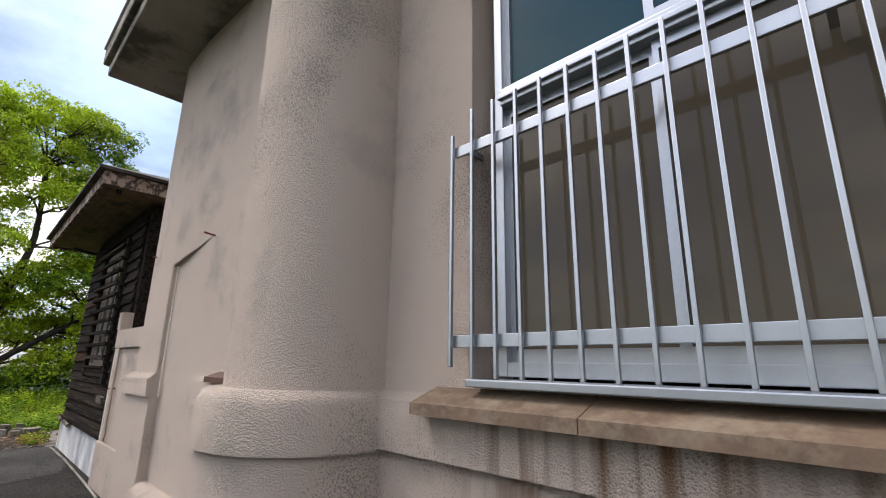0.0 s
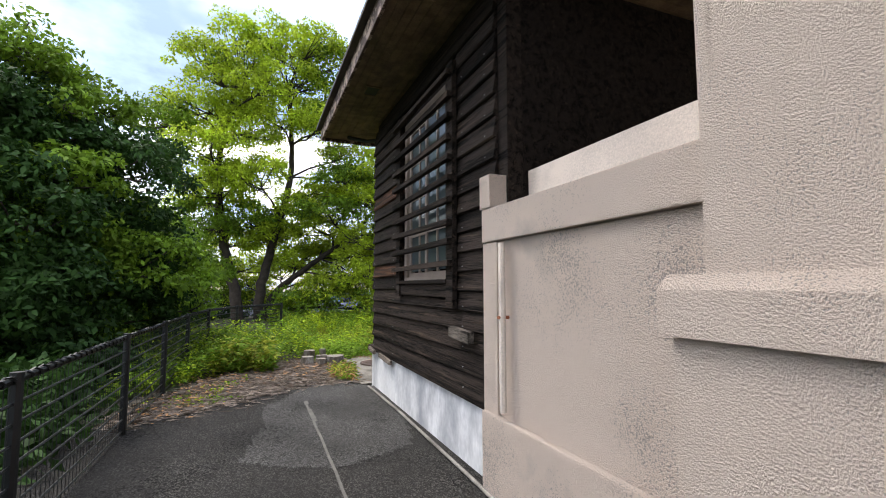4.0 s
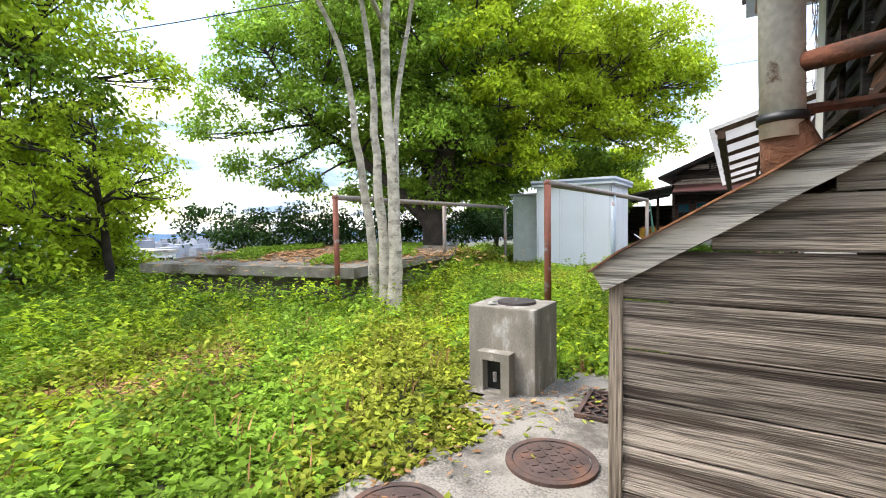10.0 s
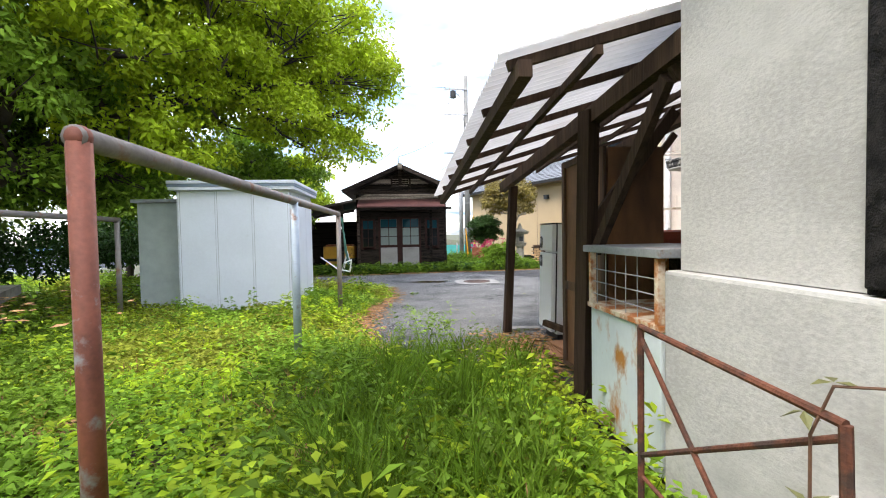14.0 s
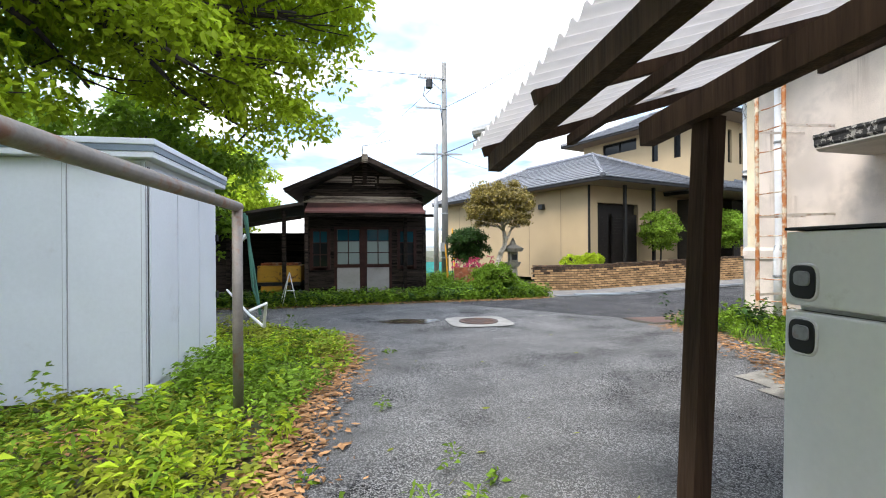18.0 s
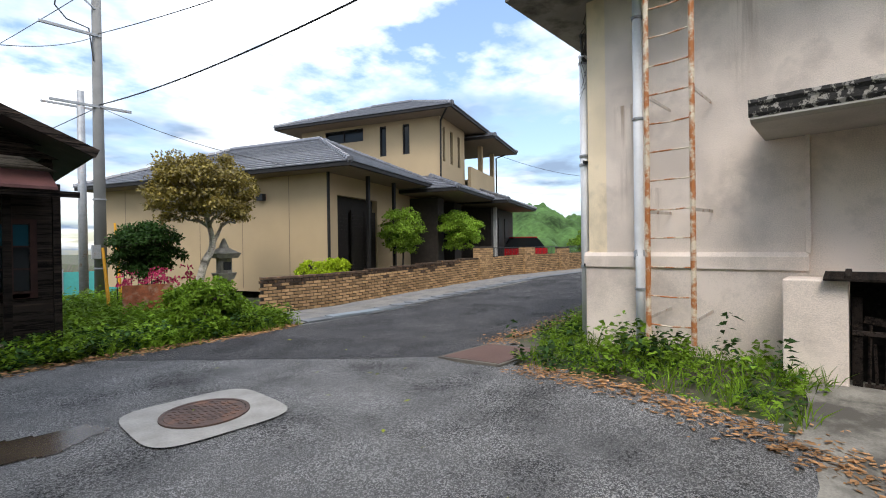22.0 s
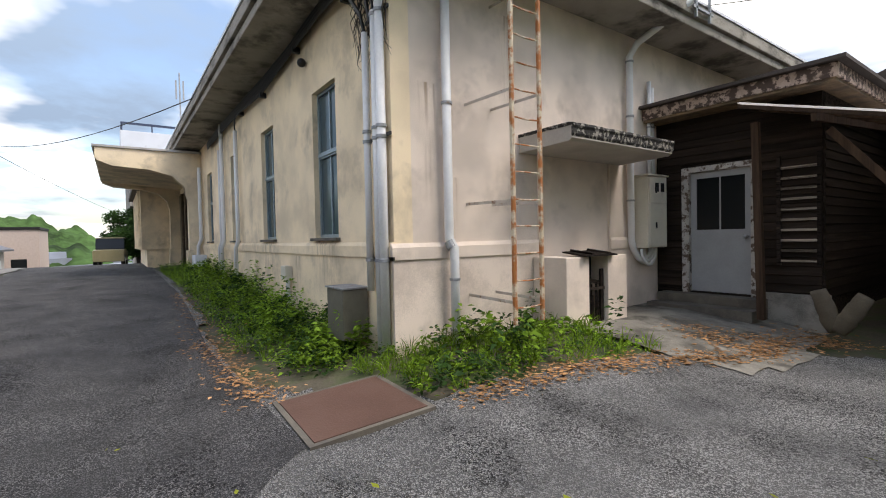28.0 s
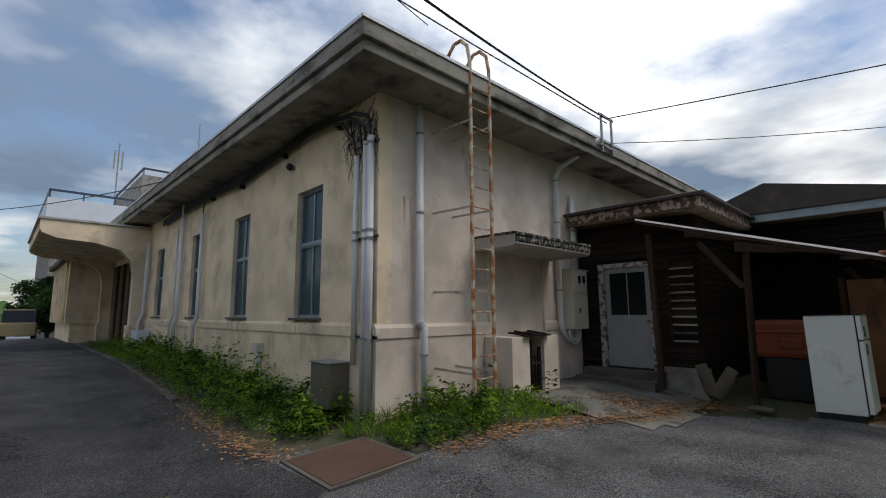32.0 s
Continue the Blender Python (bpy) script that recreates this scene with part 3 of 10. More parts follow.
PAD_CON = material("pad_concrete", (0.20, 0.185, 0.155), 0.95, var=0.35, scale=2.5, fine=60, bump=0.25, second=(0.075, 0.068, 0.055), second_at=(0.45, 0.6), second_scale=1.8)
MULCH = material("chip_mulch", (0.12, 0.095, 0.076), 0.98, var=0.5, scale=9, fine=55, bump=0.5, second=(0.09, 0.075, 0.06), second_at=(0.45, 0.6), second_scale=6, fine_var=1.2)
draped("chip_bed", [(-10.85, 1.35), (-11.6, 1.36), (-12.8, 1.55), (-13.5, 1.2), (-12.9, 0.35), (-11.9, -0.4), (-11.0, -1.0), (-10.3, -1.35), (-9.6, -1.3), (-9.9, -0.7), (-10.2, -0.3), (-10.5, 0.1), (-10.9, 0.5)], MULCH, 0.010, "bed of grey-pink bark chips over the path end", "ground", cell=0.12)
SEAM = material("seam_mortar", (0.12, 0.113, 0.10), 0.95, var=0.3, scale=9, fine=60)
draped("path_seam", wavy([(-10.0, 0.505), (-10.0, 0.535), (-3.5, 0.51), (-3.5, 0.48)], 0.25, 0.010), SEAM, 0.009, "thin pale mended seam along the path", "pavement", cell=0.022)
draped("concrete_pad", [(-7.6, 10.3), (-5.6, 10.3), (-5.6, 13.6), (-6.3, 13.5), (-7.2, 13.4), (-8.1, 13.35), (-8.35, 12.6), (-8.2, 11.0)], PAD_CON, 0.02, "stained concrete slab before the door", "pavement", cell=0.15)

# ---- concrete main building ----
S, N, W = 1.30, 15.85, -5.60
wall_s = structure("wall_south", wall_bm("y", S, 0.25, -5.46, 16, -0.1, 4.95, [(-3.32, -2.565, 1.40, 3.9), (-1.12, 1.3, 1.40, 3.9)]), STUCCO, "rough pinkish-beige stucco wall", "wall")
NWIN = [(-4.02, -3.1), (-0.9, 0.02), (2.3, 3.2), (6.2, 7.1)]
wall_n = structure("wall_north", wall_bm("y", N - 0.25, 0.25, W, 26, -0.1, 4.95, [(a, b, 1.5, 3.74) for a, b in NWIN]), STUCCO_CREAM, "cream stucco wall with grey stains", "wall")
wall_w = structure("wall_west", wall_bm("x", W, 0.25, S + 0.25, N - 0.25, -0.1, 4.95, []), STUCCO_GREY, "grey-beige stucco wall", "wall")
structure("wall_east", wall_bm("x", 25.75, 0.25, S + 0.25, N - 0.25, -0.1, 4.95, []), STUCCO_GREY, "plain stucco end wall", "wall")
structure("floor", a_box(W + 0.25, S + 0.25, -0.1, 25.75, N - 0.25, 0.4), CONCRETE_DARK, "dark floor inside the building", "floor")
structure("partition", a_box(W + 0.25, 4.6, 0.4, 25.75, 4.7, 4.7), CONCRETE, "plain inner wall", "wall")
structure("partition_north", a_box(W + 0.25, 12.9, 0.4, 25.75, 13.0, 4.7), CONCRETE, "plain inner wall", "wall")
structure("ceiling", a_box(W + 0.25, S + 0.25, 4.7, 25.75, N - 0.25, 4.9), CONCRETE, "concrete ceiling of the building", "ceiling")
RF = material("roof_concrete", (0.30, 0.275, 0.235), 0.95, var=0.2, scale=1.5, fine=60, bump=0.2, second=(0.10, 0.09, 0.075), second_at=(0.48, 0.62), second_scale=1.3, stretch=(1, 1, 2.5))
bm = bmesh.new()
box(bm, W - 0.78, S - 0.68, 4.80, 26, N + 0.80, 4.95, bevel=0.02)
structure("roof_soffit", bm, RF, "stained concrete underside of the eaves", "roof")
bm = bmesh.new()
box(bm, W - 0.84, S - 0.74, 4.954, 26.05, N + 0.86, 5.17, bevel=0.02)
structure("roof_slab", bm, RF, "weathered concrete eaves with dark streaks", "roof")
bm = bmesh.new()
for x0, y0, x1, y1 in ((W - 0.86, S - 0.76, 26.1, S - 0.6), (W - 0.86, N + 0.72, 26.1, N + 0.88), (W - 0.86, S - 0.6, W - 0.7, N + 0.72)):
    box(bm, x0, y0, 5.174, x1, y1, 5.22)
structure("roof_trim", bm, material("roof_trim", (0.6, 0.61, 0.62), 0.5, 0.3, var=0.1), "pale metal edging on the roof", "trim")

# ---- south wall relief ----
def plinth_band(name, x0, x1, z0, z1, out):
    bm = bmesh.new()
    prism(bm, [(S, z0), (S - out, z0), (S - out, z1 - 0.03), (S - out * 0.4, z1), (S, z1)], "x", x0, x1)
    return part(name, bm, STUCCO, wall_s)


plinth_band("ledge", -3.86, -2.3, 1.15, 1.35, 0.06)
plinth_band("ledge", -1.6, 15.9, 1.13, 1.35, 0.07)
plinth_band("lower_face", -3.86, -2.3, -0.1, 1.146, 0.03)
plinth_band("lower_face", -1.6, 15.9, -0.1, 1.126, 0.035)
part("pilaster", a_box(-5.475, S - 0.05, -0.1, -4.785, S, 4.95, 0.008), STUCCO, wall_s)
bm = bmesh.new()
prism(bm, [(S, 1.15), (S - 0.11, 1.15), (S - 0.11, 1.30), (S - 0.06, 1.35), (S, 1.35)], "x", W - 0.01, -4.775)
part("pilaster_ledge", bm, STUCCO, wall_s)
bm = bmesh.new()
p = [bm.verts.new(q) for q in ((-4.787, S - 0.0495, 2.33), (-3.93, S + 0.002, 2.485), (-3.93, S + 0.002, 4.95), (-4.787, S - 0.0495, 4.95))]
q = [bm.verts.new((v.co.x, S + 0.01, v.co.z)) for v in p]
bm.faces.new(p)
bm.faces.new(q[::-1])
for i in range(4):
    bm.faces.new((p[i], q[i], q[(i + 1) % 4], p[(i + 1) % 4]))
part("upper_face", bm, STUCCO, wall_s)
part("pilaster_base", a_box(W + 0.02, S - 0.08, -0.1, -4.762, S, 1.146, 0.008), STUCCO, wall_s)
bm = bmesh.new()
prism(bm, [(S, -0.1), (S - 0.14, -0.1), (S - 0.12, 0.42), (S - 0.05, 0.47), (S, 0.47)], "x", -4.76, -3.87)
part("footing", bm, STUCCO, wall_s)
bm = bmesh.new()
tube(bm, [(-4.775, S - 0.002, 0.47), (-4.775, S - 0.002, 2.33)], 0.012, 6)
part("patch_border", bm, STUCCO_GREY, wall_s)


def half_column(name, cx, a, b, z0, z1, n=40, round_top=0.0):
    bm = bmesh.new()
    prof = [(1.0, z0), (1.0, z1 - round_top)]
    if round_top:
        prof += [(1.0 - 0.025, z1 - round_top * 0.4), (1.0 - 0.07, z1)]
    rings = [[bm.verts.new((cx + a * f * math.cos(math.pi * k / n), S + 0.01 - b * f * math.sin(math.pi * k / n) ** 0.8, z)) for k in range(n + 1)] for f, z in prof]
    for u, v in zip(rings, rings[1:]):
        for k in range(n):
            bm.faces.new((u[k], u[k + 1], v[k + 1], v[k]))
    bm.faces.new([bm.verts.new(v.co) for v in rings[-1]])
    return part(name, bm, STUCCO, wall_s, smooth=True)


half_column("column", -2.06, 0.45, 0.48, 1.30, 4.8)
half_column("column_base", -2.04, 0.48, 0.60, 1.12, 1.35, round_top=0.05)
half_column("column_foot", -2.04, 0.46, 0.575, -0.1, 1.116)


# ---- aluminium windows of the south wall ----
def sash_window(name, x0, x1, z0, z1, y, transom, label, mulls, glass=GLASS_TEAL):
    w = tagged(new(name), label, "window", kind="structure")
    w.matrix_basis = Matrix.Translation(((x0 + x1) / 2, y, z0))
    for nm, b in (("window_frame", (x0, y, z0, x0 + 0.04, y + 0.08, z1)), ("window_frame", (x1 - 0.04, y, z0, x1, y + 0.08, z1)),
                  ("window_frame", (x0 + 0.04, y, z0, x1 - 0.04, y + 0.08, z0 + 0.05)), ("window_frame", (x0 + 0.04, y, z1 - 0.05, x1 - 0.04, y + 0.08, z1))):
        part(nm, a_box(*b, 0.004), ALU, w)
    part("transom", a_box(x0 + 0.04, y - 0.02, transom, x1 - 0.04, y + 0.08, transom + 0.07, 0.006), ALU, w)
    part("transom_rail", a_box(x0 + 0.04, y - 0.035, transom + 0.02, x1 - 0.04, y - 0.02, transom + 0.04, 0.003), ALU, w)
    xa = [x0 + 0.04] + list(mulls) + [x1 - 0.04]
    for za, zb in ((z0 + 0.05, transom), (transom + 0.07, z1 - 0.05)):
        for k, (a, b) in enumerate(zip(xa, xa[1:])):
            dy = 0.02 if k % 2 else 0.045
            part("pane", a_box(a + 0.02, y + dy, za + 0.03, b - 0.02, y + dy + 0.006, zb - 0.03), glass if za < transom else GLASS_TEAL, w)
            bm = bmesh.new()
            for q in ((a, za, b, za + 0.045), (a, zb - 0.035, b, zb), (a, za + 0.045, a + 0.02, zb - 0.035), (b - 0.02, za + 0.045, b, zb - 0.035)):
                box(bm, q[0], y + dy - 0.012, q[1], q[2], y + dy + 0.018, q[3])
            part("sash", bm, ALU, w)
    return w


win2 = sash_window("window_1", -3.30, -2.58, 1.42, 3.88, S + 0.09, 2.62, "aluminium sliding window with dark glass in the stucco wall", [-2.96])
win1 = sash_window("window_2", -1.05, 1.3, 1.42, 3.88, S + 0.06, 2.48, "aluminium window with dim glass behind a grille", [-0.42, 0.36], GLASS_BLIND)
SILL = material("sill_tile", (0.13, 0.085, 0.055), 0.75, var=0.3, scale=8, fine=40, bump=0.2, second=(0.22, 0.17, 0.12), second_at=(0.5, 0.65), second_scale=5)
SILL_RED = material("sill_red", (0.085, 0.04, 0.028), 0.7, var=0.3, scale=8, fine=40, bump=0.2)
for k in range(4):
    bm = bmesh.new()
    prism(bm, [(S + 0.06, 1.40), (S + 0.06, 1.33), (S - 0.14, 1.285), (S - 0.14, 1.325)], "x", -1.30 + k * 0.66 + 0.004, -1.30 + (k + 1) * 0.66)
    part("sill_tile", bm, SILL, wall_s)
bm = bmesh.new()
prism(bm, [(S + 0.09, 1.42), (S + 0.09, 1.36), (S - 0.10, 1.32), (S - 0.10, 1.355)], "x", -3.46, -2.60)
part("sill", bm, SILL_RED, wall_s, "red-brown tile sill")

grille = thing("window_grille", (-0.1, S - 0.06, 1.4), "silver aluminium bar grille before the window", "grille")
for k in range(24):
    x = -1.17 + 0.103 * k
    bm = bmesh.new()
    box(bm, x - 0.0068, S - 0.070, 1.415 if k else 1.45, x + 0.0068, S - 0.056, 2.44 if k else 2.36, bevel=0.003)
    part("bar", bm, ALU, grille)
for z in (1.54, 2.29):
    part("rail", a_box(-1.17, S - 0.05, z - 0.022, 1.25, S - 0.035, z + 0.022, 0.002), ALU, grille)
part("bottom_rail", a_box(-1.08, S - 0.085, 1.385, 1.25, S + 0.055, 1.412, 0.004), ALU, grille)
for z in (1.54, 2.29):
    for x in (-1.13, 0.0):
        part("bracket", a_box(x, S - 0.035, z - 0.012, x + 0.02, S + 0.06, z + 0.012), ALU, grille)

for x, z in ((-3.93, 2.47), (-5.40, 2.49)):
    pg = thing("iron_peg", (x, S, z), "small rusty iron peg in the stucco wall", "peg", "iron pegs in the wall")
    part("pin", a_tube([(x, S + 0.02, z), (x, S - 0.09, z + 0.012)], 0.008, 6), RUST, pg)
rope = thing("dead_vine", (-2.5, S - 0.05, 1.7), "thick dry vine stem hanging beside the window", "vine")
part("stem", a_tube([(-2.53, S - 0.06, 3.5), (-2.50, S - 0.06, 2.8), (-2.525, S - 0.055, 2.2), (-2.51, S - 0.055, 1.8)], 0.016, 6, 0.008), BARK_DARK, rope)
part("stem", a_tube([(-2.56, S - 0.03, 3.4), (-2.515, S - 0.035, 2.9), (-2.53, S - 0.03, 2.4), (-2.52, S - 0.03, 2.0), (-2.53, S - 0.03, 1.72)], 0.024, 7, 0.013), BARK_DARK, rope)

# ---- low wall between the building and the annex ----
low = structure("wall_low", a_box(-7.2, 1.41, -0.1, -5.465, 1.546, 1.6), STUCCO, "low stucco wall with a coping", "wall")
part("coping", a_box(-7.25, 1.375, 1.604, -5.465, 1.54, 1.83, 0.01), STUCCO, low)
part("end_post", a_box(-7.27, 1.37, 1.834, -7.12, 1.66, 2.06, 0.008), STUCCO, low)
part("end_pier", a_box(-7.25, 1.385, -0.1, -7.06, 1.405, 1.6, 0.006), STUCCO, low)
part("footing", a_box(-7.24, 1.36, -0.1, -5.6, 1.408, 0.5, 0.015), STUCCO, low)
part("back_panel", a_box(-7.1, 1.66, 1.6, W, 1.75, 2.1, 0.006), STUCCO_GREY, low)
dp = thing("drain_pipe", (-7.0, 1.36, 0.5), "thin stained drain pipe on the low wall", "pipe")
part("pipe", a_tube([(-6.95, 1.36, 1.58), (-6.95, 1.36, 0.55)], 0.022, 8), STUCCO_GREY, dp)
part("clip", a_tube([(-6.95, 1.405, 1.12), (-6.95, 1.33, 1.12)], 0.012, 6), RUST, dp)

# ---- wooden annex ----
WOOD_RED = material("wood_reddish", (0.10, 0.044, 0.022), 0.8, var=0.7, scale=30, fine=240, bump=0.8, stretch=(0.035, 1, 1), second=(0.016, 0.011, 0.009), second_at=(0.40, 0.58), second_scale=14, per_object=0.3, spec=0.18, fine_var=0.8)
WOOD_STREAK = material("wood_streaked", (0.018, 0.0135, 0.011), 0.8, var=0.85, scale=22, fine=190, bump=1.0, stretch=(0.03, 1, 1), second=(0.075, 0.052, 0.038), second_at=(0.57, 0.68), second_scale=36, per_object=0.5, spec=0.09, fine_var=0.9, ramp=0.13)
WOOD_BLOCK = material("wood_knotty", (0.10, 0.085, 0.07), 0.85, var=0.7, scale=14, fine=90, bump=0.8, stretch=(0.15, 1, 1), second=(0.02, 0.016, 0.013), second_at=(0.48, 0.58), second_scale=16, spec=0.18, ramp=0.14)
board_cache = {}


def board_mesh(length, high, mat, out=0.03):
    """A lapped weatherboard: thin at its top, thick and a little rounded at its lower edge, with a lengthwise wave. It faces local -y."""
    key = (round(length, 2), round(high, 3), mat.name)
    if key not in board_cache:
        bm = bmesh.new()
        n = max(2, int(length / 0.6))
        prof = [(0.0, 0.0), (-out * 0.7, -0.004), (-out, 0.006), (-out * 0.25, high + 0.02), (0.0, high + 0.02)]
        rings = []
        for i in range(n + 1):
            x = length * i / n
            w = 0.004 * noise.noise((x * 2.1, length, high * 9))
            rings.append([bm.verts.new((x, py + w, pz + w * 1.5)) for py, pz in prof])
        for u, v in zip(rings, rings[1:]):
            for k in range(len(prof)):
                bm.faces.new((u[k], u[(k + 1) % len(prof)], v[(k + 1) % len(prof)], v[k]))
        bm.faces.new(rings[0][::-1])
        bm.faces.new(rings[-1])
        bmesh.ops.recalc_face_normals(bm, faces=bm.faces)
        me = bpy.data.meshes.new("board")
        bm.to_mesh(me)
        bm.free()
        me.materials.append(mat)
        board_cache[key] = me
    return board_cache[key]


def boarding(parent, face, plane, u0, u1, z0, z1, step=0.166, holes=(), mats=(WOOD_DARK, WOOD_STREAK, WOOD_DARK, WOOD_STREAK, WOOD_STREAK), out=0.03, red=(), jag=0.0):
    """Weatherboards over a wall. face: S (looks to -y), W (to -x), N (to +y)."""
    k = 0
    z = z0
    while z < z1 - 0.02:
        h = min(step, z1 - z)
        spans = [(u0, u1)]
        for a, b, za, zb in holes:
            if z + h > za + 0.02 and z < zb - 0.02:
                spans = [q for s, e in spans for q in ((s, min(e, a)), (max(s, b), e)) if q[1] - q[0] > 0.03]
        for s, e in spans:
            if s == u0 and k % 2:
                s -= jag
            mat = WOOD_RED if k in red and s <= u0 else mats[(k * 7 + int(abs(s) * 3)) % len(mats)]
            me = board_mesh(e - s, h, mat, out)
            tip = random.uniform(-0.25, 0.25)
            if face == "S":
                m = pose(s, plane, z, 0, tip, 0)
            elif face == "W":
                m = pose(plane, e, z, 0, tip, -90)
            else:
                m = pose(e, plane, z, 0, tip, 180)
            shared("board", me, parent, m)
        z += h
        k += 1


wall_as = structure("wall_annex_south", wall_bm("y", 1.5, 0.12, -10.64, -7.1, 0.5, 3.55, [(-9.28, -7.94, 1.36, 3.1)]), WOOD_DARK, "dark weathered timber wall of lapped boards", "wall")
boarding(wall_as, "S", 1.497, -10.70, -7.22, 0.50, 3.45, step=0.155, holes=[(-9.36, -7.9, 1.34, 3.2)], out=0.042, red=(6, 12), jag=0.023)
structure("plinth_south", a_box(-10.64, 1.44, -0.1, -7.2, 1.66, 0.498, 0.012), PLINTH, "whitewashed concrete plinth streaked with grey", "wall")
wall_aw = structure("wall_annex_west", wall_bm("x", -10.69, 0.12, 1.62, 4.4, 0.2, 3.55), WOOD_DARK, "dark weathered timber wall of lapped boards", "wall")
boarding(wall_aw, "W", -10.693, 1.5, 4.4, 0.40, 3.45, mats=(WOOD_DARK, WOOD_DARK, WOOD_STREAK, WOOD_DARK), out=0.05, red=(7, 9, 10))
structure("plinth_west", a_box(-10.66, 1.66, -0.1, -10.4, 4.4, 0.42, 0.015), PLINTH, "concrete plinth", "wall")
wall_ae = structure("wall_annex_east", wall_bm("x", -7.22, 0.12, 1.62, 4.4, 0.2, 3.55), WOOD_DARK, "dark timber wall", "wall")
bm = bmesh.new()
box(bm, -10.72, 1.41, 0.475, -7.24, 1.455, 0.525)
structure("base_board", bm, WOOD_STREAK, "weathered timber sill board on the plinth", "trim")
for i, (x, z) in enumerate(((-10.5, 0.46), (-9.95, 0.44))):
    sp = thing("loose_batten", (x, 1.40, z), "splintered grey batten nailed at the foot of the boards", "batten", "loose battens")
    part("batten", a_beam((x - 0.12, 1.395, z + 0.03), (x + 0.2 + 0.2 * i, 1.39, z + 0.01), 0.03, 0.05), WOOD_GREY, sp)
plank = thing("vent_plank", (-7.7, 1.44, 0.95), "rough knotty timber block fixed to the boards", "plank")
part("block", a_beam((-7.86, 1.41, 0.955), (-7.5, 1.41, 0.935), 0.05, 0.085), WOOD_BLOCK, plank)

# nails along the boards
bm = bmesh.new()
for k in range(17):
    for y in (1.62, 2.35, 3.05, 3.75, 4.3):
        tube(bm, [(-10.69, y + random.uniform(-0.02, 0.02), 0.46 + 0.166 * k), (-10.746, y, 0.46 + 0.166 * k)], 0.004, 5)
    for x in (-10.62, -9.7, -7.75, -7.35):
        tube(bm, [(x + random.uniform(-0.02, 0.02), 1.5, 0.535 + 0.155 * k), (x, 1.456, 0.535 + 0.155 * k)], 0.004, 5)
tagged(link_mesh("board_nails", bm, STEEL_GREY), "small grey nail heads in the boards", "nails", kind="stuff")
# window with sashes and a slatted guard
wood_win = tagged(new("window_3"), "old sliding sash window with muntins and grey-green glass", "window", kind="structure")
wood_win.matrix_basis = Matrix.Translation((-8.6, 1.47, 1.36))
for q in ((-9.28, 1.36, -9.2, 3.1), (-8.02, 1.36, -7.94, 3.1), (-9.2, 3.02, -8.02, 3.1), (-9.2, 1.36, -8.02, 1.405)):
    part("window_frame", a_box(q[0], 1.462, q[1], q[2], 1.56, q[3], 0.004), SASH, wood_win)
for a, b, y in ((-9.2, -8.58, 1.51), (-8.64, -8.02, 1.485)):
    for q in ((a, 1.405, b, 1.45), (a, 2.96, b, 3.02), (a, 1.45, a + 0.055, 2.96), (b - 0.055, 1.45, b, 2.96)):
        part("sash", a_box(q[0], y - 0.018, q[1], q[2], y + 0.018, q[3], 0.003), SASH, wood_win)
    mid = (a + b) / 2
    part("muntin", a_box(mid - 0.014, y - 0.014, 1.45, mid + 0.014, y + 0.014, 2.96), SASH, wood_win)
    zs = [1.45, 1.84, 2.23, 2.61, 2.96]
    for z in zs[1:-1]:
        part("muntin", a_box(a + 0.055, y - 0.013, z - 0.013, b - 0.055, y + 0.013, z + 0.013), SASH, wood_win)
    for xa, xb in ((a + 0.055, mid - 0.014), (mid + 0.014, b - 0.055)):
        for za, zb in zip(zs, zs[1:]):
            part("pane", a_box(xa, y - 0.002, za + 0.013, xb, y + 0.003, zb - 0.013), GLASS_DUSTY_SKY, wood_win)
# the room's darkness is put into this wall's dark concrete colour
structure("room_back", a_box(-10.3, 3.4, 0.5, -7.3, 3.45, 3.5), CONCRETE_DARK, "inner wall, dark colour standing for the unlit room", "wall")
guard = thing("window_guard", (-8.6, 1.4, 1.2), "weathered timber slat guard before the sash window", "guard")
for x0, x1, zb in ((-9.44, -9.30, 1.20), (-7.98, -7.84, 1.13)):
    part("post", a_box(x0, 1.41, zb, x1, 1.455, 3.2, 0.006), WOOD_STREAK, guard)
for i in range(10):
    z = 1.49 + 0.177 * i
    part("slat", a_beam((-9.46 + 0.03 * random.random(), 1.385, z + random.uniform(-0.012, 0.012)), (-7.86 + 0.03 * random.random(), 1.385, z + random.uniform(-0.012, 0.012)), 0.045, 0.045, random.uniform(-6, 6)), WOOD_STREAK, guard)
    for x in (-9.37, -7.91):
        part("block", a_box(x - 0.03, 1.405, z - 0.035, x + 0.03, 1.412, z + 0.035), WOOD_DARK, guard)
part("sill", a_box(-9.32, 1.40, 1.335, -7.96, 1.47, 1.37, 0.005), WOOD_STREAK, guard)
part("apron", a_box(-9.31, 1.425, 1.22, -7.97, 1.462, 1.33, 0.005), WOOD_STREAK, guard)

# annex roof: boarded eaves, fascia, dark metal hip
EAVE_WOOD = material("eave_boards", (0.17, 0.115, 0.065), 0.8, var=0.35, scale=8, fine=60, bump=0.2, second=(0.07, 0.05, 0.035), second_at=(0.5, 0.7), second_scale=3)
FASCIA = material("fascia_paint", (0.40, 0.30, 0.24), 0.85, var=0.2, scale=8, fine=50, bump=0.3, second=(0.07, 0.045, 0.035), second_at=(0.45, 0.52), second_scale=9)
ROOF_DARK = material("roof_dark", (0.05, 0.038, 0.032), 0.8, var=0.3, scale=2, fine=50, bump=0.2, second=(0.1, 0.08, 0.06), second_at=(0.55, 0.7))
EX0, EX1, EY0, EY1, EZ = -11.55, -6.68, 0.86, 4.5, 3.60
bm = bmesh.new()
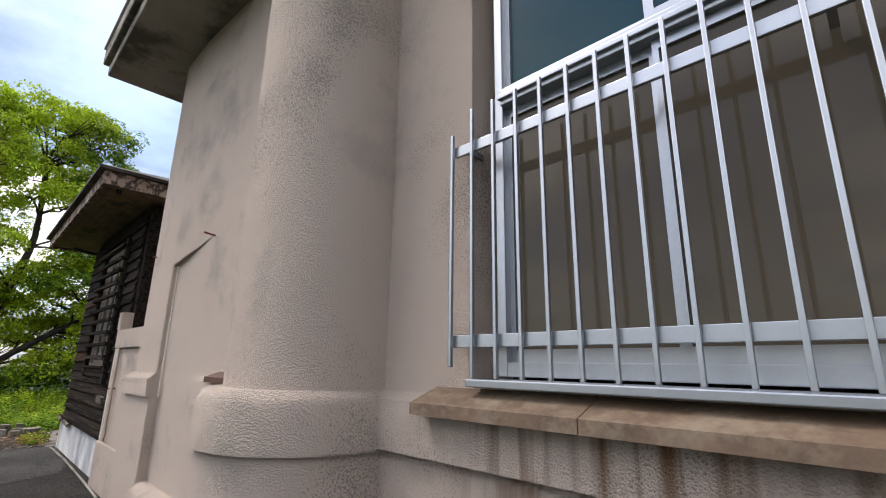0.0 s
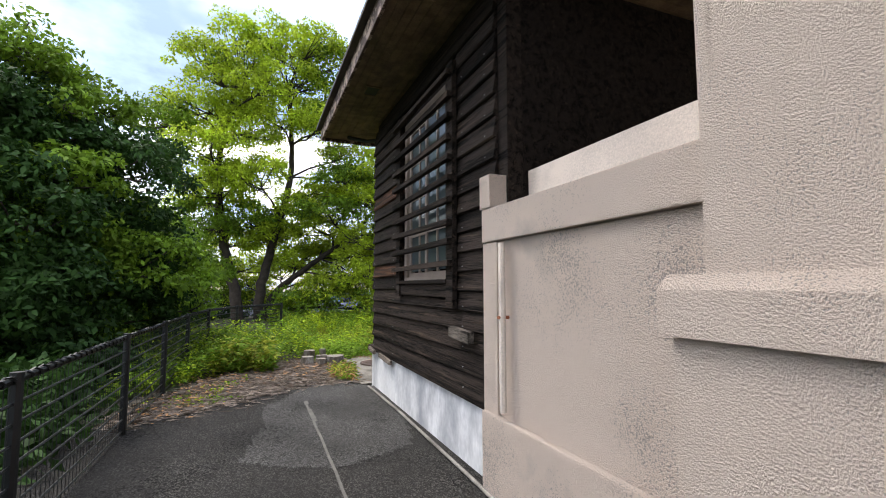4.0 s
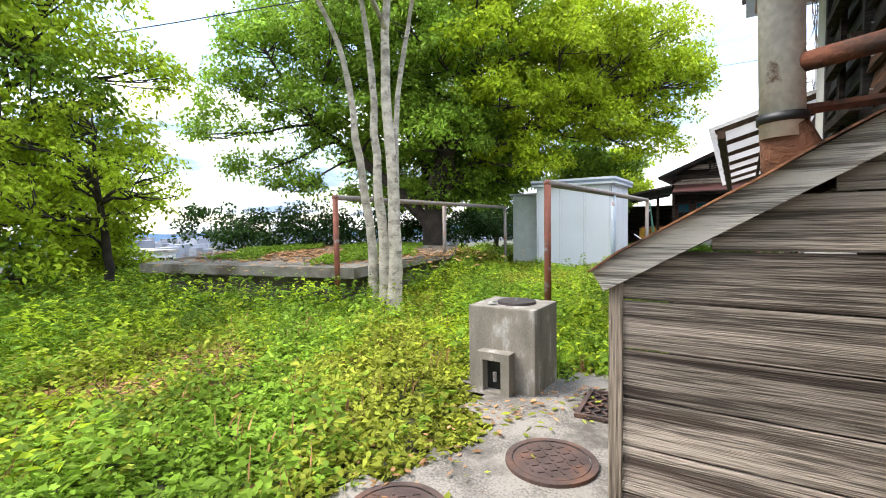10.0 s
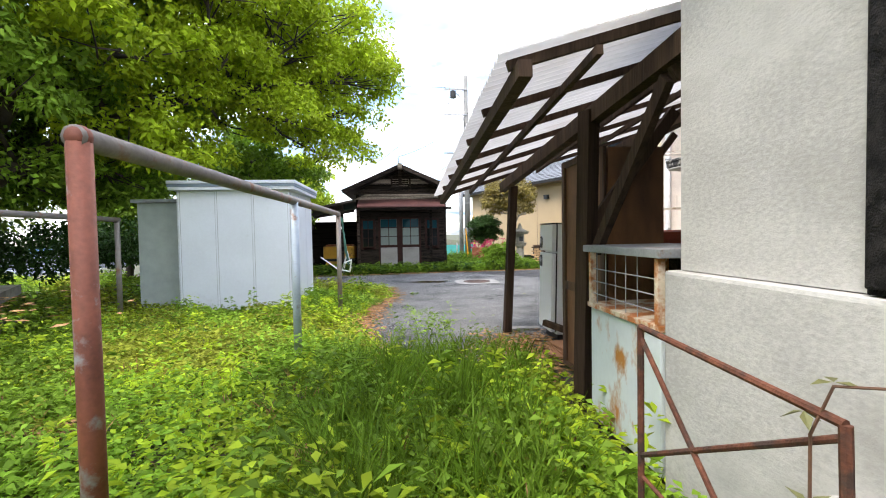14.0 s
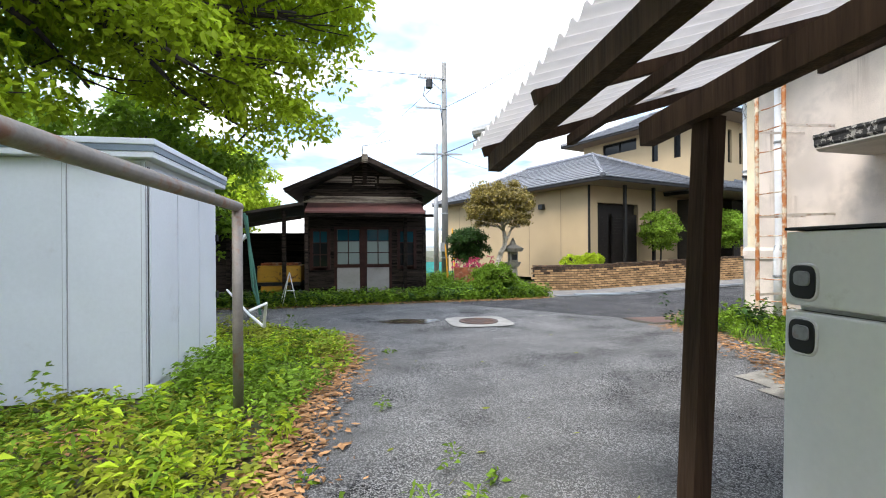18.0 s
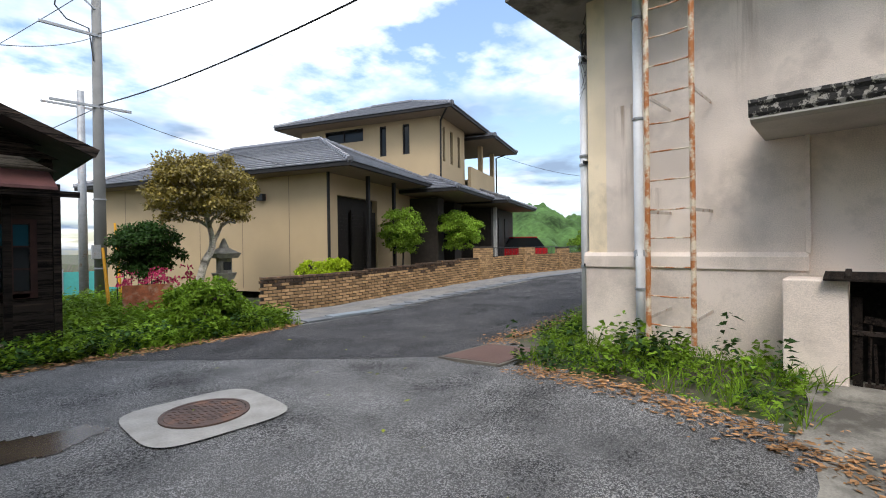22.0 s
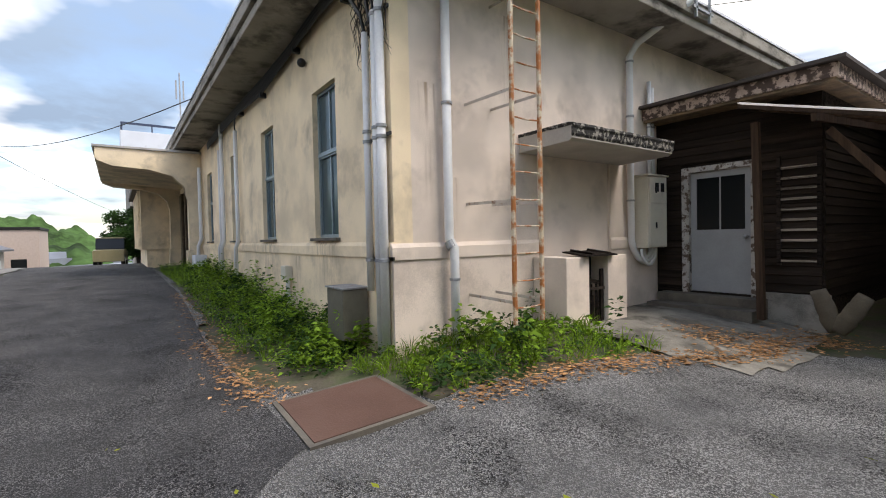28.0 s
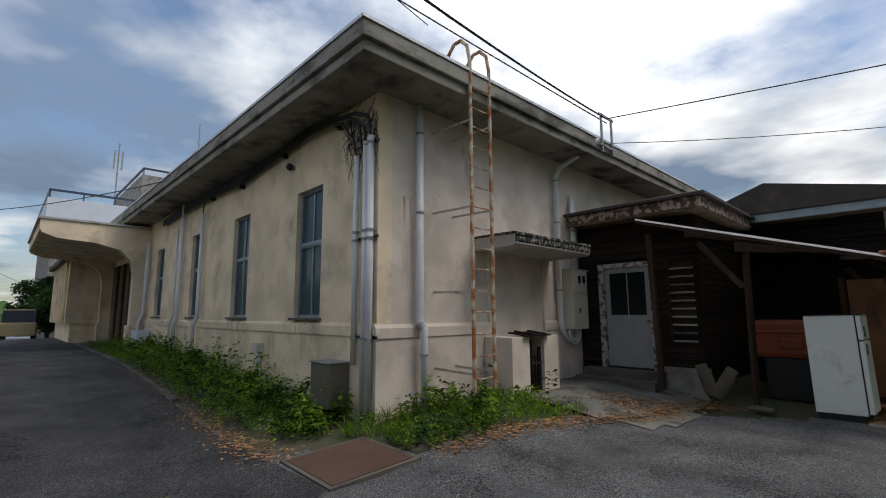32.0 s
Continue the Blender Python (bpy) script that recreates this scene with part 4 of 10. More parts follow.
for i in range(8):
    y = EY0 + 0.09 * i
    box(bm, EX0 + 0.09 * i, y + 0.003, EZ, EX1 - 0.09 * i * 0.5, y + 0.087, EZ + 0.02)
for i in range(9):
    x = EX0 + 0.09 * i
    box(bm, x + 0.003, EY0 + 0.09 * i, EZ - 0.003, x + 0.087, EY1, EZ + 0.017)
for i in range(6):
    x = EX1 - 0.09 * (i + 1)
    box(bm, x + 0.003, EY0 + 0.09 * i, EZ - 0.003, x + 0.087, EY1, EZ + 0.017)
structure("annex_soffit", bm, EAVE_WOOD, "brown boarded underside of the eaves", "ceiling")
bm = bmesh.new()
box(bm, EX0 - 0.02, EY0 - 0.03, EZ - 0.05, EX1 + 0.02, EY0, EZ + 0.12)
box(bm, EX1, EY0, EZ - 0.05, EX1 + 0.03, EY1, EZ + 0.12)
box(bm, EX0 - 0.03, EY0, EZ - 0.05, EX0, EY1, EZ + 0.12)
structure("annex_fascia", bm, FASCIA, "flaking painted fascia boards", "trim")
bm = bmesh.new()
a = [bm.verts.new(p) for p in ((EX0 - 0.1, EY0 - 0.1, EZ + 0.16), (EX1 + 0.1, EY0 - 0.1, EZ + 0.16), (EX1 + 0.1, 4.4, EZ + 0.16), (EX0 - 0.1, 4.4, EZ + 0.16))]
b = [bm.verts.new(p) for p in ((-9.4, 2.6, EZ + 0.95), (-8.6, 2.6, EZ + 0.95), (-8.6, 4.4, EZ + 0.95), (-9.4, 4.4, EZ + 0.95))]
c = [bm.verts.new((v.co.x, v.co.y, EZ + 0.122)) for v in a]
for i in range(4):
    j = (i + 1) % 4
    bm.faces.new((a[i], a[j], b[j], b[i]))
    bm.faces.new((c[i], c[j], a[j], a[i]))
bm.faces.new(b)
bm.faces.new(c[::-1])
structure("annex_roof", bm, ROOF_DARK, "low dark roof of the wooden annex", "roof")
for x in (-7.6, -9.6):
    vt = thing("soffit_vent", (x, 1.15, EZ - 0.004), "small square vent in the boarded eaves", "vent", "soffit vents")
    bm = bmesh.new()
    for q in ((-0.14, -0.09, 0.14, -0.07), (-0.14, 0.07, 0.14, 0.09), (-0.14, -0.07, -0.12, 0.07), (0.12, -0.07, 0.14, 0.07)):
        box(bm, x + q[0], 1.15 + q[1], EZ - 0.02, x + q[2], 1.15 + q[3], EZ - 0.004)
    part("frame", bm, EAVE_WOOD, vt)
    part("mesh", a_box(x - 0.12, 1.08, EZ - 0.008, x + 0.12, 1.22, EZ - 0.004), BLACK_STEEL, vt)
lamp = thing("eave_socket", (-6.95, 1.05, EZ - 0.05), "small black lamp socket under the eaves", "socket")
part("socket", a_tube([(-6.95, 1.05, EZ - 0.003), (-6.95, 1.05, EZ - 0.06)], 0.035, 10, 0.03), BLACK_STEEL, lamp)
hosep = [(-10.4, 1.34, 0.03), (-10.2, 1.35, 0.03), (-9.0, 1.36, 0.03), (-7.4, 1.33, 0.03), (-6.4, 1.30, 0.03), (-5.8, 1.18, 0.03)]
hose = thing("grey_hose", (-8.4, 1.33, 0.02), "grey pipe lying along the foot of the wall", "hose")
part("tube", a_tube(hosep, 0.013, 8), CONCRETE, hose)
curb = thing("corner_pipe", (-10.85, 1.6, 3.3), "dark rain pipe bend under the eaves", "pipe")
part("bend", a_tube([(-11.33, 1.2, EZ - 0.03), (-11.13, 1.45, EZ - 0.12), (-10.85, 1.62, EZ - 0.16), (-10.80, 1.62, EZ - 0.4)], 0.03, 8), BLACK_STEEL, curb)

# ---- white block with the boarded bay ----
WX = -10.70
wall_ww = structure("wall_white_west", wall_bm("x", WX, 0.25, 4.4, 6.87, 1.2, 3.55, [(4.5, 5.88, 1.26, 3.35)]), STUCCO_WHITE, "white rendered wall with hairline cracks", "wall")
structure("wall_white_plinth", a_box(WX - 0.055, 4.4, -0.1, WX + 0.25, 6.93, 1.196, 0.02), STUCCO_WHITE, "thick white rendered plinth", "wall")
part("stub_ledge", a_box(WX - 0.12, 4.42, -0.1, WX - 0.056, 5.97, 0.58, 0.03), STUCCO_WHITE, wall_ww)
part("stub_ledge", a_box(WX - 0.19, 4.42, -0.1, WX - 0.122, 5.6, 0.38, 0.03), STUCCO_WHITE, wall_ww)
# dark wood colour in place of white carries the lean-to's shade
structure("wall_white_north", wall_bm("y", 6.62, 0.25, WX + 0.25, -8.0, -0.1, 3.55), WOOD_DARK, "dark timber wall under the lean-to, shade put into its colour", "wall")
bay = thing("boarded_bay", (WX - 0.02, 5.1, 1.24), "black-stained boarding over the window bay", "boarding")
part("backing", a_box(WX + 0.02, 4.5, 1.26, WX + 0.06, 5.88, 3.35), WOOD_BLACK, bay)
z = 1.27
while z < 3.3:
    me = board_mesh(1.32, 0.16, WOOD_BLACK, 0.05)
    shared("board", me, bay, pose(WX + 0.015, 5.84, z, 0, random.uniform(-0.4, 0.4), -90))
    z += 0.16
for y0, y1 in ((4.46, 4.53), (5.83, 5.91)):
    part("stile", a_box(WX - 0.05, y0, 1.22, WX + 0.02, y1, 3.4, 0.006), WOOD_BLACK, bay)
part("sill", a_box(WX - 0.03, 4.44, 1.2, WX + 0.02, 5.92, 1.235, 0.006), WOOD_BLACK, bay)
for z in (1.9, 2.25, 2.6):
    part("slat", a_beam((WX - 0.10, 5.2, z), (WX - 0.10, 4.3, z - 0.02), 0.05, 0.05), WOOD_STREAK, bay)
part("upright", a_box(WX - 0.08, 4.95, 1.75, WX - 0.05, 5.05, 2.75), WOOD_STREAK, bay)
bm = bmesh.new()
box(bm, -11.2, 4.52, 3.55, -7.0, 7.35, 3.64)
structure("white_block_soffit", bm, EAVE_WOOD, "boarded eaves of the white block", "ceiling")
bm = bmesh.new()
box(bm, -11.28, 4.51, 3.55, -11.2, 7.43, 3.72)
box(bm, -11.2, 7.35, 3.55, -7.0, 7.43, 3.72)
structure("white_block_fascia", bm, material("gutter_grey", (0.25, 0.3, 0.33), 0.5, 0.3, var=0.15), "grey metal gutter edge", "trim")
bm = bmesh.new()
prism(bm, [(-11.32, 3.73), (-7.0, 3.73), (-7.0, 3.8), (-8.6, 4.4), (-11.32, 3.8)], "y", 4.405, 7.5)
structure("white_block_roof", bm, ROOF_DARK, "low dark roof", "roof")

# ---- door annex ----
AN = 10.4
wall_an = structure("wall_annex_north", wall_bm("y", AN - 0.12, 0.12, -8.0, W, 0.2, 3.5, [(-7.16, -6.14, 0.46, 2.52)]), WOOD_DARK, "dark boarded wall round the back door", "wall")
WOOD_LOG = material("wood_brown_boards", (0.022, 0.015, 0.011), 0.8, spec=0.15, var=0.4, scale=14, fine=80, bump=0.35, grain=0, second=(0.05, 0.037, 0.028), second_at=(0.55, 0.75), second_scale=7, per_object=0.3)
boarding(wall_an, "N", AN + 0.003, -8.0, W - 0.02, 0.55, 3.4, step=0.13, holes=[(-7.24, -6.06, 0.4, 2.6)], mats=(WOOD_LOG,), out=0.035)
wall_ax = structure("wall_annex_inner", wall_bm("x", -8.0, 0.12, 6.87, AN - 0.12, 0.2, 3.5), WOOD_DARK, "dark timber wall under the lean-to, shade put into its colour", "wall")
boarding(wall_ax, "W", -8.003, 7.0, AN, 0.5, 3.2, step=0.13, mats=(WOOD_LOG,), out=0.035)
structure("annex_north_plinth", a_box(-8.05, AN - 0.2, -0.1, -7.3, AN + 0.05, 0.54, 0.02), CONCRETE, "worn concrete plinth block", "wall")
for i, (z0, z1, out) in enumerate(((0.1, 0.30, 0.62), (0.30, 0.44, 0.30))):
    structure("step", a_box(-7.35, AN + 0.0, z0, -5.75, AN + out, z1, 0.012), CONCRETE_DARK, "worn concrete door step", "step")
door = tagged(new("door_1"), "grey steel back door with a frosted upper pane", "door", kind="structure")
door.matrix_basis = Matrix.Translation((-6.65, AN, 0.46))
DOOR_GREY = material("door_grey", (0.30, 0.305, 0.31), 0.55, var=0.08, scale=4, fine=40, bump=0.02, second=(0.2, 0.2, 0.2), second_at=(0.6, 0.8))
FRAME_W = material("frame_flaking", (0.42, 0.39, 0.36), 0.8, var=0.2, scale=6, fine=50, bump=0.2, second=(0.1, 0.07, 0.05), second_at=(0.5, 0.56), second_scale=9)
for q in ((-7.24, 0.44, -7.12, 2.56), (-6.18, 0.44, -6.06, 2.56), (-7.12, 2.47, -6.18, 2.56)):
    part("door_frame", a_box(q[0], AN - 0.1, q[1], q[2], AN + 0.035, q[3], 0.004), FRAME_W, door)
leaf = part("leaf", a_box(-7.11, AN - 0.07, 0.47, -6.19, AN - 0.03, 1.42), DOOR_GREY, door)
for q in ((-7.11, 1.42, -7.02, 2.46), (-6.28, 1.42, -6.19, 2.46), (-7.02, 2.36, -6.28, 2.46), (-7.02, 1.42, -6.28, 1.50)):
    part("rail", a_box(q[0], AN - 0.07, q[1], q[2], AN - 0.03, q[3]), DOOR_GREY, door)
part("pane", a_box(-7.02, AN - 0.055, 1.50, -6.28, AN - 0.048, 2.36), GLASS_DARK, door, "dim frosted glass pane")
part("pane_bar", a_box(-6.66, AN - 0.06, 1.50, -6.64, AN - 0.035, 2.36), DOOR_GREY, door)
bm = bmesh.new()
tube(bm, [(-7.05, AN - 0.03, 1.38), (-7.05, AN + 0.03, 1.38)], 0.022, 12)
bmesh.ops.create_uvsphere(bm, u_segments=12, v_segments=8, radius=0.032, matrix=Matrix.Translation((-7.05, AN + 0.045, 1.38)))
part("door_handle", bm, ALU, door, "round steel knob", smooth=True)
# louvred slats beside the door
lou = thing("slatted_shutter", (-7.75, AN + 0.05, 1.0), "slatted timber shutter on the boarded wall", "shutter")
for i in range(10):
    part("slat", a_box(-7.98, AN + 0.042, 1.0 + 0.15 * i, -7.5, AN + 0.07, 1.035 + 0.15 * i), WOOD_GREY, lou)
for x in (-7.98, -7.5):
    part("stile", a_box(x - 0.025, AN + 0.036, 0.95, x + 0.025, AN + 0.08, 2.55), WOOD_DARK, lou)
# annex roof with flaking fascia
bm = bmesh.new()
box(bm, -8.25, 7.44, 3.38, W - 0.02, AN + 0.44, 3.42)
structure("door_annex_soffit", bm, EAVE_WOOD, "dark boarded eaves above the back door", "ceiling")
bm = bmesh.new()
box(bm, -8.28, AN + 0.44, 3.42, W - 0.01, AN + 0.47, 3.60)
box(bm, -8.28, 7.44, 3.42, -8.25, AN + 0.44, 3.60)
structure("door_annex_fascia", bm, FASCIA, "flaking pink-brown fascia above the back door", "trim")
bm = bmesh.new()
a = [bm.verts.new(p) for p in ((-8.38, AN + 0.56, 3.66), (W, AN + 0.56, 3.66), (W, 7.4, 3.66), (-8.38, 7.4, 3.66))]
b = [bm.verts.new(p) for p in ((-7.0, 9.0, 4.15), (W, 9.0, 4.15), (W, 8.4, 4.15), (-7.0, 8.4, 4.15))]
c = [bm.verts.new((v.co.x, v.co.y, 3.61)) for v in a]
for i in range(4):
    j = (i + 1) % 4
    bm.faces.new((a[i], a[j], b[j], b[i]))
    bm.faces.new((c[i], c[j], a[j], a[i]))
bm.faces.new(b)
bm.faces.new(c[::-1])
structure("door_annex_roof", bm, ROOF_DARK, "low felted roof over the back door", "roof")

# ---- fence along the slope ----
fence = thing("mesh_fence", (-9, -1.12, 0), "black steel mesh fence along the slope", "fence")
fpts = [(3.0, -1.15), (0.6, -1.15), (-1.4, -1.15), (-3.4, -1.15), (-5.4, -1.15), (-7.4, -1.13), (-9.4, -1.10), (-11.0, -1.05), (-12.7, -1.0), (-14.4, -0.85), (-15.8, -0.4), (-17.0, 0.6)]
FZ = 0.86
for x, y in fpts:
    part("post", a_tube([(x, y, -0.3), (x, y, FZ + 0.03)], 0.03, 10), BLACK_STEEL, fence)
for (a, b), (c, d) in zip(fpts, fpts[1:]):
    bm = bmesh.new()
    L = math.hypot(c - a, d - b)
    for k in range(9):
        z = 0.04 + 0.1 * k
        tube(bm, [(a, b, z), (c, d, z)], 0.0075, 5)
    n = int(L / 0.06)
    for k in range(1, n):
        f = k / n
        x, y = a + (c - a) * f, b + (d - b) * f
        box(bm, x - 0.0016, y - 0.0016, 0.0, x + 0.0016, y + 0.0016, FZ)
    part("mesh_panel", bm, BLACK_STEEL, fence)
    bm = bmesh.new()
    pts = []
    for k in range(int(L / 0.02) + 1):
        f = k / int(L / 0.02)
        pts.append((a + (c - a) * f + 0.0, b + (d - b) * f + 0.018 * math.sin(k * 1.25), FZ + 0.018 * math.cos(k * 1.25)))
    tube(bm, pts, 0.008, 4)
    tube(bm, [(a, b, FZ), (c, d, FZ)], 0.014, 6)
    part("top_rail", bm, BLACK_STEEL, fence)

# ---- coal shed with the tin roof ----
shed = thing("coal_shed", (-11.2, 3.65, 0), "grey weathered plank shed with a rusty tin roof", "shed")
SX0, SX1, SY0, SY1 = -11.62, -10.76, 2.72, 4.26


def roof_z(x):
    return 1.12 + (x - SX0) * 0.58


# black lining puts the dark of the open shed into its back
part("lining", a_box(SX1 - 0.03, SY0 + 0.03, 0.02, SX1, SY1 - 0.06, roof_z(SX1 - 0.03) - 0.03), WOOD_BLACK, shed, "black back of the shed, its inner shade put into the colour")
for i in range(9):
    z0, z1 = 0.06 + 0.165 * i, 0.06 + 0.165 * (i + 1) - 0.006
    x0 = SX0 if roof_z(SX0) > z0 + 0.08 else SX0 + (z0 + 0.06 - 1.12) / 0.58
    if x0 < SX1 - 0.1:
        bm = bmesh.new()
        if roof_z(x0) >= z1:
            box(bm, x0, SY0, z0, SX1, SY0 + 0.022, z1, bevel=0.003)
        else:
            prism(bm, [(x0, z0), (SX1, z0), (SX1, z1), (min(SX1, SX0 + (z1 - 1.12) / 0.58), z1), (x0, max(z0 + 0.01, roof_z(x0)))], "y", SY0, SY0 + 0.022)
        part("plank", bm, WOOD_GREY, shed)
WOOD_V = material("wood_upright", (0.17, 0.138, 0.105), 0.88, var=0.6, scale=26, fine=200, bump=0.8, stretch=(1, 1, 0.03), second=(0.05, 0.037, 0.027), second_at=(0.5, 0.62), second_scale=20, per_object=0.3, spec=0.18, fine_var=0.9)
WOOD_PALE = material("wood_bleached", (0.40, 0.365, 0.315), 0.9, var=0.55, scale=26, fine=240, bump=0.9, stretch=(0.03, 1, 1), second=(0.13, 0.105, 0.085), second_at=(0.55, 0.66), second_scale=22, spec=0.15, fine_var=0.9, ramp=0.16)
# the west side stands open: the boards of the north end show inside
for i in range(7):
    z0 = 0.05 + 0.165 * i
    zt = min(z0 + 0.158, roof_z(SX0 + 0.05) - 0.03) if i == 6 else z0 + 0.158
    part("plank", a_box(SX0 + 0.03, SY1 - 0.05, z0, SX1 - 0.03, SY1 - 0.028, zt, 0.003), WOOD_GREY, shed)
part("plank", a_prism([(SX0 + 0.05, 1.205), (SX1 - 0.03, 1.205), (SX1 - 0.03, roof_z(SX1) - 0.02), (SX0 + 0.16, 1.21)], "y", SY1 - 0.05, SY1 - 0.028), WOOD_GREY, shed)
for x, y in ((SX0 - 0.03, SY0 - 0.012), (SX0 - 0.01, SY1 - 0.06)):
    post = part("corner_post", a_box(x, y, 0.0, x + 0.045, y + 0.045, 1.12, 0.005), WOOD_V, shed)
for z in (0.42, 0.74):
    part("hinge", a_box(SX0 - 0.022, SY1 - 0.075, z, SX0 + 0.004, SY1 - 0.061, z + 0.075, 0.002), BLACK_STEEL, post, "dark iron hinge")
part("gable_board", a_beam((SX0 - 0.06, SY0 - 0.03, roof_z(SX0 - 0.06) + 0.028), (SX1, SY0 - 0.03, roof_z(SX1) + 0.028), 0.03, 0.085), WOOD_PALE, shed, "bleached cracked bargeboard")
part("gable_board", a_beam((SX0 - 0.06, SY1 + 0.03, roof_z(SX0 - 0.06) + 0.03), (SX1, SY1 + 0.03, roof_z(SX1) + 0.03), 0.03, 0.09), WOOD_GREY, shed)
part("eave_beam", a_beam((SX0 - 0.02, SY0 + 0.06, 1.135), (SX0 - 0.02, SY1 + 0.02, 1.135), 0.035, 0.055), WOOD_GREY, shed, "splintered grey eaves board")
TIN = material("tin_rust", (0.085, 0.033, 0.014), 0.8, 0.0, var=0.6, scale=9, fine=80, bump=0.4, second=(0.33, 0.15, 0.065), second_at=(0.52, 0.64), second_scale=4, stretch=(0.45, 1.6, 1), fine_var=0.9, ramp=0.14)
bm = bmesh.new()
nx, ny = 10, 72
g = []
for i in range(nx + 1):
    row = []
    for j in range(ny + 1):
        x = SX0 - 0.08 + (SX1 - SX0 + 0.08) * i / nx
        y = SY0 - 0.08 + (SY1 - SY0 + 0.16) * j / ny
        rag = 0.035 * noise.noise((y * 9, 0, 3)) + 0.03 * noise.noise((y * 31, 0, 5)) if i == 0 else 0
        row.append(bm.verts.new((x + rag, y, roof_z(x) + 0.085 + 0.008 * noise.noise((x * 5, y * 5, 1)) + (0.03 * noise.noise((y * 6, 2, 0)) - 0.015 if i == 0 else 0))))
    g.append(row)
for i in range(nx):
    for j in range(ny):
        bm.faces.new((g[i][j], g[i + 1][j], g[i + 1][j + 1], g[i][j + 1]))
tin = part("roof_sheet", bm, TIN, shed, "rusty flaking tin sheet")
tin.modifiers.new("thick", "SOLIDIFY").thickness = 0.006
part("hook", a_tube([(-11.50, 4.12, roof_z(-11.50) + 0.08), (-11.50, 4.12, roof_z(-11.50) + 0.115), (-11.48, 4.15, roof_z(-11.48) + 0.12), (-11.46, 4.19, roof_z(-11.46) + 0.10)], 0.006, 6), RUST, shed, "bent rusty hook")
FLAKE = material("flaked_paint", (0.55, 0.53, 0.50), 0.9, var=0.2, scale=9, fine=60)
for k in range(9):
    y = SY0 + 0.15 + 0.14 * k + random.uniform(-0.04, 0.04)
    part("flake", a_box(SX0 - 0.065, y, 1.145, SX0 - 0.045, y + random.uniform(0.015, 0.05), 1.145 + random.uniform(0.006, 0.014), 0.002), FLAKE, shed, "flake of white paint")
part("rafter_end", a_beam((SX0 - 0.1, SY1 + 0.0, roof_z(SX0 - 0.1) + 0.01), (SX0 + 0.5, SY1 + 0.0, roof_z(SX0 + 0.5) + 0.01), 0.05, 0.085), WOOD_GREY, shed, "split grey rafter end")

# ---- stove pipe ----
FLUE = material("flue", (0.62, 0.59, 0.53), 0.85, var=0.3, scale=5, fine=50, bump=0.3, second=(0.22, 0.13, 0.09), second_at=(0.56, 0.62), second_scale=6)
flue = thing("stove_flue", (-11.12, 2.8, 1.4), "tall grey stove pipe with a rusty foot", "chimney")
part("foot", a_tube([(-11.135, 2.86, 1.40), (-11.16, 2.82, 1.50), (-11.185, 2.78, 1.58)], 0.098, 18, 0.058), TIN, flue, "rusty conical foot", True)
part("pipe", a_tube([(-11.185, 2.78, 1.54), (-11.21, 2.74, 2.45), (-11.22, 2.66, 3.3), (-11.24, 2.62, 4.6)], 0.056, 16), FLUE, flue, "", True)
for p, q in (((-11.185, 2.78, 1.58), (-11.186, 2.78, 1.605)), ((-11.178, 2.76, 2.13), (-11.18, 2.757, 2.18)), ((-11.181, 2.756, 2.20), (-11.183, 2.753, 2.25))):
    part("collar", a_tube([p, q], 0.064, 18), BLACK_STEEL, flue, "", True)
part("stay", a_tube([(-11.16, 2.80, 1.615), (-10.62, 2.95, 1.66)], 0.016, 6), RUST_DARK, flue)
vent = thing("vent_pipe", (-10.6, 2.6, 1.77), "rusty vent pipe from the boarded wall into the flue", "pipe")
part("elbow", a_tube([(-11.19, 2.77, 1.735), (-10.95, 2.70, 1.75), (-10.57, 2.60, 1.775)], 0.028, 12), RUST_DARK, vent, "", True)
part("collar", a_tube([(-10.93, 2.694, 1.751), (-10.89, 2.684, 1.753)], 0.034, 12), RUST_DARK, vent, "", True)

# ---- concrete incinerator ----
CB = material("concrete_block", (0.20, 0.18, 0.145), 0.95, var=0.3, scale=4, fine=80, bump=0.35, second=(0.42, 0.40, 0.37), second_at=(0.57, 0.68), second_scale=4, stretch=(1.5, 1.5, 0.7))
inc = thing("incinerator", (-12.82, 4.5, 0), "concrete garden incinerator with an ash opening", "incinerator")
part("body", a_box(-13.1, 4.28, 0, -12.54, 4.76, 0.66, 0.012), CB, inc)
bm = bmesh.new()
for q in ((-12.97, 0.0, -12.92, 0.27), (-12.77, 0.0, -12.70, 0.27), (-12.97, 0.27, -12.70, 0.33), (-12.92, 0.0, -12.77, 0.03)):
    box(bm, q[0], 4.17, q[1], q[2], 4.276, q[3])
part("ash_surround", bm, CB, inc)
part("opening", a_box(-12.92, 4.25, 0.03, -12.77, 4.276, 0.27), BLACK_STEEL, inc, "black plate in the place of the ash opening")
part("latch", a_tube([(-12.84, 4.22, 0.10), (-12.84, 4.215, 0.17)], 0.016, 8), STEEL_GREY, inc)
bm = bmesh.new()
bmesh.ops.create_cone(bm, cap_ends=True, segments=32, radius1=0.155, radius2=0.15, depth=0.02, matrix=Matrix.Translation((-12.79, 4.52, 0.671)))
lid_i = part("lid", bm, material("iron_lid", (0.045, 0.036, 0.033), 0.7, 0.2, var=0.35, scale=9, fine=60, bump=0.2), inc, "round dark iron lid")
part("knob", a_tube([(-12.79, 4.52, 0.68), (-12.79, 4.52, 0.70)], 0.012, 8), STEEL_GREY, lid_i)
part("chip", a_beam((-12.96, 4.38, 0.672), (-12.9, 4.36, 0.685), 0.05, 0.02), STUCCO_WHITE, inc, "broken pale shard on the lid")

